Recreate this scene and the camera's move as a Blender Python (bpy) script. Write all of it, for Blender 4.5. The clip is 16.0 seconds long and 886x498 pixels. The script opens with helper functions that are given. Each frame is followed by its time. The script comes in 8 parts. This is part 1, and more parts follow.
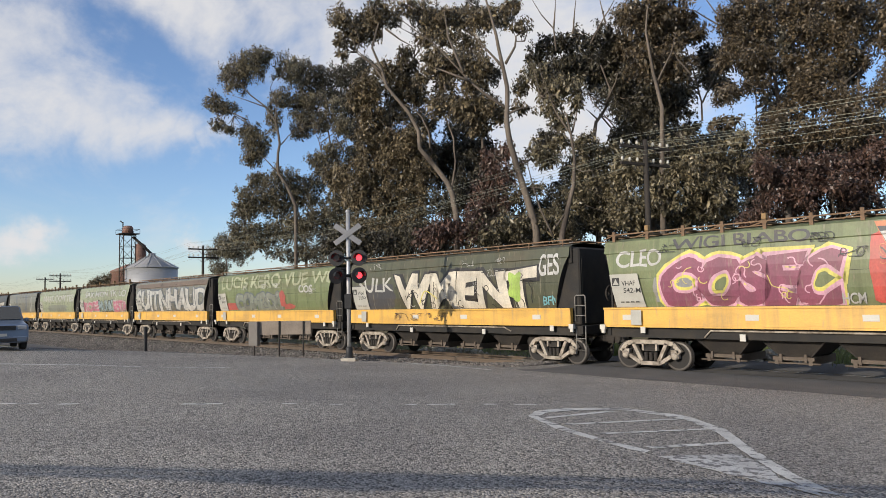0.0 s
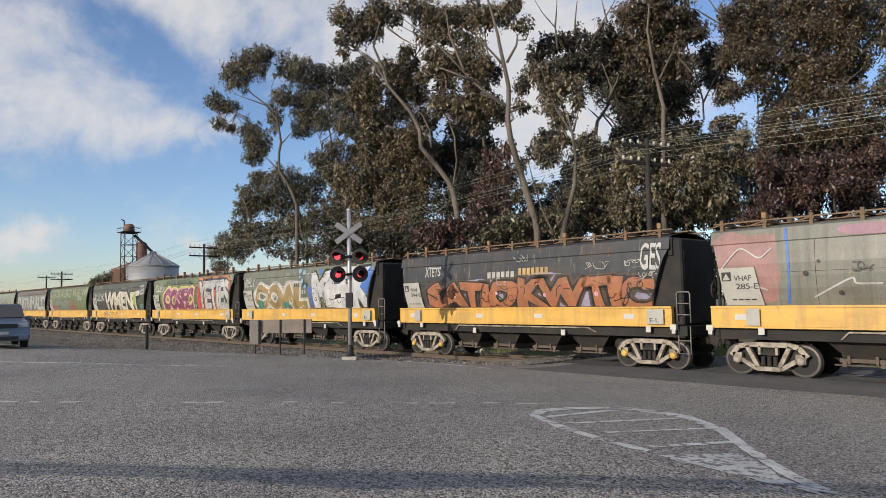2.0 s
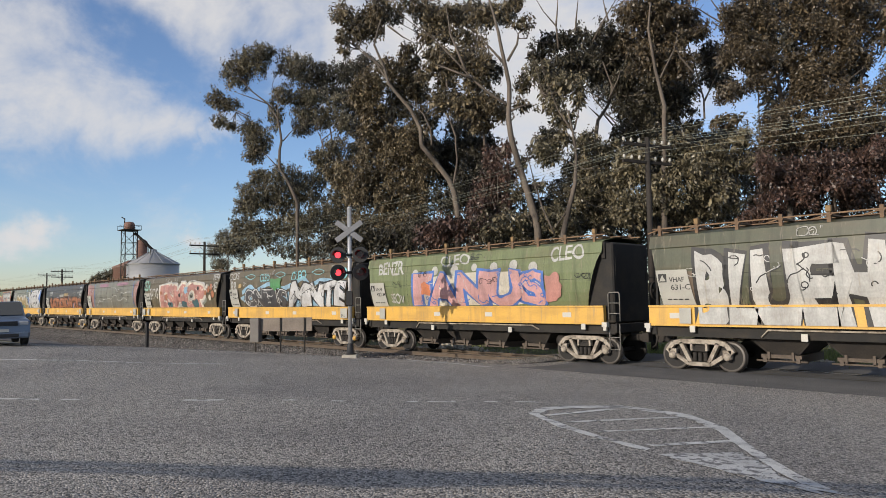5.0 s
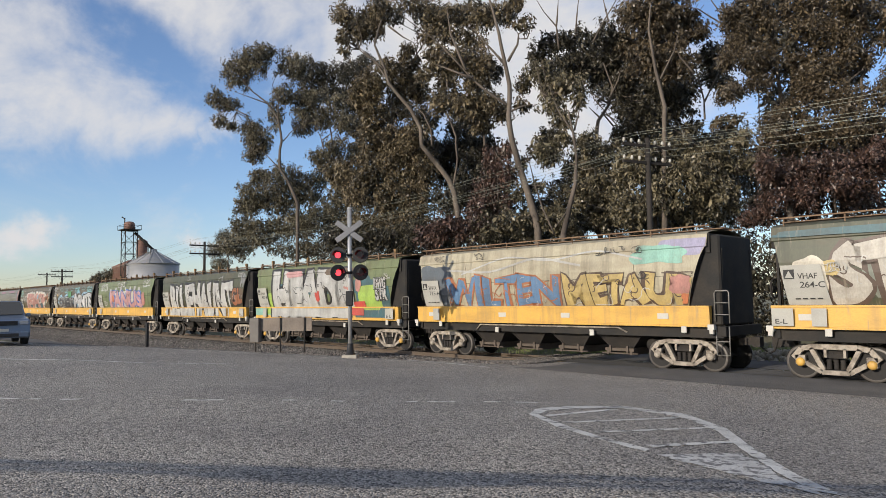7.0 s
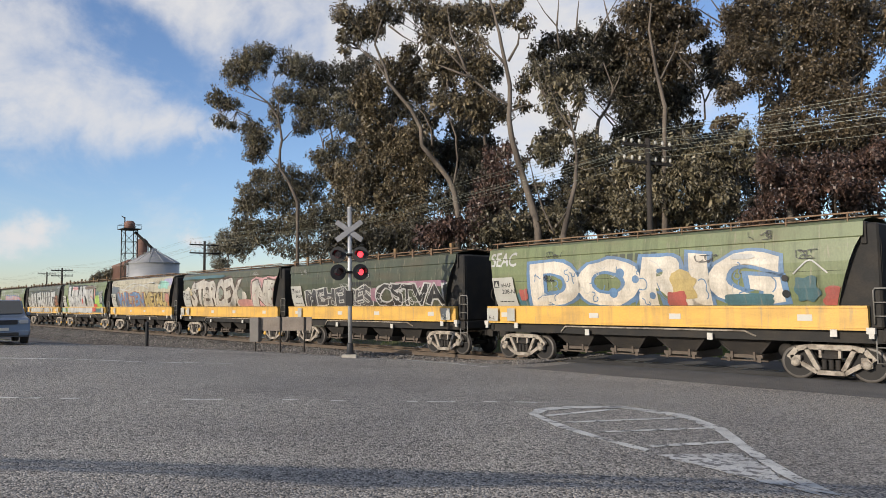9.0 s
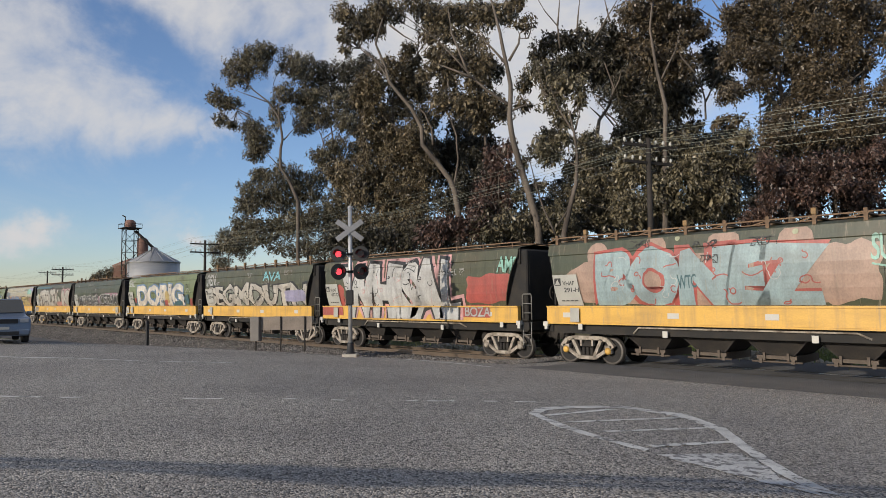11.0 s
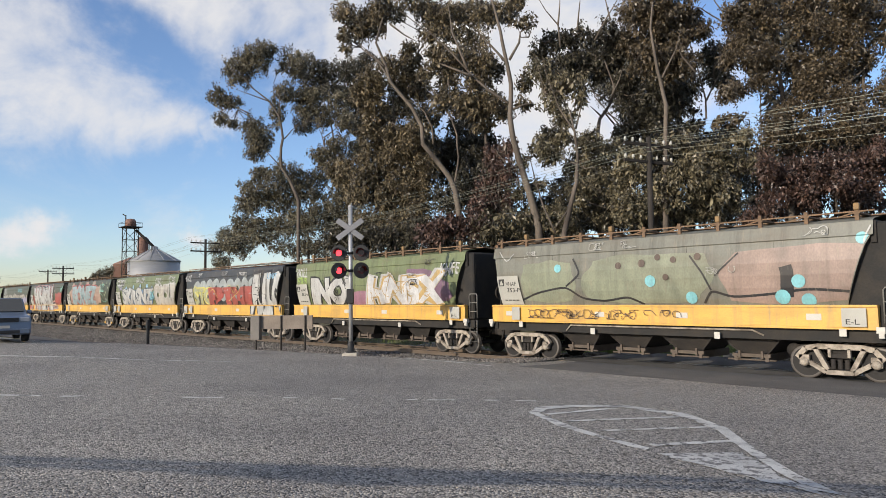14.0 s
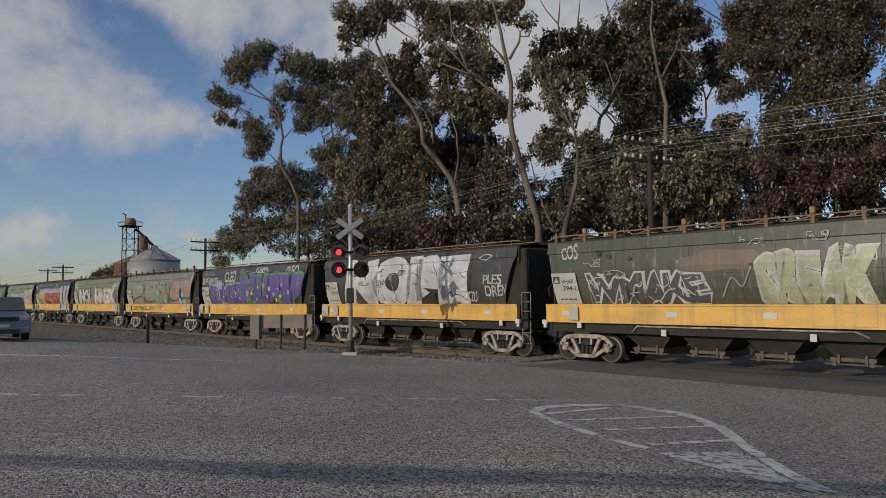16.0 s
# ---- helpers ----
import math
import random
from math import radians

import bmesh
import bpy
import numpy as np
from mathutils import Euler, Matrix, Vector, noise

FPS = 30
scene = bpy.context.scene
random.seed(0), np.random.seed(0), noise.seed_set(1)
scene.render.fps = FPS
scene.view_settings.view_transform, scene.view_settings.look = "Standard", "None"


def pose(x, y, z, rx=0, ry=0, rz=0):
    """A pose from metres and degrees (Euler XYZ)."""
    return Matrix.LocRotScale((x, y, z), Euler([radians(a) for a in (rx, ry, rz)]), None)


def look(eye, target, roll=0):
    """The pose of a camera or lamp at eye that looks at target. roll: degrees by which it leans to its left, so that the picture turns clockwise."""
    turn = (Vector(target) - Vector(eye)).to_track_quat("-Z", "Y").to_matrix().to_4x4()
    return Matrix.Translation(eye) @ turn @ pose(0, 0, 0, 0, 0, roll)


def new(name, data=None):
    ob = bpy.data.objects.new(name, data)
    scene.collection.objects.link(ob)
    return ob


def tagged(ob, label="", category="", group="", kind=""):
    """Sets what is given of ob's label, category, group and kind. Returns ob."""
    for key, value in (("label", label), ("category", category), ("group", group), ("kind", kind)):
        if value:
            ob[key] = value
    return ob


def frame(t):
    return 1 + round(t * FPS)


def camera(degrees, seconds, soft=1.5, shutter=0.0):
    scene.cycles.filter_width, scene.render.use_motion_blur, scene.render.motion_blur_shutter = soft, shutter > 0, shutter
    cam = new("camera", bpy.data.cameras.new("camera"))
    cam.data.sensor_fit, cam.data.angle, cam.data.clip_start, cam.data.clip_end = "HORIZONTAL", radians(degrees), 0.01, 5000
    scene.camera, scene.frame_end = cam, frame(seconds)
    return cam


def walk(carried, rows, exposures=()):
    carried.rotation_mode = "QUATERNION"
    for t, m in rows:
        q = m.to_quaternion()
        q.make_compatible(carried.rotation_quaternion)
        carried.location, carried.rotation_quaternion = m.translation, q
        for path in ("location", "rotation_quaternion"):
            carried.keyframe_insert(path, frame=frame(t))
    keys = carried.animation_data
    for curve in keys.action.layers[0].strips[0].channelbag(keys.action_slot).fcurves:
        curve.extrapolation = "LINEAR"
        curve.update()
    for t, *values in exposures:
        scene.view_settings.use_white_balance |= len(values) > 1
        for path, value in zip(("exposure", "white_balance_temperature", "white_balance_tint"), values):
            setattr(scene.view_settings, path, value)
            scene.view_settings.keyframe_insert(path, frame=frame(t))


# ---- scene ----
import collections
cam = camera(65, 16.0, soft=0.8)


def heading(yaw, pitch, roll):
    """The camera's pose at its stand: yaw from +x, pitch up, roll."""
    eye = Vector((0, 0, 2.36))
    y, p = radians(yaw), radians(pitch)
    return look(eye, eye + Vector((math.cos(p) * math.cos(y), math.cos(p) * math.sin(y), math.sin(p))), roll)


walk(cam, [
    (0, heading(136.867, 4.275, -1.198)), (1, heading(136.925, 4.235, -1.145)), (2, heading(136.955, 4.175, -1.105)),
    (3, heading(136.96, 4.1, -1.035)), (4, heading(136.975, 4.05, -1.01)), (6.5, heading(136.988, 4.066, -0.925)),
    (8, heading(136.99, 4.066, -0.85)), (9, heading(136.992, 4.05, -0.806)), (11.5, heading(137.04, 4.0, -0.71)),
    (13, heading(137.057, 3.94, -0.704)), (14.5, heading(137.06, 3.926, -0.7)), (16, heading(137.053, 3.868, -0.668)),
], exposures=[(0, 0.1), (0.5, -0.05), (1, -0.3), (1.5, -0.2), (2, 0.0), (2.5, 0.18), (3, 0.13), (3.5, 0.1), (4, 0.1), (6, -0.3), (6.5, -0.42), (7, 0.05), (7.5, 0.42), (8, 0.36), (8.5, 0.1), (9, 0.1), (11.3, -0.15), (11.6, -0.12), (12, 0.08), (12.5, -0.08), (13, -0.03), (13.5, 0.2), (14, 0.2), (14.5, -0.12), (15, -0.17), (15.5, -0.37), (16, -0.66)])

# ---- light ----
SUN_TO = Vector((0.03, 0.955, -0.285)).normalized()   # the way the sunlight goes
world = bpy.data.worlds.new("sky")
scene.world = world
world.use_nodes = True


def build_sky(nt):
    n, l = nt.nodes, nt.links
    n.clear()
    out = n.new("ShaderNodeOutputWorld")
    bg = n.new("ShaderNodeBackground")
    sky = n.new("ShaderNodeTexSky")
    sky.sky_type, sky.sun_disc = "NISHITA", False
    sky.sun_elevation = math.asin(-SUN_TO.z)
    sky.sun_rotation = math.atan2(-SUN_TO.x, -SUN_TO.y)
    sky.air_density, sky.dust_density, sky.ozone_density = 1.0, 0.4, 3.0
    tc = n.new("ShaderNodeTexCoord")
    # broken cloud: a few torn banks, each a soft cap of the sky, frayed by noise
    mp = n.new("ShaderNodeMapping")
    mp.inputs["Scale"].default_value = (1.0, 1.0, 1.7)
    l.new(tc.outputs["Generated"], mp.inputs[0])
    nz = n.new("ShaderNodeTexNoise")
    nz.inputs["Scale"].default_value, nz.inputs["Detail"].default_value = 5.0, 12
    nz.inputs["Roughness"].default_value, nz.inputs["Distortion"].default_value = 0.6, 0.5
    l.new(mp.outputs[0], nz.inputs["Vector"])
    torn = n.new("ShaderNodeTexNoise")
    torn.inputs["Scale"].default_value, torn.inputs["Detail"].default_value, torn.inputs["Roughness"].default_value = 6.5, 8, 0.58
    l.new(tc.outputs["Generated"], torn.inputs["Vector"])
    off = n.new("ShaderNodeVectorMath")
    off.operation = "SUBTRACT"
    off.inputs[1].default_value = (0.5, 0.5, 0.5)
    l.new(torn.outputs["Color"], off.inputs[0])
    grow = n.new("ShaderNodeVectorMath")
    grow.operation = "SCALE"
    grow.inputs["Scale"].default_value = 0.24
    l.new(off.outputs[0], grow.inputs[0])
    bent = n.new("ShaderNodeVectorMath")
    bent.operation = "ADD"
    l.new(tc.outputs["Generated"], bent.inputs[0])
    l.new(grow.outputs[0], bent.inputs[1])
    total = None
    for x, y, z, r in CLOUD_BANKS:
        dt = n.new("ShaderNodeVectorMath")
        dt.operation = "DISTANCE"
        dt.inputs[1].default_value = (x, y, z)
        l.new(bent.outputs[0], dt.inputs[0])
        mr = n.new("ShaderNodeMapRange")
        mr.interpolation_type = "SMOOTHSTEP"
        mr.inputs["From Min"].default_value, mr.inputs["From Max"].default_value = r * 2.1, 0.0
        mr.inputs["To Max"].default_value = 0.47
        l.new(dt.outputs["Value"], mr.inputs[0])
        if total is None:
            total = mr.outputs[0]
        else:
            ad = n.new("ShaderNodeMath")
            ad.operation = "MAXIMUM"
            l.new(total, ad.inputs[0])
            l.new(mr.outputs[0], ad.inputs[1])
            total = ad.outputs[0]
    both = n.new("ShaderNodeMath")
    both.operation = "ADD"
    l.new(total, both.inputs[0])
    l.new(nz.outputs["Fac"], both.inputs[1])
    ramp = n.new("ShaderNodeMapRange")
    ramp.interpolation_type = "SMOOTHSTEP"
    ramp.inputs["From Min"].default_value, ramp.inputs["From Max"].default_value = CLOUD_RAMP
    l.new(both.outputs[0], ramp.inputs[0])
    mix = n.new("ShaderNodeMixRGB")
    mix.inputs[2].default_value = CLOUD_COL
    l.new(ramp.outputs[0], mix.inputs[0])
    cool = n.new("ShaderNodeMixRGB")
    cool.blend_type, cool.inputs[0].default_value, cool.inputs[2].default_value = "MULTIPLY", 1.0, (1.0, 0.97, 1.06, 1)
    l.new(sky.outputs[0], cool.inputs[1])
    l.new(cool.outputs[0], mix.inputs[1])
    l.new(mix.outputs[0], bg.inputs[0])
    bg.inputs[1].default_value = SKY_STRENGTH
    l.new(bg.outputs[0], out.inputs[0])


SKY_STRENGTH = 0.155
CLOUD_RAMP = (0.48, 1.08)
CLOUD_COL = (4.6, 4.55, 4.6, 1)
CLOUD_BANKS = (
    (-0.940, 0.176, 0.294, 0.061),
    (-0.937, 0.211, 0.280, 0.061),
    (-0.933, 0.248, 0.261, 0.059),
    (-0.926, 0.286, 0.245, 0.054),
    (-0.917, 0.325, 0.231, 0.047),
    (-0.905, 0.365, 0.219, 0.039),
    (-0.890, 0.405, 0.208, 0.028),
    (-0.863, 0.297, 0.408, 0.065),
    (-0.852, 0.349, 0.390, 0.061),
    (-0.832, 0.401, 0.383, 0.065),
    (-0.804, 0.467, 0.369, 0.073),
    (-0.762, 0.548, 0.345, 0.073),
    (-0.687, 0.627, 0.366, 0.114),
    (-0.568, 0.769, 0.294, 0.163),
    (-0.977, 0.200, 0.075, 0.024),
    (-0.915, 0.393, 0.093, 0.020),
    (0.700, 0.500, 0.500, 0.350),
    (0.300, -0.800, 0.500, 0.300),
    (-0.700, -0.500, 0.450, 0.350),
    (0.000, 0.200, 0.950, 0.350),
)
build_sky(world.node_tree)

sun = new("sun", bpy.data.lights.new("sun", "SUN"))
sun.data.energy, sun.data.angle, sun.data.color = 4.1, radians(0.3), (1.0, 0.9, 0.76)
sun.matrix_world = look((0, -30, 30), Vector((0, -30, 30)) + SUN_TO)

# ---- materials ----
MATS = {}


def mat(name, col, rough=0.6, metal=0.0, var=0.25, scale=3.0, bump=0.1, bscale=40.0, tint=None, spec=0.5, emit=0.0, stretch=(1, 1, 1), rand=0.0):
    """A surface: base colour broken by coarse stains towards tint and by fine grain, with fine relief."""
    if name in MATS:
        return MATS[name]
    m = bpy.data.materials.new(name)
    m.use_nodes = True
    nt = m.node_tree
    n, l = nt.nodes, nt.links
    b = n["Principled BSDF"]
    b.inputs["Roughness"].default_value, b.inputs["Metallic"].default_value = rough, metal
    b.inputs["Specular IOR Level"].default_value = spec
    tc = n.new("ShaderNodeTexCoord")
    mp = n.new("ShaderNodeMapping")
    mp.inputs["Scale"].default_value = stretch
    l.new(tc.outputs["Object"], mp.inputs[0])
    big = n.new("ShaderNodeTexNoise")
    big.inputs["Scale"].default_value, big.inputs["Detail"].default_value = scale, 6
    l.new(mp.outputs[0], big.inputs["Vector"])
    fine = n.new("ShaderNodeTexNoise")
    fine.inputs["Scale"].default_value, fine.inputs["Detail"].default_value = bscale, 3
    l.new(mp.outputs[0], fine.inputs["Vector"])
    tint = tint or tuple(c * 0.55 for c in col)
    mx = n.new("ShaderNodeMixRGB")
    mx.inputs[1].default_value, mx.inputs[2].default_value = (*col, 1), (*tint, 1)
    rp = n.new("ShaderNodeMapRange")
    rp.inputs["From Min"].default_value, rp.inputs["From Max"].default_value = 0.42, 0.68
    rp.inputs["To Max"].default_value = min(1, var * 2)
    l.new(big.outputs["Fac"], rp.inputs[0])
    l.new(rp.outputs[0], mx.inputs[0])
    hs = n.new("ShaderNodeHueSaturation")
    vr = n.new("ShaderNodeMapRange")
    vr.inputs["To Min"].default_value, vr.inputs["To Max"].default_value = 1 - var, 1 + var
    l.new(fine.outputs["Fac"], vr.inputs[0])
    if rand:
        oi = n.new("ShaderNodeNewGeometry")
        r2 = n.new("ShaderNodeMapRange")
        r2.inputs["To Min"].default_value, r2.inputs["To Max"].default_value = 1 - rand, 1 + rand
        l.new(oi.outputs["Random Per Island"], r2.inputs[0])
        mu = n.new("ShaderNodeMath")
        mu.operation = "MULTIPLY"
        l.new(vr.outputs[0], mu.inputs[0])
        l.new(r2.outputs[0], mu.inputs[1])
        l.new(mu.outputs[0], hs.inputs["Value"])
    else:
        l.new(vr.outputs[0], hs.inputs["Value"])
    l.new(mx.outputs[0], hs.inputs["Color"])
    l.new(hs.outputs[0], b.inputs["Base Color"])
    if bump:
        bp = n.new("ShaderNodeBump")
        bp.inputs["Strength"].default_value, bp.inputs["Distance"].default_value = bump, 0.02
        l.new(fine.outputs["Fac"], bp.inputs["Height"])
        l.new(bp.outputs[0], b.inputs["Normal"])
    if emit:
        b.inputs["Emission Color"].default_value, b.inputs["Emission Strength"].default_value = (*col, 1), emit
    MATS[name] = m
    return m


def asphalt_mat():
    """Worn chip-seal: pale and dark chips, bitumen patches, tyre-polished streaks."""
    m = mat("asphalt", (0.265, 0.25, 0.228), 0.85, 0, 0.36, 0.35, 0.8, 60, tint=(0.18, 0.17, 0.162))
    nt = m.node_tree
    n, l = nt.nodes, nt.links
    vo = n.new("ShaderNodeTexVoronoi")
    vo.inputs["Scale"].default_value = 46
    tc = [k for k in n if k.type == "TEX_COORD"][0]
    l.new(tc.outputs["Object"], vo.inputs["Vector"])
    b = n["Principled BSDF"]
    src = b.inputs["Base Color"].links[0].from_socket
    mx = n.new("ShaderNodeMixRGB")
    mx.blend_type = "MULTIPLY"
    mx.inputs[0].default_value = 0.95
    rp = n.new("ShaderNodeValToRGB")
    rp.color_ramp.elements[0].color, rp.color_ramp.elements[1].color = (0.1, 0.1, 0.1, 1), (1.95, 1.88, 1.78, 1)
    sp = n.new("ShaderNodeSeparateColor")
    l.new(vo.outputs["Color"], sp.inputs[0])
    l.new(sp.outputs[0], rp.inputs[0])
    l.new(src, mx.inputs[1])
    l.new(rp.outputs[0], mx.inputs[2])
    l.new(mx.outputs[0], b.inputs["Base Color"])
    bp = [k for k in n if k.type == "BUMP"][0]
    l.new(vo.outputs["Distance"], bp.inputs["Height"])
    bp.invert = True
    return m


ASPHALT = asphalt_mat()
# newer strip along the rails, and painted shade on the panels under the train
NEW_AND_SHADED_ASPHALT = mat("newer_and_shaded_asphalt", (0.1, 0.095, 0.09), 0.9, 0, 0.35, 0.6, 0.8, 50, tint=(0.15, 0.142, 0.132))
WIRE = mat("wire_copper", (0.2, 0.21, 0.17), 0.5, 0.3, 0.1, 3, 0, 30)
LINE_PAINT = mat("line_paint", (0.62, 0.6, 0.55), 0.8, 0, 0.3, 2.5, 0.5, 30, tint=(0.3, 0.29, 0.27))


def flake(m, under, scale, lo, hi):
    """Worn paint: flakes gone with hard edges, the road showing through."""
    n, l = m.node_tree.nodes, m.node_tree.links
    b = n["Principled BSDF"]
    tc = [k for k in n if k.type == "TEX_COORD"][0]
    nz = n.new("ShaderNodeTexNoise")
    nz.inputs["Scale"].default_value, nz.inputs["Detail"].default_value, nz.inputs["Roughness"].default_value = scale, 9, 0.68
    l.new(tc.outputs["Object"], nz.inputs["Vector"])
    mr = n.new("ShaderNodeMapRange")
    mr.inputs["From Min"].default_value, mr.inputs["From Max"].default_value = lo, hi
    l.new(nz.outputs["Fac"], mr.inputs[0])
    mx = n.new("ShaderNodeMixRGB")
    mx.inputs[2].default_value = (*under, 1)
    l.new(mr.outputs[0], mx.inputs[0])
    l.new(b.inputs["Base Color"].links[0].from_socket, mx.inputs[1])
    l.new(mx.outputs[0], b.inputs["Base Color"])


flake(LINE_PAINT, (0.17, 0.16, 0.15), 5.0, 0.54, 0.58)
FLAKING_PAINT = mat("flaking_line_paint", (0.56, 0.54, 0.5), 0.8, 0, 0.3, 2.5, 0.5, 30, tint=(0.3, 0.29, 0.27))
flake(FLAKING_PAINT, (0.17, 0.16, 0.15), 9.0, 0.5, 0.54)
BALLAST = mat("ballast", (0.16, 0.145, 0.13), 0.95, 0, 0.4, 0.8, 1.0, 18, rand=0.5)
DIRT = mat("dirt_grass", (0.17, 0.15, 0.09), 0.95, 0, 0.3, 0.25, 0.6, 6, tint=(0.09, 0.11, 0.04))
STEEL_RAIL = mat("rail_steel", (0.2, 0.15, 0.11), 0.45, 0.6, 0.25, 2, 0.1, 30)
RAIL_TOP = mat("rail_polished", (0.62, 0.6, 0.57), 0.25, 1.0, 0.08, 2, 0, 30)
CREOSOTE = mat("creosoted_timber", (0.032, 0.026, 0.021), 0.85, 0, 0.3, 2, 0.4, 30, stretch=(1, 1, 0.2))
TIMBER = mat("weathered_timber", (0.085, 0.065, 0.05), 0.9, 0, 0.3, 2, 0.4, 30, stretch=(1, 1, 0.2))
BLACK = mat("sooty_black", (0.014, 0.013, 0.012), 0.8, 0, 0.4, 2, 0.2, 20, tint=(0.03, 0.024, 0.018))
GRIME = mat("brown_grime", (0.02, 0.017, 0.015), 0.85, 0, 0.4, 2.5, 0.2, 20, tint=(0.035, 0.028, 0.022))
YELLOW = mat("yellow_sill_paint", (0.62, 0.36, 0.07), 0.5, 0, 0.14, 1.2, 0.05, 40, tint=(0.52, 0.31, 0.09), stretch=(0.5, 1, 1))
HATCH_CAP = mat("grimy_hatch_paint", (0.26, 0.16, 0.06), 0.7, 0, 0.2, 3, 0.1, 40, tint=(0.12, 0.08, 0.05))
BOGIE = mat("bogie_cast_steel", (0.34, 0.295, 0.24), 0.8, 0.0, 0.4, 5, 0.4, 30, tint=(0.08, 0.06, 0.045))
WHEEL = mat("wheel_steel", (0.012, 0.01, 0.009), 0.7, 0.0, 0.3, 4, 0.2, 30)
TREAD = mat("wheel_tread_bright", (0.1, 0.088, 0.078), 0.5, 0.2, 0.1, 4, 0, 30)
WHITE = mat("white_plate", (0.5, 0.48, 0.43), 0.55, 0, 0.12, 3, 0.05, 40)
PANEL = mat("number_panel_white", (0.37, 0.36, 0.32), 0.55, 0, 0.16, 2, 0.05, 40)
INK = mat("stencil_black", (0.03, 0.03, 0.03), 0.7, 0, 0.2, 3, 0, 30)
HANDRAIL = mat("handrail_grey", (0.2, 0.19, 0.17), 0.6, 0.2, 0.3, 3, 0.05, 40)
GALV = mat("galvanised_steel", (0.46, 0.46, 0.46), 0.45, 0.5, 0.15, 3, 0.05, 40)
ALU = mat("aluminium_sheet", (0.6, 0.6, 0.6), 0.4, 0.5, 0.12, 3, 0.05, 40)
DULL_BLACK = mat("signal_black", (0.012, 0.012, 0.013), 0.6, 0, 0.3, 3, 0.05, 40)
RED_LAMP = mat("red_lens_lit", (1.0, 0.045, 0.06), 0.3, 0, 0.1, 3, 0, 40, emit=2.6)
RED_DARK = mat("red_lens_unlit", (0.05, 0.008, 0.008), 0.25, 0, 0.2, 3, 0, 40)
BARK = mat("pale_gum_bark", (0.14, 0.115, 0.092), 0.9, 0, 0.45, 1.1, 0.7, 14, tint=(0.045, 0.036, 0.03), stretch=(1, 1, 0.25))
RUST_RAIL = mat("walkway_rusty_steel", (0.19, 0.118, 0.068), 0.8, 0.0, 0.35, 3, 0.2, 30)


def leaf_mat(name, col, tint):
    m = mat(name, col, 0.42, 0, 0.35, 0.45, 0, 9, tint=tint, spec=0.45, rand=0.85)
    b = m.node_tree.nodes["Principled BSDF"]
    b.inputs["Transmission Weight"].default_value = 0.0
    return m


LEAF_GREEN = leaf_mat("gum_leaf_grey_green", (0.135, 0.115, 0.072), (0.07, 0.062, 0.038))
LEAF_BROWN = leaf_mat("gum_leaf_brown", (0.085, 0.064, 0.038), (0.042, 0.033, 0.021))
LEAF_OLIVE = leaf_mat("gum_leaf_olive", (0.135, 0.106, 0.062), (0.07, 0.056, 0.033))
# leaf colour darkened to stand for the shade deep in the crowns
LEAF_SHADED = leaf_mat("gum_leaf_shaded", (0.055, 0.048, 0.031), (0.03, 0.028, 0.02))
LEAF_RED = leaf_mat("gum_leaf_reddish", (0.085, 0.05, 0.038), (0.048, 0.032, 0.025))

# ---- building helpers ----
def part(name, bm, material, parent=None, label="", smooth=False, mat_list=None):
    """Link a bmesh (or a ready mesh) as one mesh object under a thing or part."""
    if isinstance(bm, bpy.types.Mesh):
        me = bm
    else:
        me = bpy.data.meshes.new(name)
        if smooth:
            for f in bm.faces:
                f.smooth = True
        bm.normal_update()
        bm.to_mesh(me)
        bm.free()
    if not me.materials:
        for m in (mat_list or [material]):
            me.materials.append(m)
    ob = new(name, me)
    if parent is not None:
        ob.parent = parent
    if label:
        tagged(ob, label)
    return ob


def place(ob, *xyz, rx=0, ry=0, rz=0):
    ob.matrix_basis = pose(*xyz, rx, ry, rz)
    return ob


def box(bm, x0, x1, y0, y1, z0, z1, mi=0):
    v = [bm.verts.new((x, y, z)) for x in (x0, x1) for y in (y0, y1) for z in (z0, z1)]
    for q in ((0, 1, 3, 2), (4, 6, 7, 5), (0, 4, 5, 1), (2, 3, 7, 6), (0, 2, 6, 4), (1, 5, 7, 3)):
        bm.faces.new([v[i] for i in q]).material_index = mi
    return v


def bevelled(bm, w=0.01):
    bmesh.ops.bevel(bm, geom=bm.edges[:], offset=w, segments=1, affect="EDGES", clamp_overlap=True)


def tube(bm, pts, r, sides=6, mi=0, r_end=None, cap=True):
    """A round bar through points, its radius going from r to r_end."""
    pts = [Vector(p) for p in pts]
    rings = []
    for i, p in enumerate(pts):
        d = (pts[min(i + 1, len(pts) - 1)] - pts[max(i - 1, 0)]).normalized()
        a = d.orthogonal().normalized() if i == 0 else (a - d * a.dot(d)).normalized()
        b = d.cross(a)
        rr = r if r_end is None else r + (r_end - r) * i / (len(pts) - 1)
        rings.append([bm.verts.new(p + (a * math.cos(2 * math.pi * k / sides) + b * math.sin(2 * math.pi * k / sides)) * rr) for k in range(sides)])
    for r0, r1 in zip(rings, rings[1:]):
        for k in range(sides):
            f = bm.faces.new((r0[k], r0[(k + 1) % sides], r1[(k + 1) % sides], r1[k]))
            f.material_index, f.smooth = mi, sides > 5
    if cap:
        bm.faces.new(rings[0][::-1]).material_index = mi
        bm.faces.new(rings[-1]).material_index = mi


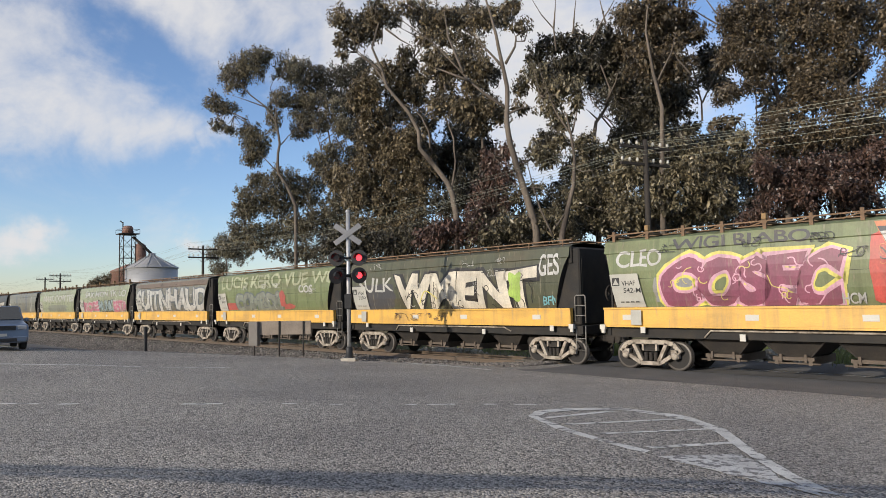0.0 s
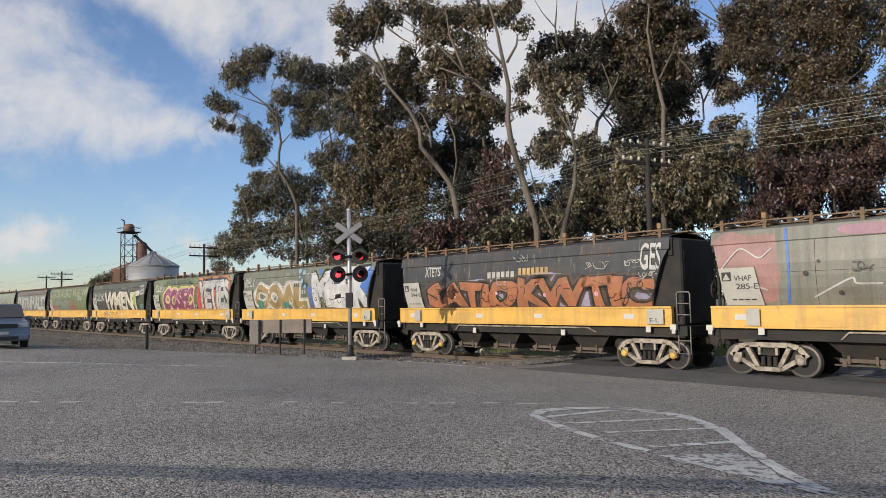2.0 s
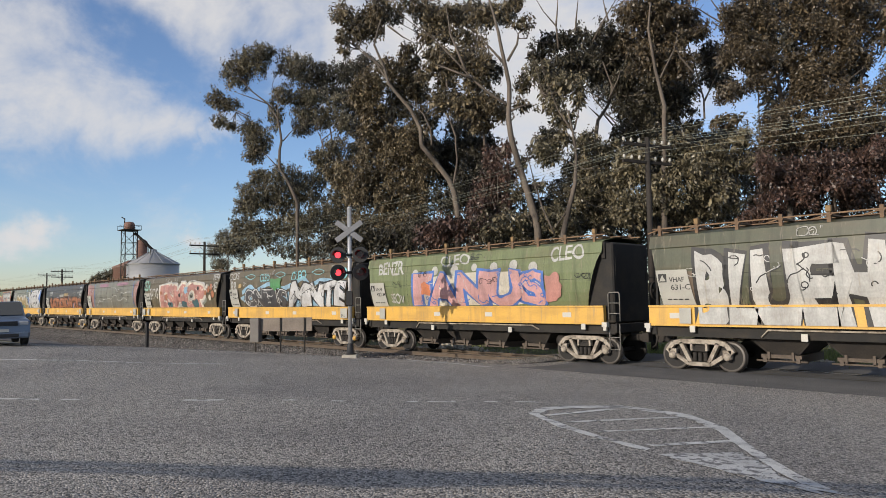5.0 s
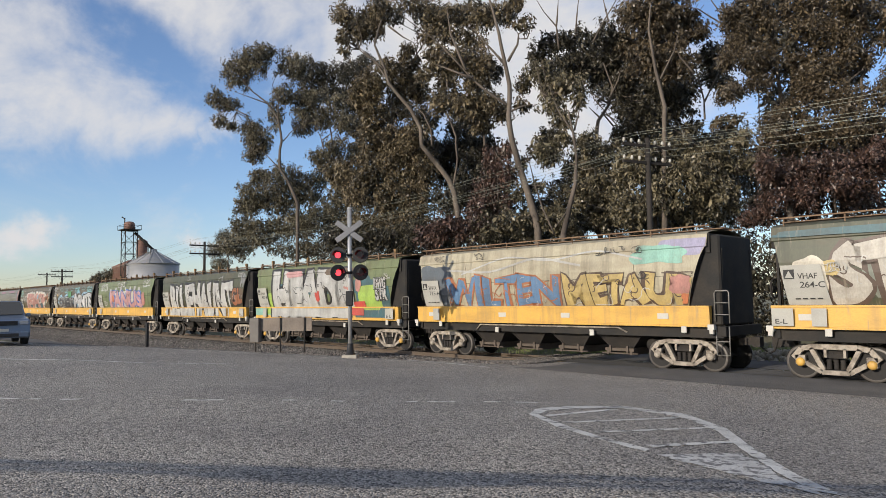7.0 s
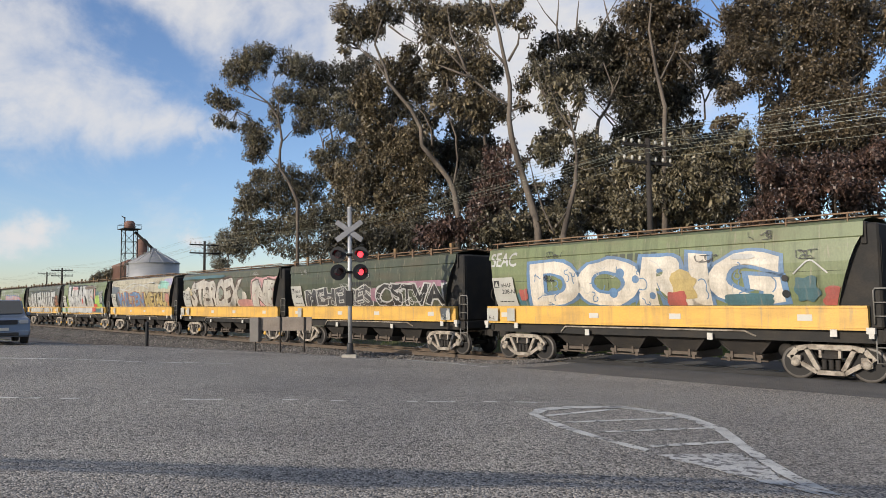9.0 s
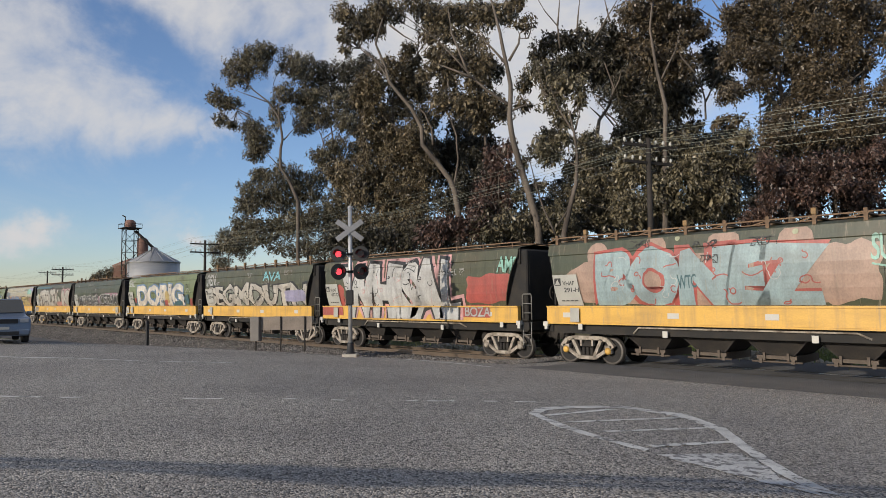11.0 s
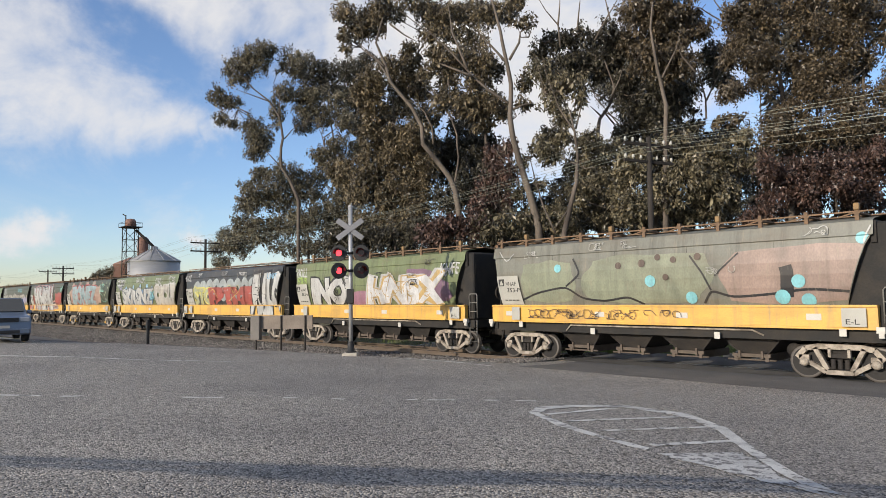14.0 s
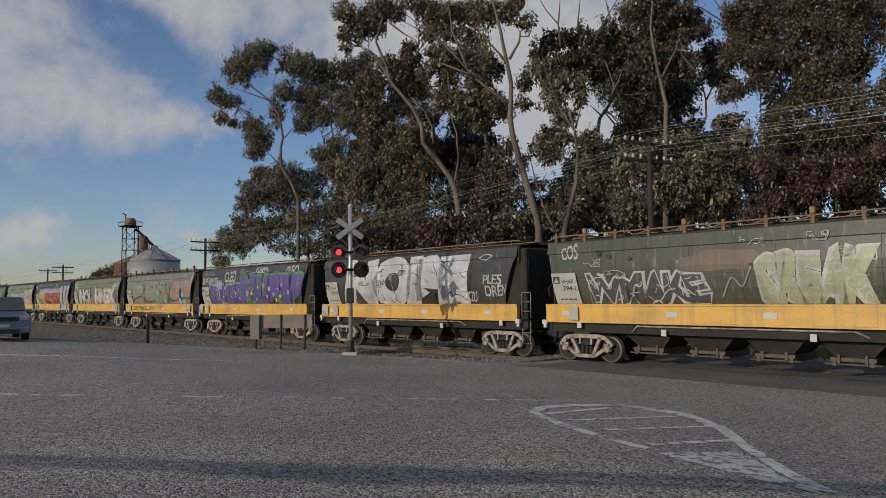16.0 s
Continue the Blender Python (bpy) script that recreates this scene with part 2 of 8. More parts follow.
def lathe(bm, prof, sides=24, axis="z", mi=0, at=(0, 0, 0), cap=True):
    """Turn a profile of (radius, height) about an axis."""
    rings = []
    for r, h in prof:
        ring = []
        for k in range(sides):
            c, s = r * math.cos(2 * math.pi * k / sides), r * math.sin(2 * math.pi * k / sides)
            p = {"z": (c, s, h), "y": (c, h, s), "x": (h, c, s)}[axis]
            ring.append(bm.verts.new(Vector(p) + Vector(at)))
        rings.append(ring)
    for r0, r1 in zip(rings, rings[1:]):
        for k in range(sides):
            f = bm.faces.new((r0[k], r0[(k + 1) % sides], r1[(k + 1) % sides], r1[k]))
            f.material_index, f.smooth = mi, True
    if cap:
        bm.faces.new(rings[0][::-1]).material_index = mi
        bm.faces.new(rings[-1]).material_index = mi


def empty(name, label, category, group="", kind=""):
    return tagged(new(name), label, category, group, kind)


# ---- ground ----
TRACK_Y = 21.4
CROSS_X = (-17.0, 13.0)      # where the road crosses the rails


def smooth01(a, b, v):
    u = min(1, max(0, (v - a) / (b - a)))
    return u * u * (3 - 2 * u)


def road_edge(x):
    """The road's far edge, in y, where it does not cross the rails."""
    if x > -16:
        return 18.4
    return np.interp(x, [-70, -45, -35, -31.8, -26.5, -22.5, -19.5, -16], [3.5, 5.8, 8.3, 11.2, 13.9, 15.6, 16.6, 18.4])


def lie(x, y):
    """The height of the ground."""
    z = 0.72 * (1 - min(1, max(0, (y - 6) / 12.6)))
    if y > 24:
        z = -0.25 * smooth01(24, 27, y)
    if y > 60:
        z = -0.25
    w = smooth01(CROSS_X[0] + 1, CROSS_X[0] - 3, x) + smooth01(CROSS_X[1], CROSS_X[1] + 4, x)
    e = road_edge(x)
    side = smooth01(e, e + 1.2, y)
    bed = -0.2 - 0.3 * smooth01(2.3, 3.9, abs(y - TRACK_Y))
    if y < 24.5 or w > 0:
        low = min(z, bed) if abs(y - TRACK_Y) > 2.0 else bed
        low = z + (low - z) * smooth01(e + 0.4, max(e + 1.5, 17.8), y)
        z = z + (low - z) * min(1, w) * (side if y < 24.5 else smooth01(30, 25, y))
    return z


def sheet(name, xs, ys, height, material, keep=None):
    bm = bmesh.new()
    vs = {}
    for i, x in enumerate(xs):
        for j, y in enumerate(ys):
            vs[i, j] = bm.verts.new((x, y, height(x, y)))
    for i in range(len(xs) - 1):
        for j in range(len(ys) - 1):
            if keep is None or keep((xs[i] + xs[i + 1]) / 2, (ys[j] + ys[j + 1]) / 2):
                bm.faces.new((vs[i, j], vs[i + 1, j], vs[i + 1, j + 1], vs[i, j + 1])).smooth = True
    for v in [v for v in bm.verts if not v.link_faces]:
        bm.verts.remove(v)
    return part(name, bm, material)


def spread(a, b, step, far):
    mid = list(np.arange(a, b + 1e-6, step))
    lo = [a - s for s in far][::-1]
    return lo + mid + [b + s for s in far]


FAR = [3, 8, 18, 40, 90, 200, 450, 1000, 2200]
ground = sheet("ground", spread(-110, 40, 1.0, FAR), spread(-10, 45, 0.7, FAR),
               lambda x, y: lie(x, y) - 0.02 - 0.05 * (y < road_edge(x) - 0.6), DIRT)
tagged(ground, "dry grass and bare earth round the crossing", "ground", kind="structure")


def road_sheet():
    """The asphalt: a strip mesh that follows the road's own edge."""
    bm = bmesh.new()
    xs = list(np.arange(-70, 36.1, 0.5))
    rows = []
    for x in xs:
        e = road_edge(x) + 0.06 * noise.noise((x * 0.9, 0, 0))
        if CROSS_X[0] + 1 < x < CROSS_X[1]:
            e = TRACK_Y - 0.8 - 0.09
        ys = list(np.linspace(-26, 5, 12)) + list(np.linspace(5.4, e, 26))
        rows.append([bm.verts.new((x, y, lie(x, y) + 0.015)) for y in ys])
    for a, b in zip(rows, rows[1:]):
        for k in range(len(a) - 1):
            bm.faces.new((a[k], b[k], b[k + 1], a[k + 1])).smooth = True
    ob = part("road", bm, ASPHALT)
    return tagged(ob, "worn grey chip-seal asphalt road at the level crossing", "road", kind="structure")


road_sheet()


def crossing_panel(y0, y1):
    bm = bmesh.new()
    xs = list(np.arange(CROSS_X[0] + 1, CROSS_X[1] + 0.01, 0.5))
    a = [bm.verts.new((x, y0, 0.005)) for x in xs]
    b = [bm.verts.new((x, y1, 0.005)) for x in xs]
    for k in range(len(xs) - 1):
        bm.faces.new((a[k], a[k + 1], b[k + 1], b[k]))
    # dark colour stands in for the shade under the train
    ob = part("road_crossing", bm, NEW_AND_SHADED_ASPHALT)
    tagged(ob, "asphalt laid flush between and behind the rails, shade in its colour", "road", kind="structure")


def asphalt_patch():
    """Darker, smoother asphalt relaid along the rails."""
    bm = bmesh.new()
    rows = []
    for x in np.arange(-15.0, 12.6, 0.5):
        near = 17.0 + 0.25 * noise.noise((x * 0.35, 4.0, 0))
        rows.append([bm.verts.new((x, y, lie(x, y) + 0.021)) for y in np.linspace(near, TRACK_Y - 0.9, 9)])
    for a, b in zip(rows, rows[1:]):
        for k in range(8):
            bm.faces.new((a[k], b[k], b[k + 1], a[k + 1])).smooth = True
    tagged(part("road_patch", bm, NEW_AND_SHADED_ASPHALT), "darker strip of newer asphalt along the rails", "road", kind="structure")


asphalt_patch()
crossing_panel(TRACK_Y - 0.68, TRACK_Y + 0.68)
crossing_panel(TRACK_Y + 0.9, TRACK_Y + 4.0)


def rail_line(y):
    """One rail: foot, web and worn head."""
    rail = empty("rail", "rusty steel rail with a bright worn head", "rail", "rails of the track")
    x0, x1 = -420, 200
    bm = bmesh.new()
    box(bm, x0, x1, -0.065, 0.065, -0.16, -0.14)
    box(bm, x0, x1, -0.012, 0.012, -0.14, -0.04)
    box(bm, x0, x1, -0.035, 0.035, -0.04, -0.004)
    part("rail_body", bm, STEEL_RAIL, rail)
    bm = bmesh.new()
    box(bm, x0, x1, -0.03, 0.03, -0.004, 0.0)
    part("rail_head", bm, RAIL_TOP, rail)
    place(rail, 0, y, 0)


rail_line(TRACK_Y - 0.8)
rail_line(TRACK_Y + 0.8)


def ballast_bed():
    """Loose stone under and beside the track: thousands of small rocks on one bed."""
    rng = np.random.default_rng(4)
    V, Fc = [], []
    base = np.array([(1, 0, 0), (-1, 0, 0), (0, 1, 0), (0, -1, 0), (0, 0, 1), (0, 0, -1)], float)
    tri = np.array([(0, 2, 4), (2, 1, 4), (1, 3, 4), (3, 0, 4), (2, 0, 5), (1, 2, 5), (3, 1, 5), (0, 3, 5)])
    nv = 0
    for _ in range(30000):
        u = rng.random()
        x = -16 - 75 * u ** 1.7 if rng.random() < 0.93 else 13 + 12 * rng.random()
        e = road_edge(x)
        y = rng.uniform(max(e + 0.1, 14.0) if x < 0 else 18.6, 23.8)
        if abs(y - 20.6) < 0.07 or abs(y - 22.2) < 0.07:
            continue
        s = rng.uniform(0.035, 0.075)
        q = np.linalg.qr(rng.normal(size=(3, 3)))[0]
        V.append((base * (s * rng.uniform(0.6, 1.25, (6, 1)))) @ q + (x, y, lie(x, y) + s * 0.3))
        Fc.append(tri + nv)
        nv += 6
    me = bpy.data.meshes.new("ballast_stones")
    me.from_pydata(np.concatenate(V).tolist(), [], np.concatenate(Fc).tolist())
    ob = part("ballast_stones", me, BALLAST)
    tagged(ob, "loose grey-brown crushed stone ballast beside the rails", "ballast", kind="stuff")
    xs = list(np.arange(-110, -15.4, 0.6))
    ob = sheet("ballast_bed", xs, list(np.arange(8, 25, 0.35)), lambda x, y: lie(x, y) + 0.006, BALLAST,
               keep=lambda x, y: y > road_edge(x) + 0.1 and (x < -16.5))
    tagged(ob, "sloping shoulder of crushed stone under the track", "ballast", kind="structure")


ballast_bed()


def sleepers():
    bm = bmesh.new()
    box(bm, -0.11, 0.11, -1.3, 1.3, -0.28, -0.155)
    bevelled(bm, 0.012)
    me = bpy.data.meshes.new("sleeper")
    bm.to_mesh(me)
    bm.free()
    me.materials.append(TIMBER)
    bed = empty("sleeper_row", "weathered timber sleepers in the ballast", "sleepers", kind="structure")
    for i in range(110):
        place(part("sleeper", me, TIMBER, bed), -17 - 0.68 * i, TRACK_Y, 0, rz=random.uniform(-1, 1))


sleepers()
# ---- trees behind the line ----
SPAN = Vector((0.684, 0.729, 0)).normalized()   # the way the tree row is seen across
LEAF_SEED = [11]


def leaf_cloud(masses, base, density, leaf_size=1.0):
    """Hanging lance-shaped leaves: each mass is a heap of drooping bunches with a leafy core."""
    LEAF_SEED[0] += 1
    rng = np.random.default_rng(LEAF_SEED[0])
    deep = np.array(SPAN.cross(Vector((0, 0, 1))))
    across = np.array(SPAN)
    C, Z = [], []
    for u, z, ru, rz in masses:
        depth = min(2.4, 0.35 + (ru + rz) / 2)
        mid = np.array(base) + across * u + deep * rng.uniform(-0.7, 0.7)
        mid[2] += z
        # bunches over the outside of the mass, uneven in size, hanging
        k = max(9, int(11.0 * (ru + 0.5) * (rz + 0.5) / (0.55 * leaf_size + 0.3)))
        d = rng.normal(size=(k, 3))
        d /= np.linalg.norm(d, axis=1)[:, None]
        d *= rng.uniform(0.5, 1.2, (k, 1))
        cen = mid + np.outer(d[:, 0] * ru, across) + np.outer(d[:, 1] * depth, deep)
        cen[:, 2] += d[:, 2] * rz
        size = rng.uniform(0.16, 0.42, k) * min(1.0, 0.45 + 0.3 * min(ru, rz))
        per = np.maximum(8, (density * size ** 2 * 620 / leaf_size).astype(int))
        idx = np.repeat(np.arange(k), per)
        g = rng.normal(size=(len(idx), 3)) * (0.55, 0.55, 0.8)
        C.append(cen[idx] + g * size[idx][:, None])
        Z.append(np.ones(len(idx)))
        # core
        n = int(density * 210 * (ru + 0.1) * (rz + 0.1) / leaf_size ** 2) + 8
        d = rng.normal(size=(n, 3))
        d *= (rng.random((n, 1)) ** 0.4) / np.linalg.norm(d, axis=1)[:, None]
        cen = mid + np.outer(d[:, 0] * ru * 0.92, across) + np.outer(d[:, 1] * depth * 0.7, deep)
        cen[:, 2] += d[:, 2] * rz * 0.92
        C.append(cen)
        Z.append(np.full(n, 1.7))
    C = np.concatenate(C)
    n = len(C)
    L = (rng.uniform(0.13, 0.3, n) * np.concatenate(Z))[:, None] * leaf_size
    Wd = L * rng.uniform(0.15, 0.27, n)[:, None]
    dirs = rng.normal(size=(n, 3)) * (0.75, 0.75, 0.4) + (0, 0, -0.8)
    dirs /= np.linalg.norm(dirs, axis=1)[:, None]
    side = np.cross(dirs, rng.normal(size=(n, 3)))
    side /= np.linalg.norm(side, axis=1)[:, None]
    P = np.stack([C, C + dirs * L * 0.45 + side * Wd, C + dirs * L, C + dirs * L * 0.45 - side * Wd], 1).reshape(-1, 3)
    me = bpy.data.meshes.new("crown")
    me.vertices.add(4 * n)
    me.vertices.foreach_set("co", P.ravel())
    me.loops.add(4 * n)
    me.loops.foreach_set("vertex_index", np.arange(4 * n))
    me.polygons.add(n)
    me.polygons.foreach_set("loop_start", np.arange(0, 4 * n, 4))
    me.polygons.foreach_set("loop_total", np.full(n, 4))
    me.update()
    me.validate()
    return me


def gum_tree(x, y, leaf, girth, masses, limbs, density=1.0, leaf_size=1.0, fwd=0.0, label="tall eucalyptus with grey-green hanging leaves and pale bark"):
    tree = empty("eucalyptus_tree", label, "tree", "eucalyptus row behind the line")
    base = Vector((x, y, -0.25))
    for i, limb in enumerate(limbs):
        bm = bmesh.new()
        r0 = girth * 0.54 if i == 0 else girth * 0.4 if limb[0][1] < 4 else girth * 0.2
        pts = []
        for a, b in zip(limb, limb[1:]):
            for s in (0, 0.34, 0.67):
                pts.append((a[0] + (b[0] - a[0]) * s, a[1] + (b[1] - a[1]) * s))
        pts.append(limb[-1])
        way = []
        for k, (u, z) in enumerate(pts):
            w = noise.noise((u * 0.5, z * 0.35, i)) * 0.16
            way.append(SPAN * (u + w) + Vector((-SPAN.y, SPAN.x, 0)) * (w * 2 - fwd) + Vector((0, 0, z)))
        if i == 0 or limb[0][1] < 4:
            way.insert(0, way[0] + Vector((0, 0, min(-0.2, -way[0].z - 0.3))))
        tube(bm, way, r0, 8, r_end=r0 * 0.22)
        part("trunk" if i == 0 else "limb", bm, BARK, tree)
    # twigs that carry the sprays
    bm = bmesh.new()
    tips = [p for l in limbs for p in l[1:]]
    for u, z, ru, rz in masses:
        t = min(tips, key=lambda q: (q[0] - u) ** 2 + (q[1] - z) ** 2)
        a = SPAN * t[0] + Vector((0, 0, t[1]))
        if leaf_size < 1 or (t[0] - u) ** 2 + (t[1] - z) ** 2 > (2.2 * max(ru, rz)) ** 2:
            continue
        for _ in range(3):
            b = SPAN * (u + random.uniform(-ru, ru) * 0.7) + Vector((0, 0, z + random.uniform(-0.3, 0.8) * rz)) + Vector((-SPAN.y, SPAN.x, 0)) * random.uniform(-1.5, 1.5)
            m = (a + b) / 2 + Vector((random.uniform(-.4, .4), random.uniform(-.4, .4), -0.3))
            tube(bm, [a, m, b], 0.05, 5, r_end=0.012)
    if bm.verts:
        tagged(part("twig_spray", bm, BARK, tree), kind="stuff")
    part("crown", leaf_cloud(masses, (0, 0, 0), density, leaf_size), leaf, tree)
    tree.matrix_basis = Matrix.Translation(base)
    return tree


gum_tree(-65.9, 37.9, LEAF_GREEN, 0.36,
         [(-4.9, 27.7, 1.7, 1.7), (-2.6, 28.7, 1.7, 1.7), (-1.7, 29.7, 1.2, 0.8), (1.0, 28.3, 1.7, 1.6), (-6.9, 24.5, 1.2, 1.1), (-5.6, 24.0, 1.1, 0.8), (-6.8, 22.3, 1.0, 0.7), (-5.6, 21.8, 0.8, 0.5), (-3.4, 21.3, 1.2, 1.2), (-2.2, 19.8, 1.6, 1.6), (-3.1, 18.4, 1.2, 0.8), (-0.7, 22.8, 0.8, 1.6), (0.3, 24.8, 1.3, 1.1), (2.5, 23.5, 1.6, 1.6), (4.2, 22.4, 1.4, 1.2), (3.2, 24.7, 1.6, 1.0), (6.0, 23.5, 1.4, 1.4), (6.9, 21.5, 1.4, 1.1), (-0.2, 16.1, 1.9, 1.3), (5.8, 19.3, 1.4, 1.1), (4.1, 18.1, 1.4, 0.8)],
         [[(2.0, 12.9), (1.0, 15.0), (0.1, 16.5), (0.4, 19.5), (-0.1, 21.9), (-1.3, 23.7), (-2.8, 24.9), (-3.8, 26.1)], [(0.4, 19.5), (1.2, 20.4), (2.2, 21.1)], [(-0.1, 21.9), (0.1, 24.0), (-0.8, 25.6), (-0.2, 26.9)], [(-1.3, 23.6), (-3.1, 24.3), (-4.7, 24.9)], [(-3.1, 22.2), (-4.9, 23.1), (-5.8, 23.5)], [(0.1, 16.5), (-1.1, 17.9), (-2.1, 18.8)], [(4.8, 18.6), (4.5, 19.8), (3.9, 21.0)], [(4.7, 19.5), (6.0, 20.5), (6.7, 21.4)]], 1.0, 1.0, fwd=1.5)

gum_tree(-66.8, 39.9, LEAF_GREEN, 0.3,
         [(-4.0, 14.3, 2.0, 1.6), (-5.1, 12.9, 1.2, 1.2), (-1.4, 13.7, 2.3, 1.7), (1.5, 15.1, 2.3, 2.0), (4.1, 17.2, 2.0, 1.7), (-5.7, 10.8, 1.4, 1.2), (-6.9, 8.6, 1.2, 0.9), (-3.2, 10.1, 2.0, 1.7), (-0.1, 10.9, 2.3, 1.7), (3.0, 11.4, 2.3, 2.0), (5.6, 13.4, 2.3, 2.3), (6.1, 10.2, 2.0, 2.0), (0.6, 8.2, 3.4, 1.0), (-3.9, 16.5, 1.1, 1.0), (7.2, 19.0, 1.6, 1.5)],
         [[(1.4, 9.1), (1.0, 11.6), (0.3, 13.8)], [(-3.3, 8.4), (-3.7, 11.5), (-4.4, 13.7)], [(4.9, 8.5), (4.8, 12.2), (4.1, 16.0)]], 1.0, 1.0, fwd=-0.6)

gum_tree(-68.9, 46.4, LEAF_SHADED, 0.3,
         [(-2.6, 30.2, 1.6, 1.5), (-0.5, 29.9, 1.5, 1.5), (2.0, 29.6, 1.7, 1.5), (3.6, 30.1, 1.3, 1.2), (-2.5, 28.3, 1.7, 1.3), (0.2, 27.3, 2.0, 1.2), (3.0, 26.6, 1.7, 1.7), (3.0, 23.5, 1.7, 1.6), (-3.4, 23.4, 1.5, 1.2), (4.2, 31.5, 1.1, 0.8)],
         [[(0.5, 9.6), (0.4, 17.8), (-0.5, 24.7), (-0.9, 28.8)], [(0.3, 21.2), (1.9, 26.1), (2.2, 29.6)]], 1.0, 1.0, fwd=-0.6, label="distant eucalyptus with a dense crown coloured dark for shade")

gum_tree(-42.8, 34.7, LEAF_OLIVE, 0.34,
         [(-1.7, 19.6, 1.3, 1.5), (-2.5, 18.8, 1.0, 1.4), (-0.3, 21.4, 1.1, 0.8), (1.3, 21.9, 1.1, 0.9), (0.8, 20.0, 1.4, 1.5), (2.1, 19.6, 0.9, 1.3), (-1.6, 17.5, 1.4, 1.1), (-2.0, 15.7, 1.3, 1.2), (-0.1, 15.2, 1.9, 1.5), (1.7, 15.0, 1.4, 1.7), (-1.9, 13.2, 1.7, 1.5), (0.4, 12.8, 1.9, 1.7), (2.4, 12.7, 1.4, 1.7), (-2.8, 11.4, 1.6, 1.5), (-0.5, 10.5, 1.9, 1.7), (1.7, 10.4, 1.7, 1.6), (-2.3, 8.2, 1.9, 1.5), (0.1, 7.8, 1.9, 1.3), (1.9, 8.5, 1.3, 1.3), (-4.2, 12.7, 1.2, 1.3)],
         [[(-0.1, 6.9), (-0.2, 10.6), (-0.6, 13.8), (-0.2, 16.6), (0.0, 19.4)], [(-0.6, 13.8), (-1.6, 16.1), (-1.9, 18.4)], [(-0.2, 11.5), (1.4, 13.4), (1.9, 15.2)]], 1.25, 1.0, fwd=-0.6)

gum_tree(-44.8, 42.8, LEAF_SHADED, 0.3,
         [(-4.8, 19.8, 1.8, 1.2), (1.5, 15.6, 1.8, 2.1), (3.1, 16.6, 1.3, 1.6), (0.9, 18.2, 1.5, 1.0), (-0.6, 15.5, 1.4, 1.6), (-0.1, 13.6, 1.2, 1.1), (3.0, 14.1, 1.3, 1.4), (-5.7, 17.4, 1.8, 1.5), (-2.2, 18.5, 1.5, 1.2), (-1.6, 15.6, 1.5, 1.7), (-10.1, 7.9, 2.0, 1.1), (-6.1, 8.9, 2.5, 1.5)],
         [[(1.5, 7.5), (1.5, 11.7), (1.4, 16.3)], [(-4.6, 7.5), (-4.6, 14.2), (-4.8, 19.4)]], 1.2, 1.0, fwd=-0.6, label="shaded eucalyptus with dense leaves, shade put in their colour")

gum_tree(-35.9, 34.8, LEAF_OLIVE, 0.4,
         [(-8.0, 23.6, 0.8, 0.9), (-7.1, 22.5, 0.9, 1.0), (-8.1, 21.8, 0.5, 0.7), (-7.9, 20.8, 0.4, 0.4), (-6.0, 23.2, 1.0, 1.1), (-5.1, 24.0, 1.0, 0.8), (-1.2, 23.5, 1.5, 1.0), (1.1, 23.7, 1.5, 1.0), (2.7, 23.3, 0.9, 0.9), (-0.2, 21.9, 1.0, 0.6), (-1.8, 21.9, 0.8, 0.6), (1.5, 21.7, 1.0, 0.7), (-3.1, 24.2, 1.2, 0.6), (-3.3, 20.9, 0.6, 0.4)],
         [[(0.1, 8.6), (-0.1, 9.9), (-0.5, 10.8), (-1.5, 12.2), (-2.3, 13.2), (-2.4, 14.4), (-3.1, 15.8), (-3.9, 16.8), (-4.5, 17.6), (-4.9, 18.8), (-5.5, 20.4), (-5.2, 21.6), (-5.0, 22.2)], [(-1.6, 13.2), (-1.7, 14.4), (-2.1, 15.4), (-2.7, 16.0), (-3.3, 16.3)], [(-4.3, 17.4), (-5.5, 19.2), (-6.5, 20.0), (-6.9, 21.0)], [(-4.9, 18.7), (-5.9, 19.6), (-6.5, 20.2)], [(-4.6, 21.8), (-3.6, 21.0), (-2.7, 20.5)], [(-0.2, 10.3), (0.2, 12.2), (0.1, 13.8), (-0.5, 15.2), (-1.1, 16.0), (-1.7, 17.0), (-1.8, 17.8)]], 1.0, 1.0, fwd=2.4)

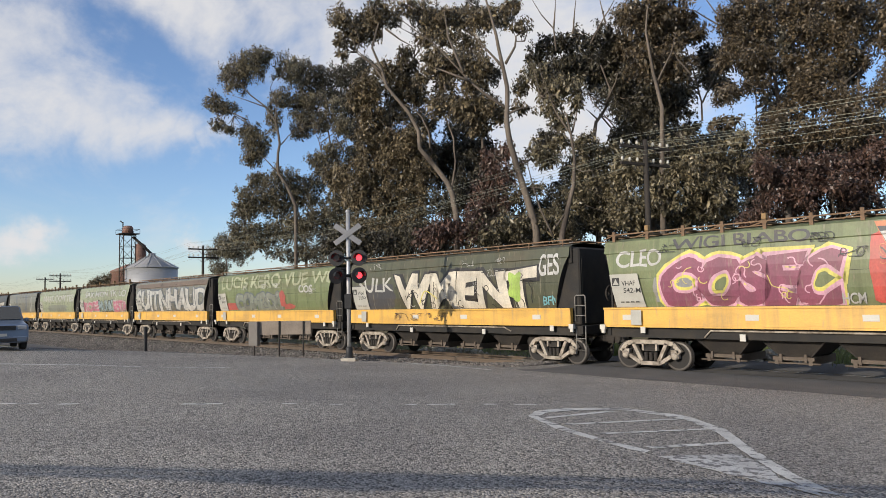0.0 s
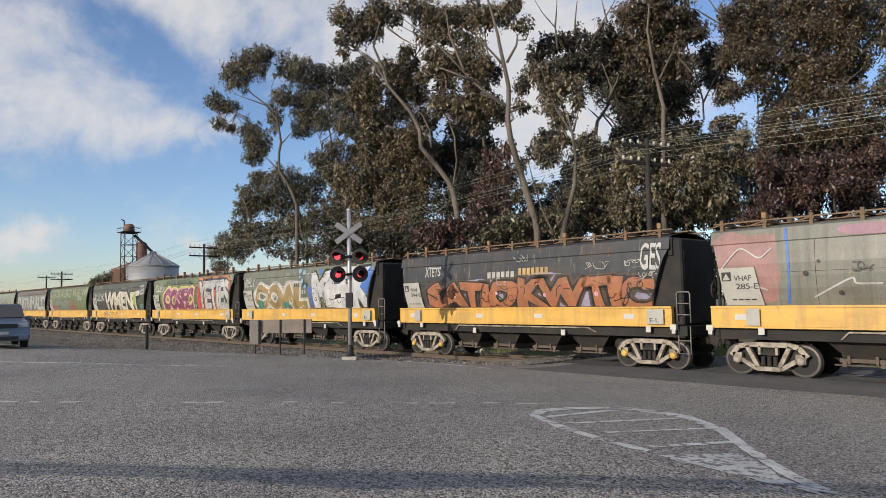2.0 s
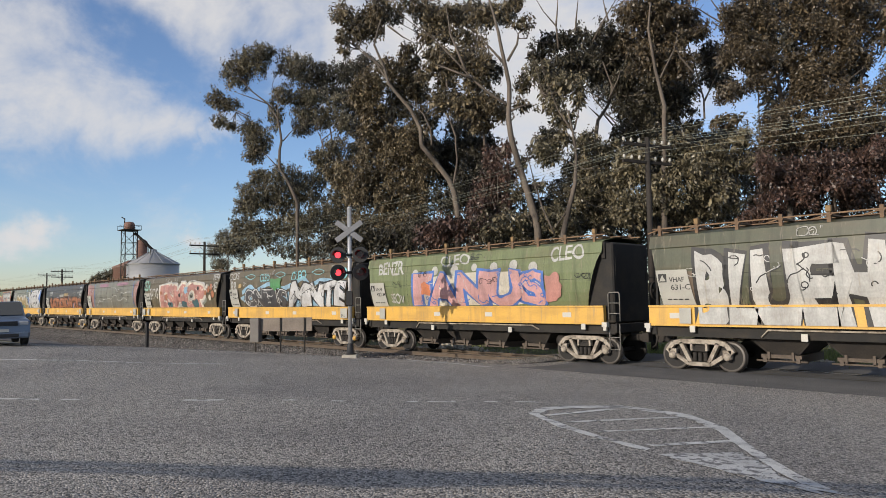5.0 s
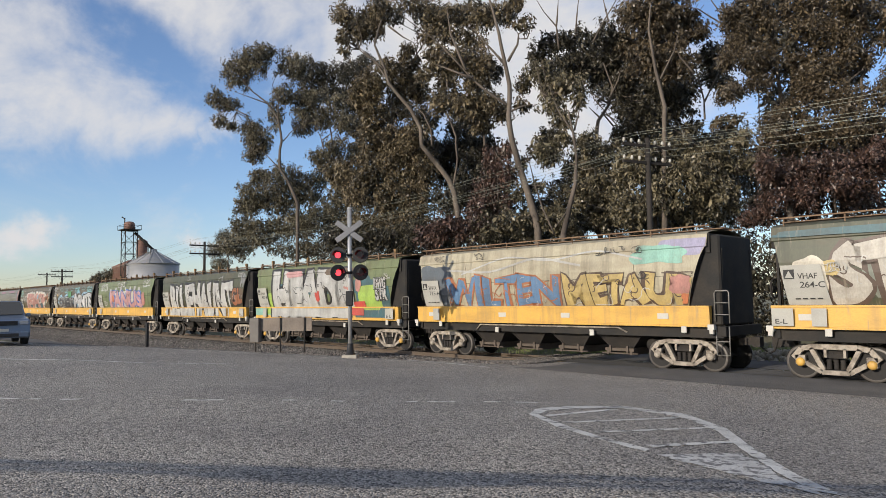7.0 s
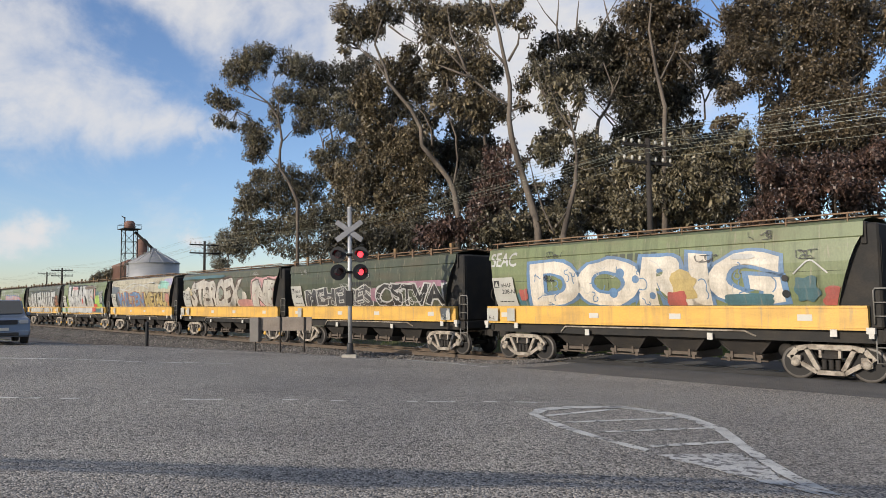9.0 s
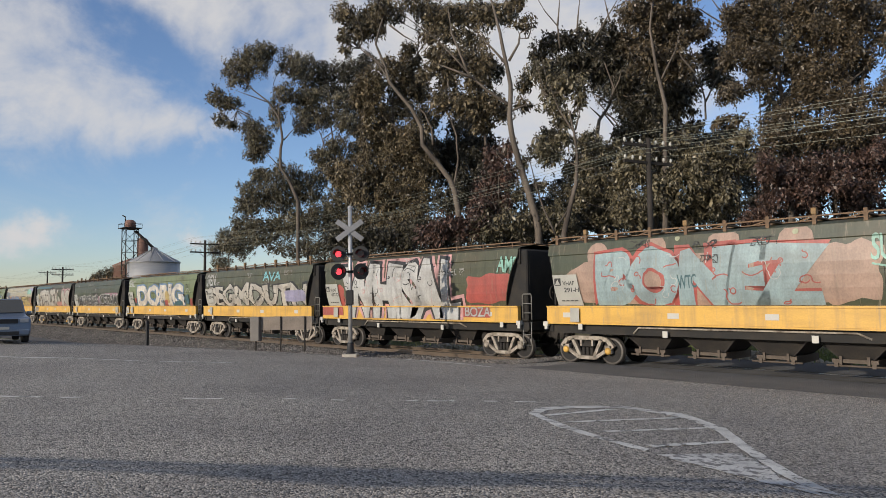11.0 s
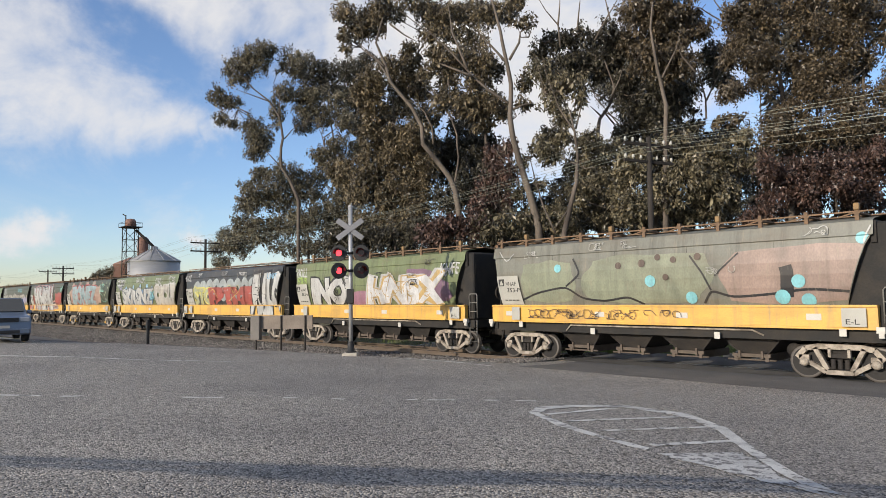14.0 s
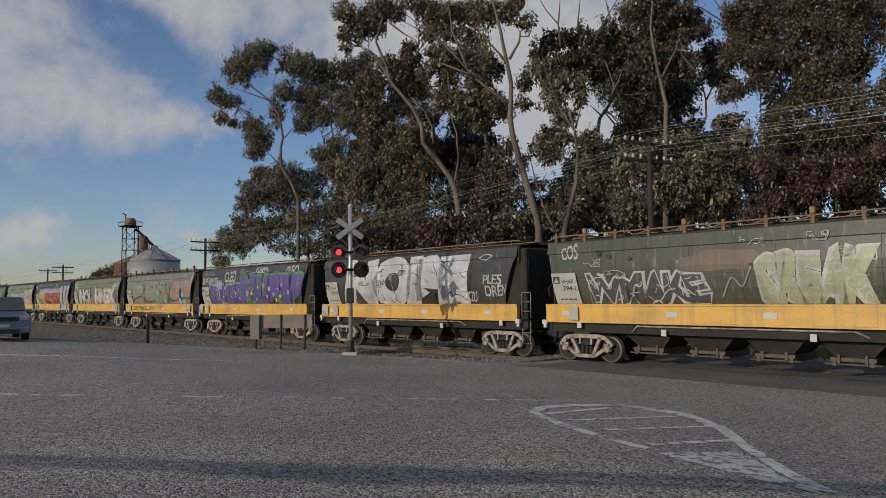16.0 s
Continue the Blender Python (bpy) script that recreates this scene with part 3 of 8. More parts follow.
gum_tree(-29.9, 33.9, LEAF_OLIVE, 0.46,
         [(-4.3, 18.1, 1.0, 0.9), (-2.8, 18.4, 1.1, 0.8), (-1.7, 17.8, 0.9, 1.0), (-4.7, 19.0, 0.9, 0.5), (-5.5, 17.5, 0.5, 0.6), (-4.3, 15.4, 1.1, 0.7), (-2.8, 15.3, 1.1, 0.9), (-1.4, 15.5, 1.0, 1.0), (-1.7, 14.2, 1.0, 0.7), (-0.3, 14.9, 0.5, 0.8), (-2.1, 16.6, 1.0, 0.5), (0.5, 21.9, 0.7, 0.6), (1.2, 20.9, 0.9, 0.4), (1.2, 16.8, 0.6, 0.5), (1.0, 15.4, 0.7, 0.4), (-4.0, 17.2, 0.8, 0.6)],
         [[(1.5, 6.8), (1.0, 8.9), (0.5, 10.6), (0.1, 12.4), (-0.1, 13.9), (-0.1, 16.0), (-0.3, 17.5), (-0.6, 19.3), (-1.0, 20.8), (-1.4, 22.1)], [(-0.3, 17.3), (-1.5, 18.7), (-2.4, 19.7)], [(-0.1, 17.5), (0.5, 18.6), (0.6, 19.3), (1.4, 19.7)], [(-0.1, 14.6), (-1.5, 15.6), (-2.4, 16.4), (-3.6, 17.8), (-4.6, 18.9), (-5.8, 19.8), (-6.9, 20.7)], [(-2.4, 16.4), (-4.0, 17.1), (-4.7, 17.4)], [(-0.2, 14.2), (0.8, 14.6), (1.4, 14.7)], [(-2.7, 16.9), (-3.7, 19.3), (-3.9, 21.1)]], 1.0, 1.0, fwd=2.0)

# dark canopy: its shade is put into the leaf colour
gum_tree(-27.4, 39.4, LEAF_SHADED, 0.34,
         [(-2.3, 20.2, 1.1, 0.8), (-3.4, 19.4, 0.7, 0.6), (-0.7, 20.4, 1.3, 0.8), (1.3, 20.3, 1.3, 0.8), (2.8, 20.1, 1.3, 0.8), (-0.7, 18.7, 1.5, 1.0), (1.2, 18.5, 1.5, 1.1), (2.4, 17.3, 1.2, 1.1), (3.2, 15.3, 1.1, 1.1), (2.3, 13.6, 1.0, 0.7), (3.9, 14.1, 1.1, 1.3), (8.6, 19.4, 1.1, 0.8), (9.0, 17.8, 0.8, 1.0), (9.3, 16.9, 0.7, 0.5), (4.8, 16.9, 1.4, 1.2), (6.4, 16.5, 1.1, 0.8), (5.8, 15.2, 1.3, 0.7), (7.3, 14.3, 0.8, 0.5)],
         [[(0.1, 6.6), (0.1, 11.1), (0.1, 13.3), (0.2, 14.1), (0.9, 15.2), (1.2, 16.3), (0.7, 17.9)], [(0.9, 15.2), (0.0, 15.8), (-0.6, 16.1)], [(0.3, 14.3), (-0.4, 15.0)], [(0.9, 15.3), (1.6, 16.7), (1.8, 17.5)], [(-2.3, 19.0), (-2.4, 20.5), (-3.2, 21.5), (-3.8, 22.6)], [(-2.4, 20.5), (-2.2, 22.6)], [(-1.1, 20.1), (-0.8, 22.6)], [(0.0, 19.4), (1.1, 21.3), (1.9, 22.7)], [(1.1, 20.7), (0.7, 22.7)], [(2.2, 20.2), (3.0, 21.7), (3.4, 22.9)], [(7.2, 14.0), (7.2, 15.3), (6.7, 17.6), (6.3, 19.1), (5.4, 21.0)], [(7.2, 15.3), (7.8, 16.4), (8.5, 17.6)]], 1.15, 1.0, fwd=2.0)

gum_tree(-26.6, 35.2, LEAF_GREEN, 0.34,
         [(-1.2, 17.1, 0.9, 0.8), (-0.5, 16.1, 0.9, 0.8), (0.4, 16.0, 1.1, 0.6), (-0.4, 14.9, 0.9, 0.7), (0.0, 13.8, 0.8, 0.6), (1.1, 15.1, 0.5, 0.6), (-0.7, 11.8, 0.8, 0.9), (0.1, 12.6, 0.6, 0.5), (-1.4, 12.1, 0.6, 0.8), (-2.5, 11.2, 0.4, 0.4), (-1.6, 9.7, 0.6, 0.4), (-2.8, 9.2, 0.4, 0.4), (1.4, 12.2, 0.8, 0.7), (1.9, 10.8, 1.1, 1.2), (2.7, 11.9, 0.8, 0.6), (3.3, 10.0, 1.2, 1.2), (1.1, 8.9, 0.9, 1.1), (2.6, 8.2, 1.3, 1.2), (-0.7, 7.5, 1.0, 1.0), (0.4, 7.1, 1.0, 0.8), (-3.2, 7.4, 1.3, 0.9), (-4.5, 7.1, 1.3, 1.1)],
         [[(-0.4, 6.3), (0.0, 8.0), (0.4, 9.3), (0.5, 11.0), (0.4, 12.4), (0.1, 13.8)], [(-0.9, 6.3), (-1.6, 7.9), (-2.1, 9.6), (-2.5, 11.4)], [(0.0, 7.9), (-0.9, 6.6)], [(0.4, 12.4), (-0.5, 13.8), (-1.1, 15.5)], [(0.4, 12.6), (0.8, 14.2)]], 1.1, 1.0, fwd=2.2)

gum_tree(-29.9, 32.5, LEAF_RED, 0.28,
         [(0.3, 10.4, 1.0, 1.0), (0.0, 11.9, 0.8, 0.7), (-0.4, 9.6, 1.0, 0.8), (-1.1, 8.5, 0.9, 0.6), (0.9, 12.2, 0.5, 0.6), (-1.7, 7.1, 1.1, 0.9), (-3.2, 7.1, 1.0, 0.9), (-4.2, 6.7, 0.9, 0.8), (0.3, 8.6, 0.9, 0.7)],
         [[(0.0, 6.1), (0.2, 8.3), (0.2, 11.7)], [(-2.9, 6.1), (-2.9, 7.0)]], 1.1, 1.0, fwd=-0.6, label="young eucalyptus with reddish-brown leaves")

gum_tree(-21.5, 38.5, LEAF_BROWN, 0.34,
         [(-1.5, 20.3, 1.1, 0.9), (-0.1, 20.5, 1.0, 0.9), (0.9, 20.0, 1.0, 0.9), (-0.1, 19.0, 1.0, 0.7), (1.2, 18.5, 0.9, 0.8), (2.2, 19.8, 0.7, 0.5), (2.6, 18.8, 0.6, 0.4), (-0.6, 17.2, 1.2, 1.0), (1.2, 16.7, 1.1, 1.1), (4.2, 13.3, 0.9, 0.5)],
         [[(-0.6, 6.2), (-0.5, 10.2), (-0.3, 13.6), (-0.8, 15.9), (-1.1, 18.3), (-0.9, 19.9)], [(-0.5, 15.3), (0.4, 17.0), (0.7, 18.3)], [(1.5, 15.6), (0.7, 16.6), (0.5, 17.1)], [(4.2, 18.0), (3.1, 19.4), (2.3, 20.6)], [(5.0, 17.7), (3.6, 18.4), (1.9, 19.5), (0.6, 19.7)]], 1.2, 1.0, fwd=1.8)

gum_tree(-20.7, 37.8, LEAF_GREEN, 0.3,
         [(-2.2, 10.3, 1.1, 1.1), (-2.3, 7.6, 1.1, 1.1), (-0.9, 10.7, 1.2, 1.2), (-0.6, 8.6, 1.3, 1.4), (0.8, 11.7, 1.1, 0.9), (0.8, 9.6, 1.3, 1.2), (2.1, 10.7, 1.1, 1.2), (2.1, 8.6, 1.3, 1.3), (0.8, 7.3, 1.3, 0.6), (3.4, 10.7, 0.9, 1.2), (3.4, 8.6, 0.9, 1.2), (4.4, 11.7, 0.7, 0.7), (4.9, 10.4, 0.6, 0.7)],
         [[(-0.8, 6.4), (-0.7, 9.4), (-0.8, 11.5)], [(2.2, 6.4), (2.2, 9.5), (2.0, 11.5)], [(4.3, 7.4), (4.3, 9.8), (4.5, 11.7)]], 1.2, 1.0, fwd=-0.6)

gum_tree(-12.1, 32.4, LEAF_BROWN, 0.34,
         [(-2.0, 15.3, 0.6, 0.7), (-1.3, 15.8, 0.7, 0.7), (-1.5, 14.2, 0.7, 0.7), (-1.2, 13.1, 0.7, 0.7), (-2.3, 13.3, 0.4, 0.4), (-2.1, 11.9, 0.5, 0.4), (-2.7, 11.5, 0.4, 0.4), (-0.5, 15.0, 0.7, 0.8), (-0.6, 13.4, 0.7, 0.8), (-0.9, 12.2, 0.6, 0.5), (0.8, 15.6, 0.8, 0.7), (1.6, 15.9, 0.7, 0.6), (1.0, 14.5, 0.7, 0.6), (1.0, 13.1, 0.8, 0.7), (1.0, 11.9, 0.8, 0.7), (0.6, 10.8, 0.7, 0.7), (-0.5, 10.3, 0.6, 0.7), (-0.9, 9.4, 0.4, 0.6), (0.2, 9.5, 0.8, 0.7)],
         [[(0.3, 6.1), (0.4, 8.7), (0.3, 11.3), (0.1, 13.4), (-0.3, 15.6)], [(0.5, 9.7), (1.1, 11.8), (1.4, 14.0), (1.6, 15.8)], [(0.3, 11.8), (-0.8, 13.1), (-1.6, 14.5)], [(-0.4, 15.0), (-1.3, 15.9)]], 1.2, 0.6, fwd=-0.6)

gum_tree(-10.0, 33.2, LEAF_BROWN, 0.34,
         [(-0.2, 12.6, 0.7, 0.7), (-0.2, 14.1, 0.7, 0.8), (-0.5, 11.3, 0.7, 0.6), (0.8, 14.4, 0.8, 1.0), (1.5, 13.1, 0.5, 0.7), (1.3, 15.2, 0.7, 0.7), (0.7, 13.2, 0.5, 0.5), (0.7, 11.3, 0.7, 0.6), (1.6, 11.1, 0.6, 0.6), (-0.1, 10.5, 0.7, 0.6), (-1.1, 9.6, 0.8, 0.7), (0.1, 9.6, 0.8, 0.6), (1.4, 9.8, 0.7, 0.7), (2.5, 14.4, 0.7, 1.2), (2.4, 11.9, 0.6, 1.0), (0.3, 15.4, 0.7, 0.6)],
         [[(0.3, 6.5), (0.5, 8.7), (0.7, 11.6), (0.6, 13.4), (0.5, 14.7)], [(0.7, 11.9), (1.7, 12.7)], [(0.7, 11.8), (0.1, 13.1), (0.0, 14.1)], [(1.1, 6.5), (1.4, 12.1), (1.8, 13.1), (2.4, 14.2)]], 1.2, 0.6, fwd=-0.6)

gum_tree(-10.3, 30.7, LEAF_RED, 0.28,
         [(-2.0, 7.8, 0.4, 0.6), (-1.3, 7.6, 0.7, 0.6), (-0.2, 7.8, 0.8, 0.6), (1.0, 7.8, 0.8, 0.6), (2.2, 8.1, 0.8, 0.6), (-1.5, 6.6, 0.6, 0.5), (-0.4, 6.8, 0.8, 0.6), (0.8, 7.0, 0.8, 0.5), (2.2, 7.1, 0.7, 0.6), (3.2, 8.1, 0.7, 1.2)],
         [[(-0.8, 5.8), (-0.8, 7.5), (-1.0, 8.2)], [(1.1, 6.0), (1.1, 7.5), (1.2, 8.2)], [(2.6, 6.3), (2.6, 7.7)]], 1.2, 0.6, fwd=-0.6, label="low eucalyptus with reddish-brown leaves")

gum_tree(-12.4, 39.4, LEAF_SHADED, 0.3,
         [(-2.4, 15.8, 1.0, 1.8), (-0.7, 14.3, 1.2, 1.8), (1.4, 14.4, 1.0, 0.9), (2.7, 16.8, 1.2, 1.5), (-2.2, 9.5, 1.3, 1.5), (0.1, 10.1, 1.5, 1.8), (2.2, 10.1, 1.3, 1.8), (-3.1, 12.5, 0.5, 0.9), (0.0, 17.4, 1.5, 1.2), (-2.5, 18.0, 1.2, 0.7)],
         [[(-0.5, 6.6), (-0.4, 10.2), (-0.3, 14.2)], [(2.2, 6.6), (2.3, 10.3), (2.2, 13.3)]], 1.0, 1.0, fwd=-0.6, label="shaded eucalyptus with dense leaves, shade put in their colour")

gum_tree(-34.9, 59.3, LEAF_SHADED, 0.3,
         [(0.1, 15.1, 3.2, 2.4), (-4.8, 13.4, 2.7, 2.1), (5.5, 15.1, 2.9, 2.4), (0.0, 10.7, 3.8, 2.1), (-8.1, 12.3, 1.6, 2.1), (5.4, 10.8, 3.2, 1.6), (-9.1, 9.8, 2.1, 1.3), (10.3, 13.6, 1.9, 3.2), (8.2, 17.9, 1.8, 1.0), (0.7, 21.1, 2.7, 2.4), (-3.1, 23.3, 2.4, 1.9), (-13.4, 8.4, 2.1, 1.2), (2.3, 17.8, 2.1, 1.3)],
         [[(0.2, 8.6), (0.2, 15.2), (0.6, 21.3)], [(5.6, 8.7), (5.7, 15.3)]], 1.0, 1.0, fwd=-0.6, label="distant eucalyptus with a dense crown coloured dark for shade")

gum_tree(-32.4, 47.3, LEAF_SHADED, 0.3,
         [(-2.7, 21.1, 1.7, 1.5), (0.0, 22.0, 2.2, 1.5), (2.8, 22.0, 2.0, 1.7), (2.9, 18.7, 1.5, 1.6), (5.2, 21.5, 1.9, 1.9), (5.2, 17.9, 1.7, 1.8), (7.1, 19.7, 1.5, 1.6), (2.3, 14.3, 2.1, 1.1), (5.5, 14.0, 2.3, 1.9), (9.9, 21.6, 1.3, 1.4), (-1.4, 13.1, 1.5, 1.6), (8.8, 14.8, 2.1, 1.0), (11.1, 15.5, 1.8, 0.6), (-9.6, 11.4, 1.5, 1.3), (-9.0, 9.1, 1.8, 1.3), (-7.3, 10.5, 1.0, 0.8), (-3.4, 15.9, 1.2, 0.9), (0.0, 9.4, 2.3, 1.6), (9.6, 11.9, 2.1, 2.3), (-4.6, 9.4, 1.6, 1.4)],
         [[(2.9, 7.7), (2.9, 13.3), (3.0, 18.5), (2.8, 21.8)], [(2.9, 15.2), (5.3, 18.0), (5.8, 21.4)], [(2.9, 15.6), (0.2, 18.9), (-0.8, 21.8)], [(-9.1, 7.1), (-9.3, 9.4), (-9.6, 11.3)]], 1.1, 1.0, fwd=-0.6, label="shaded eucalyptus with dense leaves, shade put in their colour")

gum_tree(-37.2, 39.2, LEAF_SHADED, 0.3,
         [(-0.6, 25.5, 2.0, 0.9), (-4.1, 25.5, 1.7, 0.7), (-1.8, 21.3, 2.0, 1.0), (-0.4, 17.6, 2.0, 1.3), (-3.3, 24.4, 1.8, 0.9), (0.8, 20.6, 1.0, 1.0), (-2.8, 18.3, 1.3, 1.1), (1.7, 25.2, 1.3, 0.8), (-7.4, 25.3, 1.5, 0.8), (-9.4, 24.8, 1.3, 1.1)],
         [[(0.5, 6.9), (0.3, 12.8), (-0.1, 17.3), (-1.4, 21.5), (-2.8, 24.7)], [(-0.1, 17.8), (0.8, 21.0), (0.3, 25.2)], [(-1.4, 21.5), (-4.6, 23.7), (-7.4, 25.3)]], 1.0, 1.0, fwd=-0.6, label="shaded eucalyptus with dense leaves, shade put in their colour")

gum_tree(-23.5, 42.2, LEAF_BROWN, 0.3,
         [(-1.0, 21.4, 1.6, 1.0), (0.9, 20.5, 1.3, 1.3), (2.6, 20.6, 0.9, 0.7), (-1.8, 19.8, 1.1, 1.0), (0.1, 19.0, 1.3, 1.1), (5.5, 20.6, 1.0, 1.5), (6.6, 19.3, 1.2, 2.0), (4.7, 19.1, 0.7, 0.7)],
         [[(0.2, 6.8), (0.3, 13.4), (0.1, 18.4), (-0.4, 21.2)], [(0.1, 17.3), (1.5, 19.6), (2.7, 20.8)], [(6.7, 7.7), (6.8, 13.4), (6.9, 19.3), (6.1, 21.3)]], 1.1, 1.0, fwd=-0.6)

gum_tree(-10.7, 33.2, LEAF_RED, 0.28,
         [(-2.4, 6.2, 0.9, 0.6), (-0.9, 6.4, 0.9, 0.6), (0.6, 6.6, 0.9, 0.6), (2.1, 6.7, 0.9, 0.6), (-3.2, 6.0, 0.6, 0.4), (-1.7, 7.4, 0.9, 0.7), (-0.2, 7.6, 0.9, 0.7), (1.4, 7.8, 0.9, 0.7)],
         [[(-1.4, 5.7), (-1.4, 7.3)], [(0.6, 6.0), (0.6, 7.4)]], 1.2, 0.6, fwd=-0.6, label="low eucalyptus with reddish-brown leaves")

gum_tree(-30.6, 40.5, LEAF_SHADED, 0.3,
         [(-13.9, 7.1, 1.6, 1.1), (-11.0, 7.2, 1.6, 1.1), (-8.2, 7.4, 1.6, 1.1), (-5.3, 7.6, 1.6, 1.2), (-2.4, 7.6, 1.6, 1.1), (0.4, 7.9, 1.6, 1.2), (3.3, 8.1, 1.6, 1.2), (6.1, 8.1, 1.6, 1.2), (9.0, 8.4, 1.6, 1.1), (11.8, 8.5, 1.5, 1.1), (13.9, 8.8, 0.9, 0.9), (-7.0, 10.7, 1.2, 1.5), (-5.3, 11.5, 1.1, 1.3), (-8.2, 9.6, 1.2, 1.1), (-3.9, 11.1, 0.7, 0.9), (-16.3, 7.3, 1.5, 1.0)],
         [[(-12.3, 6.1), (-12.3, 7.3)], [(-5.3, 6.2), (-5.4, 8.7), (-6.1, 10.8)], [(3.4, 6.3), (3.4, 8.2)], [(9.2, 6.4), (9.2, 8.4)]], 1.1, 1.0, fwd=-0.6, label="low shaded eucalyptus scrub, dense leaves with shade in their colour")

gum_tree(-200.9, 62.0, LEAF_GREEN, 0.34,
         [(-0.7, 10.2, 2.5, 1.5), (-3.0, 9.5, 1.5, 1.1), (2.1, 10.7, 1.8, 1.4), (-2.3, 8.7, 3.1, 1.2)],
         [[(-0.4, 7.3), (-0.7, 9.6)], [(-0.4, 8.3), (1.6, 10.3)]])

gum_tree(-124.3, 60.0, LEAF_GREEN, 0.34,
         [(-0.3, 13.9, 2.4, 2.4), (-2.5, 12.4, 1.5, 1.5), (2.3, 13.3, 2.7, 2.7), (-1.5, 9.7, 1.9, 1.3)],
         [[(0.0, 7.0), (0.1, 11.2), (-1.4, 13.4)], [(0.1, 11.2), (1.8, 13.3)]])


def thicket(x0, x1, y, h, leaf, seed):
    """Dense scrub under the gum trees, one bush of many stems."""
    rng = random.Random(seed)
    n = int((x1 - x0) / 2.2)
    masses = []
    for i in range(n):
        u = (x0 + (x1 - x0) * (i + 0.5) / n)
        for z in (0.9, h * 0.45, h * 0.8):
            masses.append((u + rng.uniform(-0.8, 0.8), z + rng.uniform(-0.4, 0.7), 1.7, 1.3))
    bush = empty("scrub_thicket", "dense dark green scrub below the gum trees", "shrub", "scrub below the gums")
    part("foliage", leaf_cloud(masses, (0, 0, 0), 0.55), leaf, bush)
    for m in masses[::3]:
        bm = bmesh.new()
        a = SPAN * m[0]
        tube(bm, [a, a + Vector((0.1, 0.2, h * 0.5)), a + Vector((-0.2, 0.3, h * 0.8))], 0.06, 5, r_end=0.02)
        part("stem", bm, BARK, bush)
    bush.matrix_basis = pose(0, y, -0.25, rz=-46.82)


thicket(-78, -56, 47, 5.0, LEAF_SHADED, 6)
thicket(-56, -34, 45, 7.0, LEAF_SHADED, 3)
thicket(-34, -14, 44, 7.0, LEAF_SHADED, 4)
thicket(-14, 6, 43, 7.0, LEAF_SHADED, 5)
thicket(-62, -30, 41, 8.0, LEAF_SHADED, 9)

# ---- level crossing signal ----
FLAPS = []


def crossing_signal():
    sig = empty("crossing_signal", "galvanised level crossing mast with crossbuck and red flashing lights", "crossing signal")
    bm = bmesh.new()
    tube(bm, [(0, 0, 0.35), (0, 0, 5.6)], 0.078, 14)
    lathe(bm, [(0.085, 5.6), (0.09, 5.61), (0.09, 5.65), (0.03, 5.68)], 14)
    part("mast", bm, GALV, sig)
    bm = bmesh.new()
    box(bm, -0.28, 0.28, -0.28, 0.28, -0.35, 0.14)
    bevelled(bm, 0.03)
    part("concrete_footing", bm, mat("concrete", (0.42, 0.38, 0.32), 0.9, 0, 0.2, 3, 0.3, 30), sig)
    bm = bmesh.new()
    lathe(bm, [(0.2, 0.14), (0.2, 0.17), (0.13, 0.2), (0.12, 0.5), (0.1, 0.55)], 12)
    part("base_casting", bm, DULL_BLACK, sig)
    for a in (36, -36):
        bm = bmesh.new()
        box(bm, -0.6, 0.6, -0.012, 0.012, -0.1, 0.1)
        bevelled(bm, 0.006)
        place(part("crossbuck_board", bm, mat("dull_board_back", (0.2, 0.2, 0.21), 0.5, 0.4, 0.15, 3, 0.05, 40), sig, "bare back of a crossbuck board"), 0, -0.11 if a > 0 else -0.135, 4.74, ry=a)
    for z in (4.74, 3.85, 3.19):
        bm = bmesh.new()
        lathe(bm, [(0.1, z - 0.05), (0.11, z - 0.04), (0.11, z + 0.04), (0.1, z + 0.05)], 12)
        part("clamp", bm, DULL_BLACK, sig)
    # two pairs of light heads on short arms, one pair turned to each road
    for z, out, turn in ((3.85, -1, 0), (3.19, -1, 24)):
        bm = bmesh.new()
        tube(bm, [(-0.4, 0, z), (0.4, 0, z)], 0.035, 8)
        arm = part("lamp_arm", bm, DULL_BLACK, sig)
        for s in (-1, 1):
            bm = bmesh.new()
            lathe(bm, [(0.295, -0.02), (0.305, 0), (0.295, 0.02)], 28, "y", 0, (0, 0, 0))
            lathe(bm, [(0.02, 0.22), (0.1, 0.2), (0.14, 0.1), (0.15, 0.0)], 18, "y")
            # hood: an open half tube over the lens
            for k in range(13):
                a0, a1 = math.radians(-10 + k * 200 / 13), math.radians(-10 + (k + 1) * 200 / 13)
                q = [bm.verts.new((0.16 * math.cos(a), yy, 0.16 * math.sin(a))) for a in (a0, a1) for yy in (-0.02, -0.36)]
                bm.faces.new((q[0], q[1], q[3], q[2]))
            head = part("light_head", bm, DULL_BLACK, arm, "black round backboard with a hood")
            place(head, s * 0.42, -0.12, z, rz=turn)
            bm = bmesh.new()
            lathe(bm, [(0.115, 0), (0.1, -0.02), (0.05, -0.032), (0.01, -0.035)], 20, "y", 0, (s * 0.42, -0.148, z))
            if turn:
                bmesh.ops.rotate(bm, cent=(s * 0.42, -0.12, z), matrix=Matrix.Rotation(radians(turn), 3, "Z"), verts=bm.verts[:])
            part("lens", bm, RED_LAMP, arm, "glowing red lens")
            # made-up dark flap, hinged under the hood, which swings to wink the light
            bm = bmesh.new()
            lathe(bm, [(0.125, -0.004), (0.13, 0), (0.125, 0.004)], 20, "y", 0, (0, 0, -0.135))
            flap = part("shutter", bm, RED_DARK, arm, "made-up dark red flap under the hood, hiding the lit lens")
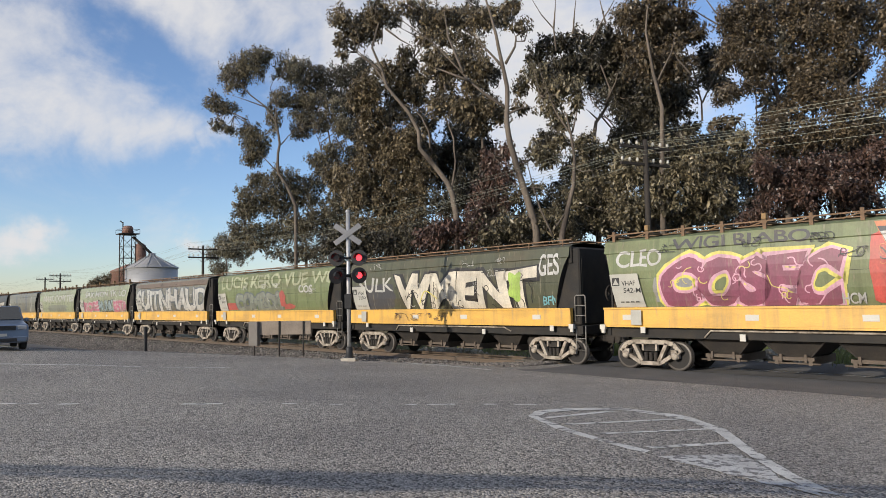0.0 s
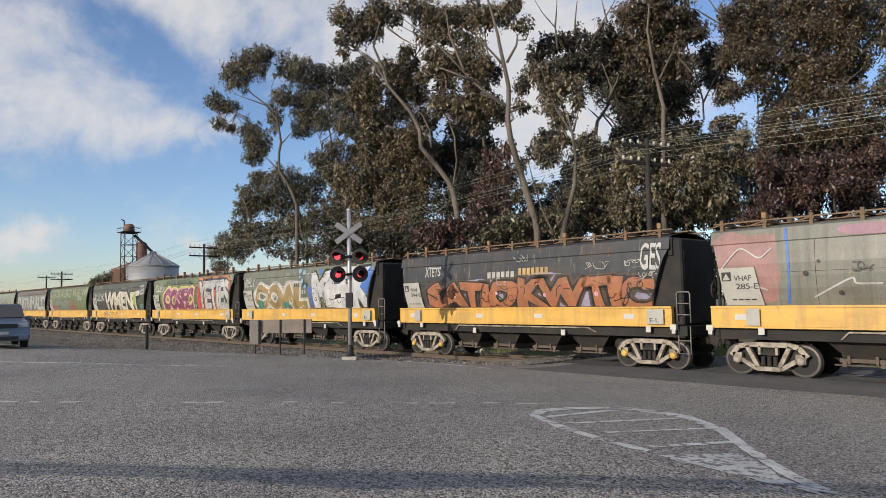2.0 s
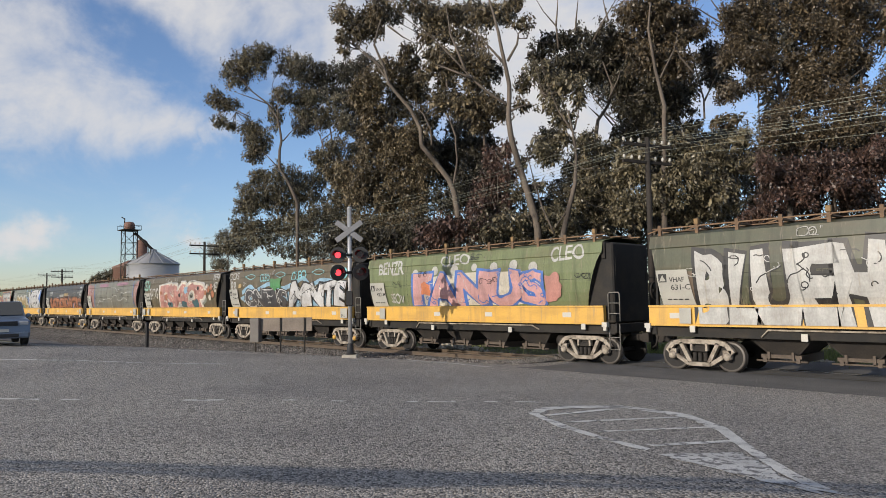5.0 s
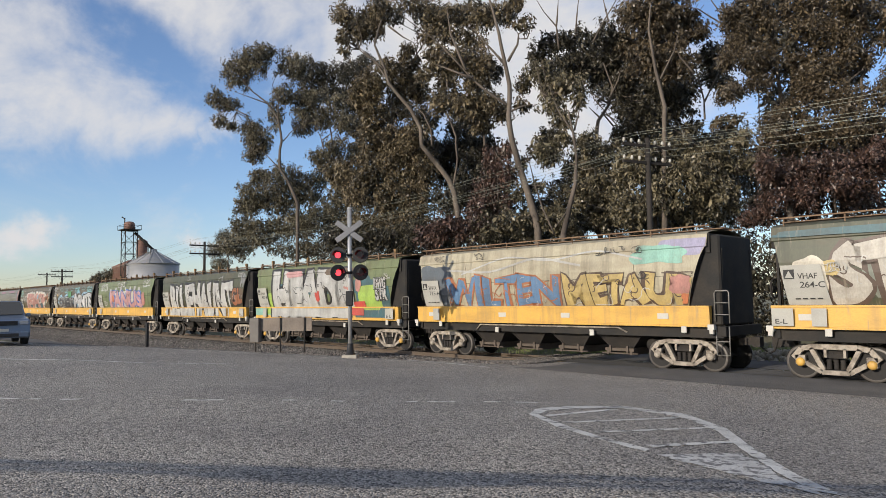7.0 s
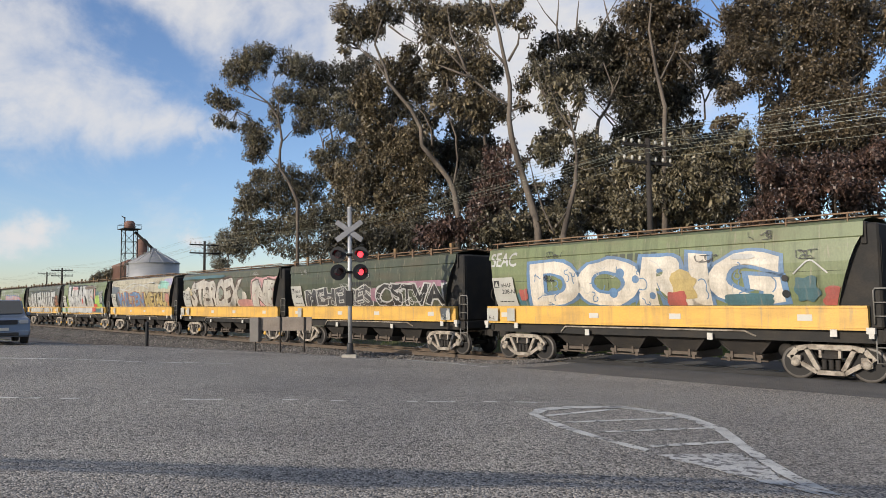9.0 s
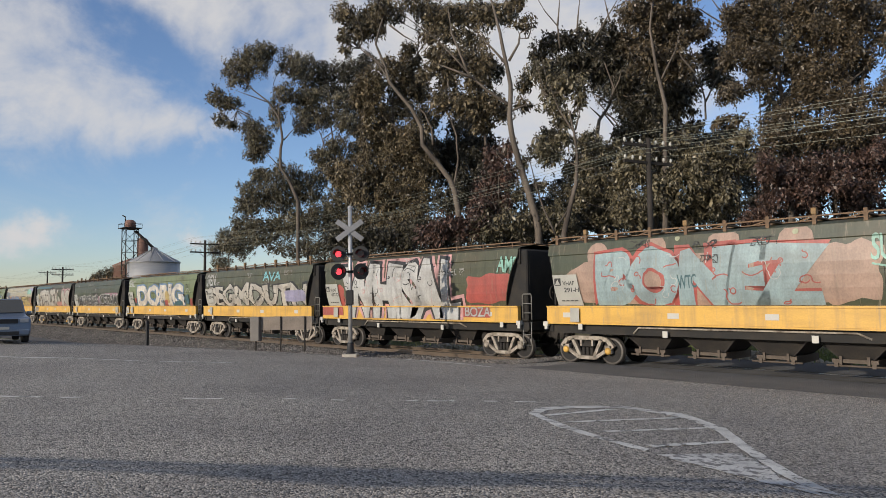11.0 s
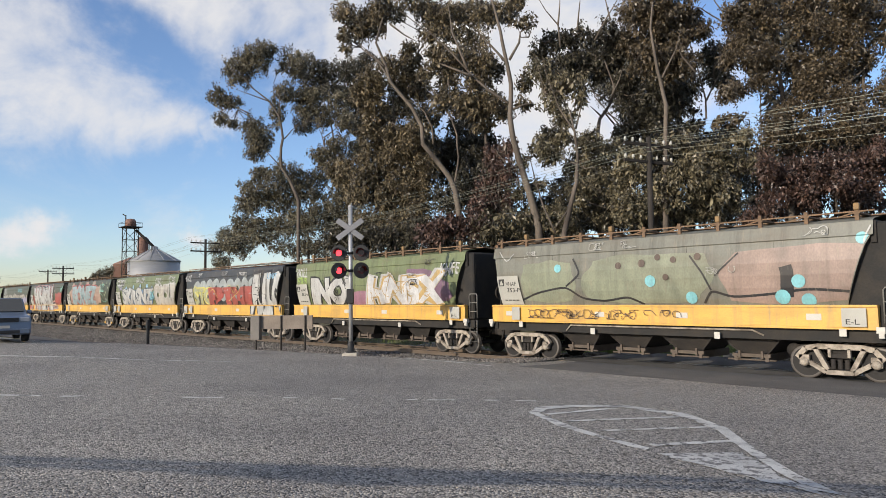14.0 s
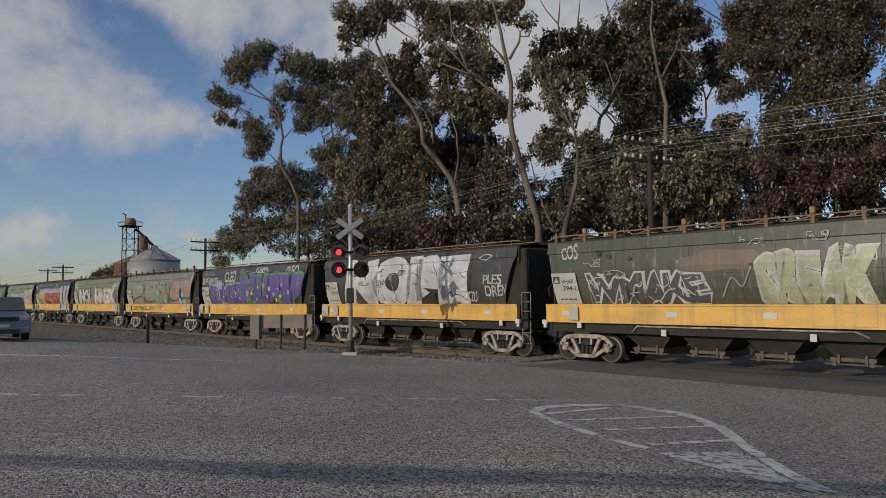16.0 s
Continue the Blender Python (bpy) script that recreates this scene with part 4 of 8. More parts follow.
            FLAPS.append((flap, pose(s * 0.42, -0.12, z, rz=turn) @ pose(0, -0.085, 0.135), s))
    bm = bmesh.new()
    box(bm, -0.13, 0.13, -0.2, 0.0, 1.95, 2.5)
    bevelled(bm, 0.02)
    part("bell_box", bm, DULL_BLACK, sig)
    SIG = Vector((-21.5, 15.25))
    sig.matrix_basis = pose(SIG.x, SIG.y, lie(SIG.x, SIG.y), rz=46)
    return sig


crossing_signal()


# ---- telegraph line ----
ARMS = (-0.12, -0.82, -0.0)


def telegraph_pole(x, y, h, arms):
    pole = empty("telegraph_pole", "weathered timber telegraph pole with crossarms and insulators", "utility pole", "telegraph poles along the line")
    bm = bmesh.new()
    tube(bm, [(0, 0, -0.3), (0, 0, h * 0.5), (0.02, 0, h)], 0.15, 10, r_end=0.105)
    part("pole", bm, CREOSOTE, pole)
    for k in range(arms):
        z = h - 0.35 - 0.75 * k
        bm = bmesh.new()
        box(bm, -0.055, 0.055, -1.38, 1.38, z - 0.06, z + 0.06)
        tube(bm, [(0.03, -0.6, z), (0.03, 0, z - 0.5)], 0.015, 5)
        tube(bm, [(0.03, 0.6, z), (0.03, 0, z - 0.5)], 0.015, 5)
        arm = part("crossarm", bm, CREOSOTE, pole)
        for s in (-1.3, -0.88, -0.45, 0.45, 0.88, 1.3):
            bm = bmesh.new()
            lathe(bm, [(0.018, -0.02), (0.018, 0.06), (0.06, 0.07), (0.065, 0.13), (0.045, 0.16), (0.055, 0.2), (0.02, 0.22)], 8, "z", 0, (0, s, z + 0.06))
            part("insulator", bm, WHITE, arm)
    pole.matrix_basis = pose(x, y, lie(x, y), rz=-17 if x > -20 else 0)
    return pole


POLE_Y = 27.2
POLES = [(31, 9.6, 2), (-15.9, 9.5, 2), (-61, 8.25, 2), (-107, 7.7, 2), (-155, 7.6, 2)]
for px, ph, na in POLES + [(-134, 8.1, 1)]:
    telegraph_pole(px, POLE_Y if px != -134 else 31.7, ph, na)


def wires():
    for (x0, h0, _), (x1, h1, _) in zip(POLES, POLES[1:]):
        for k in range(2):
            for s in (-1.3, -0.88, 0.45, 0.88, 1.3) if k == 0 else (-1.3, -0.45, 0.88):
                bm = bmesh.new()
                pts = []
                for i in range(17):
                    u = i / 16
                    z = (h0 + (h1 - h0) * u) - 0.15 - 0.75 * k - 0.9 * 4 * u * (1 - u) * (0.9 + 0.15 * s)
                    pts.append((x0 + (x1 - x0) * u, POLE_Y + s, z - 0.08))
                tube(bm, pts, 0.0065, 4, cap=False)
                ob = part("overhead_wire", bm, WIRE)
                tagged(ob, "thin bright open telegraph wire slung between poles", "wire", "telegraph wires")


wires()


# ---- grain silos ----
def silos():
    silo = empty("grain_silo", "round corrugated steel grain silo with a conical roof", "silo")
    bm = bmesh.new()
    lathe(bm, [(6.4, -1), (6.4, 12.4)], 40)
    part("bin_wall", bm, mat("corrugated_steel", (0.36, 0.36, 0.36), 0.5, 0.4, 0.1, 1, 0.5, 3, stretch=(0.2, 0.2, 6)), silo)
    bm = bmesh.new()
    lathe(bm, [(6.6, 12.35), (6.6, 12.5), (0.9, 15.7), (0.9, 16.3), (0.3, 16.5)], 40)
    part("conical_roof", bm, mat("roof_steel", (0.3, 0.3, 0.31), 0.5, 0.4, 0.1, 0.5, 0.2, 3), silo)
    for k in range(12):
        bm = bmesh.new()
        c, q = math.cos(k * math.pi / 6), math.sin(k * math.pi / 6)
        tube(bm, [(6.6 * c, 6.6 * q, 12.55), (0.9 * c, 0.9 * q, 15.8)], 0.07, 4)
        part("roof_rib", bm, GALV, silo)
    bm = bmesh.new()
    tube(bm, [(0.8, -1.6, 15.4), (0.8, -1.6, 17.0), (2.4, -1.6, 17.0), (2.4, -1.6, 14.8)], 0.06, 5)
    part("roof_railing", bm, GRIME, silo)
    silo.matrix_basis = pose(-184.1, 68.3, 0)
    red = mat("brick_red_steel", (0.2, 0.11, 0.085), 0.8, 0, 0.25, 0.5, 0.2, 3)
    old = empty("old_grain_silo", "rusty red-brown grain silo with a conical roof", "silo")
    bm = bmesh.new()
    lathe(bm, [(4.6, -1), (4.6, 12.2), (4.8, 12.3), (0.5, 14.2)], 32)
    part("bin_wall", bm, red, old)
    old.matrix_basis = pose(-198.5, 67.4, 0)
    tower = empty("elevator_tower", "tall steel lattice grain elevator with a drum head and chute", "elevator tower")
    legs = [(-1.5, -1.5), (1.5, -1.5), (1.5, 1.5), (-1.5, 1.5)]
    for lx, ly in legs:
        bm = bmesh.new()
        tube(bm, [(lx, ly, -1), (lx, ly, 21.2)], 0.13, 6)
        part("leg", bm, GRIME, tower)
    for i in range(7):
        bm = bmesh.new()
        z = 3 * i
        for (ax, ay), (bx, by) in zip(legs, legs[1:] + legs[:1]):
            tube(bm, [(ax, ay, z), (bx, by, z + 3)], 0.06, 4)
            tube(bm, [(ax, ay, z + 3), (bx, by, z + 3)], 0.08, 4)
        part("bracing", bm, GRIME, tower)
    bm = bmesh.new()
    box(bm, -2.3, 2.3, -2.2, 2.2, 21.1, 21.3)
    for q in ((-2.3, -2.2), (2.3, -2.2), (2.3, 2.2), (-2.3, 2.2)):
        tube(bm, [(*q, 21.2), (*q, 22.3)], 0.05, 4)
    tube(bm, [(-2.3, -2.2, 22.3), (2.3, -2.2, 22.3), (2.3, 2.2, 22.3), (-2.3, 2.2, 22.3), (-2.3, -2.2, 22.3)], 0.05, 4)
    part("platform", bm, GRIME, tower)
    bm = bmesh.new()
    lathe(bm, [(1.25, 21.2), (1.3, 22.8), (0.9, 23.3), (0.3, 23.4)], 20)
    part("head_drum", bm, red, tower)
    bm = bmesh.new()
    tube(bm, [(-1.3, -0.8, 21), (-1.3, -0.8, 24.4)], 0.16, 6)
    tube(bm, [(-1.3, -0.8, 24.2), (-1.8, -1.4, 24.7)], 0.14, 6)
    part("vent_pipe", bm, GRIME, tower)
    bm = bmesh.new()
    lathe(bm, [(1.3, 13.5), (1.35, 14), (1.35, 18.4), (0.7, 19)], 20, "z", 0, (-0.6, 3.4, 0))
    part("surge_bin", bm, red, tower)
    bm = bmesh.new()
    tube(bm, [(0.2, 1.2, 20.6), (0.9, 4.2, 17.6), (1.2, 5.6, 16.2)], 0.36, 8)
    part("chute", bm, GRIME, tower)
    tower.matrix_basis = pose(-185.3, 62.6, 0)


silos()


# ---- waiting car ----
def car():
    c = empty("car", "silver-blue four-wheel-drive car waiting on the road", "car")
    silver = mat("car_paint_silver", (0.15, 0.19, 0.26), 0.3, 0.3, 0.05, 2, 0, 30)
    glass = mat("car_glass", (0.02, 0.025, 0.03), 0.05, 0, 0.05, 2, 0, 30, spec=0.9)
    tyre = mat("tyre_rubber", (0.02, 0.02, 0.02), 0.9, 0, 0.2, 3, 0.2, 30)
    black = mat("car_black_trim", (0.02, 0.02, 0.022), 0.5, 0, 0.1, 3, 0, 30)
    # side profile, front at +x
    prof = [(-2.4, 0.5), (-2.42, 1.0), (-2.3, 1.1), (-2.2, 1.75), (-1.9, 1.84), (0.35, 1.84), (1.0, 1.2), (2.15, 1.08), (2.36, 0.98), (2.4, 0.5), (2.3, 0.32), (-2.3, 0.32)]
    bm = bmesh.new()
    L = [bm.verts.new((x, -0.96 + 0.13 * max(0, z - 1.1), z)) for x, z in prof]
    Rr = [bm.verts.new((x, 0.96 - 0.13 * max(0, z - 1.1), z)) for x, z in prof]
    bm.faces.new(L)
    bm.faces.new(Rr[::-1])
    for k in range(len(prof)):
        j = (k + 1) % len(prof)
        bm.faces.new((L[j], L[k], Rr[k], Rr[j]))
    bmesh.ops.recalc_face_normals(bm, faces=bm.faces[:])
    bmesh.ops.bevel(bm, geom=bm.edges[:], offset=0.05, segments=2, affect="EDGES")
    part("body", bm, silver, c, smooth=False)
    bm = bmesh.new()
    v = [bm.verts.new(p) for p in ((0.42, -0.8, 1.78), (0.42, 0.8, 1.78), (1.0, 0.86, 1.24), (1.0, -0.86, 1.24))]
    bm.faces.new(v)
    bmesh.ops.translate(bm, vec=(0.03, 0, 0.03), verts=bm.verts[:])
    part("windscreen", bm, glass, c)
    for s in (-1, 1):
        for x0, x1, name in ((-2.0, -1.1, "rear_window"), (-1.0, -0.2, "side_window"), (-0.1, 0.62, "front_window")):
            bm = bmesh.new()
            top = 0.25 if name == "front_window" else x1
            v = [bm.verts.new(p) for p in ((x0, s * 0.963, 1.18), (x1, s * 0.963, 1.18), (min(x1, top), s * 0.9, 1.72), (x0, s * 0.9, 1.72))]
            bm.faces.new(v)
            part(name, bm, glass, c)
        bm = bmesh.new()
        box(bm, 2.3, 2.43, *sorted((s * 0.88, s * 0.55)), 0.86, 1.02)
        bevelled(bm, 0.02)
        part("headlight", bm, mat("headlight_glass", (0.4, 0.42, 0.45), 0.1, 0.2, 0.05, 3, 0, 30), c)
        bm = bmesh.new()
        box(bm, 0.72, 0.92, *sorted((s * 0.98, s * 1.16)), 1.16, 1.32)
        bevelled(bm, 0.04)
        part("wing_mirror", bm, silver, c)
        for x in (-1.45, 1.45):
            bm = bmesh.new()
            lathe(bm, [(0.2, s * 0.72), (0.37, s * 0.74), (0.385, s * 0.8), (0.385, s * 0.95), (0.36, s * 0.985), (0.25, s * 0.99)], 24, "y", 0, (x, 0, 0.385))
            bmesh.ops.recalc_face_normals(bm, faces=bm.faces[:])
            w = part("wheel", bm, tyre, c)
            bm = bmesh.new()
            lathe(bm, [(0.25, s * 0.975), (0.22, s * 0.965), (0.06, s * 0.98), (0.03, s * 0.985)], 16, "y", 0, (x, 0, 0.385))
            part("rim", bm, GALV, w)
    bm = bmesh.new()
    box(bm, 2.36, 2.43, -0.5, 0.5, 0.84, 1.02)
    for i in range(3):
        box(bm, 2.42, 2.45, -0.5, 0.5, 0.86 + i * 0.055, 0.885 + i * 0.055)
    part("grille", bm, black, c)
    bm = bmesh.new()
    box(bm, 2.38, 2.47, -0.9, 0.9, 0.36, 0.58)
    bevelled(bm, 0.03)
    part("bumper", bm, silver, c)
    bm = bmesh.new()
    box(bm, 2.42, 2.485, -0.55, 0.55, 0.38, 0.52)
    bevelled(bm, 0.02)
    part("air_intake", bm, black, c)
    bm = bmesh.new()
    box(bm, 2.455, 2.475, -0.19, 0.19, 0.6, 0.71)
    part("blank_plate", bm, WHITE, c)
    c.matrix_basis = pose(-35.25, 6.45, lie(-34.9, 6.6) + 0.015, rz=-5)


car()


# ---- small things by the crossing ----
def sign_frame():
    s = empty("sign_board", "weathered sign board on three posts with an equipment box", "sign")
    bm = bmesh.new()
    box(bm, -1.15, 1.45, -0.03, 0.03, 0.9, 1.45)
    part("board", bm, mat("weathered_board", (0.2, 0.165, 0.135), 0.8, 0, 0.25, 2, 0.2, 20), s)
    bm = bmesh.new()
    box(bm, -1.2, -0.8, -0.2, 0.1, 0.45, 1.45)
    bevelled(bm, 0.02)
    part("equipment_box", bm, mat("grey_box", (0.16, 0.145, 0.13), 0.7, 0, 0.2, 2, 0.1, 20), s)
    for x in (-1.0, 0.1, 1.15):
        bm = bmesh.new()
        tube(bm, [(x, -0.06, -0.3), (x, -0.06, 1.45)], 0.035, 8)
        part("post", bm, GRIME, s)
    s.matrix_basis = pose(-25.6, 14.6, lie(-25.6, 14.6), rz=35)


sign_frame()


def marker_post():
    bm = bmesh.new()
    box(bm, -0.06, 0.06, -0.06, 0.06, -0.2, 1.1)
    bevelled(bm, 0.015)
    p = part("marker_post", bm, DULL_BLACK)
    tagged(p, "short black post at the road's edge", "post")
    place(p, -31.9, 11.6, lie(-31.9, 11.6))


marker_post()


# ---- road markings ----
def marking(pts_a, pts_b, label="worn white painted road line", paint=None, jag=0.012):
    """A painted strip between two edges, laid on the road."""
    bm = bmesh.new()
    va, vb = [], []
    n = 60
    ua = np.linspace(0, 1, n)
    ta = np.linspace(0, 1, len(pts_a))
    for arr, out in ((pts_a, va), (pts_b, vb)):
        xs, ys = np.interp(ua, ta, [p[0] for p in arr]), np.interp(ua, ta, [p[1] for p in arr])
        for x, y in zip(xs, ys):
            j = jag * noise.noise((x * 4, y * 4, 2))
            out.append(bm.verts.new((x + j, y + j, lie(x, y) + 0.022)))
    for k in range(n - 1):
        bm.faces.new((va[k], va[k + 1], vb[k + 1], vb[k]))
    tagged(part("road_marking", bm, paint or LINE_PAINT), label, "road marking", kind="structure")


def line(x0, y0, x1, y1, w=0.1):
    d = Vector((x1 - x0, y1 - y0)).normalized() * w / 2
    marking([(x0 - d.y, y0 + d.x), (x1 - d.y, y1 + d.x)], [(x0 + d.y, y0 - d.x), (x1 + d.y, y1 - d.x)])


for q in ((-14.8, 2.35, -13.64, 3.17), (-13.3, 3.4, -13.05, 3.64), (-11.57, 4.81, -11.04, 5.26), (-10.27, 5.93, -10.1, 6.09), (-9.74, 6.52, -9.6, 6.66),
          (-9.05, 7.54, -8.93, 7.7), (-8.86, 7.84, -8.63, 8.28), (-8.37, 8.71, -8.2, 8.97), (-8.07, 9.15, -7.82, 9.47)):
    line(*q, 0.13)
for q in ((-28.0, 2.9, -22.76, 5.74), (-22.7, 5.8, -20.45, 7.45), (-20.3, 7.75, -19.26, 9.5), (-19.7, 16.35, -17.3, 16.55), (-17.3, 16.55, -15.3, 16.25)):
    line(*q, 0.2)


def island():
    """The painted teardrop with its cross bars."""
    top = [(-6.86, 8.09), (-7.25, 8.77), (-7.2, 9.44), (-6.71, 10.36), (-5.49, 10.28), (-4.39, 9.27), (-3.47, 7.96), (-2.57, 6.8), (-2.0, 6.23)]
    inner = [(-6.7, 8.12), (-6.98, 8.67), (-6.94, 9.25), (-6.52, 10.06), (-5.37, 9.88), (-4.35, 8.91), (-3.57, 7.83), (-2.77, 6.79), (-2.24, 6.24)]
    marking(top, inner, "worn white outline of a painted traffic island")
    marking([(-6.86, 8.09), (-5.72, 7.34), (-4.82, 6.97), (-4.07, 6.69)], [(-6.7, 8.15), (-5.67, 7.52), (-4.86, 7.12), (-4.12, 6.88)], "worn white outline of a painted traffic island")
    marking([(-3.9, 6.62), (-3.56, 6.51), (-2.93, 6.32), (-2.39, 6.17), (-2.11, 6.08)], [(-3.84, 6.74), (-3.42, 7.5), (-2.98, 7.02), (-2.6, 6.56), (-2.2, 6.22)], "flaking white point of a painted traffic island", FLAKING_PAINT, 0.06)
    for a, b, w in (((-6.58, 8.16), (-6.5, 9.8), 0.13), ((-5.97, 7.81), (-5.3, 9.9), 0.12), ((-5.2, 7.43), (-4.56, 9.1), 0.1), ((-4.23, 7.06), (-3.81, 8.2), 0.14)):
        line(*a, *b, w)

island()


# ---- behind the stand: unseen cables and poles, added to cast shade on the road ----
def back_of(x, y, h):
    """The point h above the road whose shade falls at x, y."""
    back = h / -SUN_TO.z
    return Vector((x - SUN_TO.x * back, y - SUN_TO.y * back, 0.72 + h))


def shadow_cable(p, q, r, thick=()):
    bm = bmesh.new()
    tube(bm, [p.lerp(q, i / 10) for i in range(11)], r, 6)
    ob = tagged(part("shadow_cable", bm, GRIME), "unseen dark cable added to cast a shadow line on the road", "cable", "road cables")
    if thick:
        # added swelling that broadens the cable's shadow on the road
        bm = bmesh.new()
        pts = [p.lerp(q, thick[0] + (thick[1] - thick[0]) * i / 8) for i in range(9)]
        tube(bm, pts[:6], 0.038, 8, r_end=0.12)
        tube(bm, pts[5:], 0.12, 8, r_end=0.038)
        part("shadow_sleeve", bm, GRIME, ob, "tapered thickening added to the cable to widen its shadow")


def shadow_cable_pole(x, y, h):
    bm = bmesh.new()
    tube(bm, [(0, 0, -0.4), (0, 0, h)], 0.16, 10, r_end=0.12)
    p = tagged(part("shadow_cable_pole", bm, TIMBER), "unseen plain timber pole added to hold the shadow-casting cables", "utility pole", "road cable poles")
    place(p, x, y, 0.72)


CABLE_H = 3.3
ends = [back_of(-26.0, -11.47, CABLE_H), back_of(14.0, 18.78, CABLE_H)]
ends2 = [back_of(-26.0, -11.82, CABLE_H), back_of(14.0, 18.5, CABLE_H)]
for e in ends + ends2:
    shadow_cable_pole(e.x, e.y, CABLE_H + 0.1)
shadow_cable(*ends, 0.042)
shadow_cable(*ends2, 0.036, (0.485, 0.55))


def stone_heap(x, y, n, w, h, col, name, label):
    """Broken stone lying beyond the rails."""
    rng = np.random.default_rng(int(abs(x) * 10))
    bm = bmesh.new()
    for _ in range(n):
        u, v = rng.normal(0, 0.4), rng.normal(0, 0.4)
        s = rng.uniform(0.06, 0.17)
        p = Vector((u * w, v * 0.7, max(0, h * (1 - u * u - v * v)) * rng.uniform(0.2, 1)))
        r = bmesh.ops.create_icosphere(bm, subdivisions=1, radius=s)
        for q in r["verts"]:
            q.co = q.co * rng.uniform(0.7, 1.2) + p
    ob = tagged(part(name, bm, col), label, "stones", kind="stuff")
    place(ob, x, y, lie(x, y))


PALE_STONE = mat("pale_limestone", (0.42, 0.38, 0.3), 0.95, 0, 0.3, 2, 0.4, 12, rand=0.3)
stone_heap(-10.4, 25.6, 160, 2.2, 0.45, PALE_STONE, "rubble", "heap of pale broken stone beyond the rails")
stone_heap(-27, 25.6, 160, 3.2, 0.4, PALE_STONE, "rubble", "heap of pale broken stone beyond the rails")
stone_heap(-5.5, 25.4, 90, 1.6, 0.3, PALE_STONE, "rubble", "heap of pale broken stone beyond the rails")


def grass_patch(x, y, w, d, n):
    rng = np.random.default_rng(int(abs(x) * 7))
    V, Fc = [], []
    for i in range(n):
        px, py = x + rng.normal(0, w), y + rng.normal(0, d)
        a, hh = rng.uniform(0, 6.28), rng.uniform(0.12, 0.4)
        c, s2 = math.cos(a) * 0.012, math.sin(a) * 0.012
        z = lie(px, py) - 0.03
        V += [(px - c, py - s2, z), (px + c, py + s2, z), (px + rng.normal(0, 0.08), py + rng.normal(0, 0.08), z + hh)]
        Fc.append((3 * i, 3 * i + 1, 3 * i + 2))
    me = bpy.data.meshes.new("grass")
    me.from_pydata(V, [], Fc)
    ob = part("grass", me, mat("grass_blades", (0.16, 0.2, 0.05), 0.7, 0, 0.3, 1, 0, 10, tint=(0.2, 0.18, 0.07), rand=0.4))
    tagged(ob, "tufts of green and dry grass beyond the rails", "grass", kind="stuff")


grass_patch(-17, 26, 1.2, 0.5, 5000)
grass_patch(-20, 30, 12, 2.0, 26000)

# ---- hopper wagons ----
PITCH = 14.68                # coupling to coupling
HALF = 6.86                  # from the middle to the leading end
TAIL = 6.42                  # from the middle to the trailing end of the sill and the side sheets
PROFILE = [(1.99, 1.19), (2.2, 1.255), (2.5, 1.315), (2.85, 1.35), (3.2, 1.36), (3.55, 1.335), (3.8, 1.29), (3.83, 1.32), (4.2, 1.235)]
ROOF = [(4.27, 1.05), (4.36, 0.4)]


def side_y(z):
    """Half the body's width at a height."""
    return float(np.interp(z, [p[0] for p in PROFILE], [p[1] for p in PROFILE]))


def end_x(z, side=-1):
    """Half the length of the side sheet at a height: long at the eaves, cut back over the sill, most at the trailing end."""
    if z > 3.8:
        return TAIL - 0.03 if side > 0 else HALF - 0.06
    u = (3.8 - z) / 1.8
    return TAIL - 0.1 - 0.62 * u ** 0.8 if side > 0 else HALF - 0.13 - 0.32 * u ** 0.8


def body_mesh():
    bm = bmesh.new()
    prof = PROFILE + ROOF
    n = 15
    cols = []
    for side in (-1, 1):
        grid = []
        for z, y in prof:
            ea, eb = -end_x(z, -1), end_x(z, 1)
            grid.append([bm.verts.new((ea + (eb - ea) * i / (n - 1), side * y, z)) for i in range(n)])
        for a, b in zip(grid, grid[1:]):
            for i in range(n - 1):
                q = (a[i], a[i + 1], b[i + 1], b[i])
                f = bm.faces.new(q if side < 0 else q[::-1])
        cols.append(grid)
    for i in range(n - 1):
        bm.faces.new((cols[0][-1][i], cols[0][-1][i + 1], cols[1][-1][i + 1], cols[1][-1][i]))
    me = bpy.data.meshes.new("body")
    bm.normal_update()
    bm.to_mesh(me)
    bm.free()
    return me


def end_sheet_mesh(side):
    """Sloping end of the hopper, drawn in to the underframe."""
    bm = bmesh.new()
    rows = [[bm.verts.new((side * 5.35, -1.1, 1.3)), bm.verts.new((side * 5.35, 1.1, 1.3))]]
    for z, y in PROFILE:
        x = side * (end_x(z, side) - 0.03)
        rows.append([bm.verts.new((x, -y + 0.01, z)), bm.verts.new((x, y - 0.01, z))])
    for a, b in zip(rows, rows[1:]):
        bm.faces.new((a[0], a[1], b[1], b[0]))
    me = bpy.data.meshes.new("end_sheet")
    bm.to_mesh(me)
    bm.free()
    return me


def end_rib_fn(side):
    def fn(bm):
        tube(bm, [(end_x(3.7, side) + 0.02, 0, 3.7), (end_x(2.1, side) + 0.02, 0, 2.1), (5.45, 0, 1.35)], 0.05, 4)
    return fn


def end_post_fn(bm):
    tube(bm, [(HALF - 0.1, 0, 1.3), (HALF - 0.08, 0, 3.75)], 0.05, 4)


def bulkhead_fn(bm):
    """Black plated trailing end, full height, with a stiffened face."""
    box(bm, 4.9, TAIL + 0.28, -1.12, 1.12, 1.42, 4.16)
    bevelled(bm, 0.05)


def headstock_fn(bm):
    box(bm, HALF - 0.18, HALF, -1.25, 1.25, 1.1, 1.4)
    bevelled(bm, 0.01)


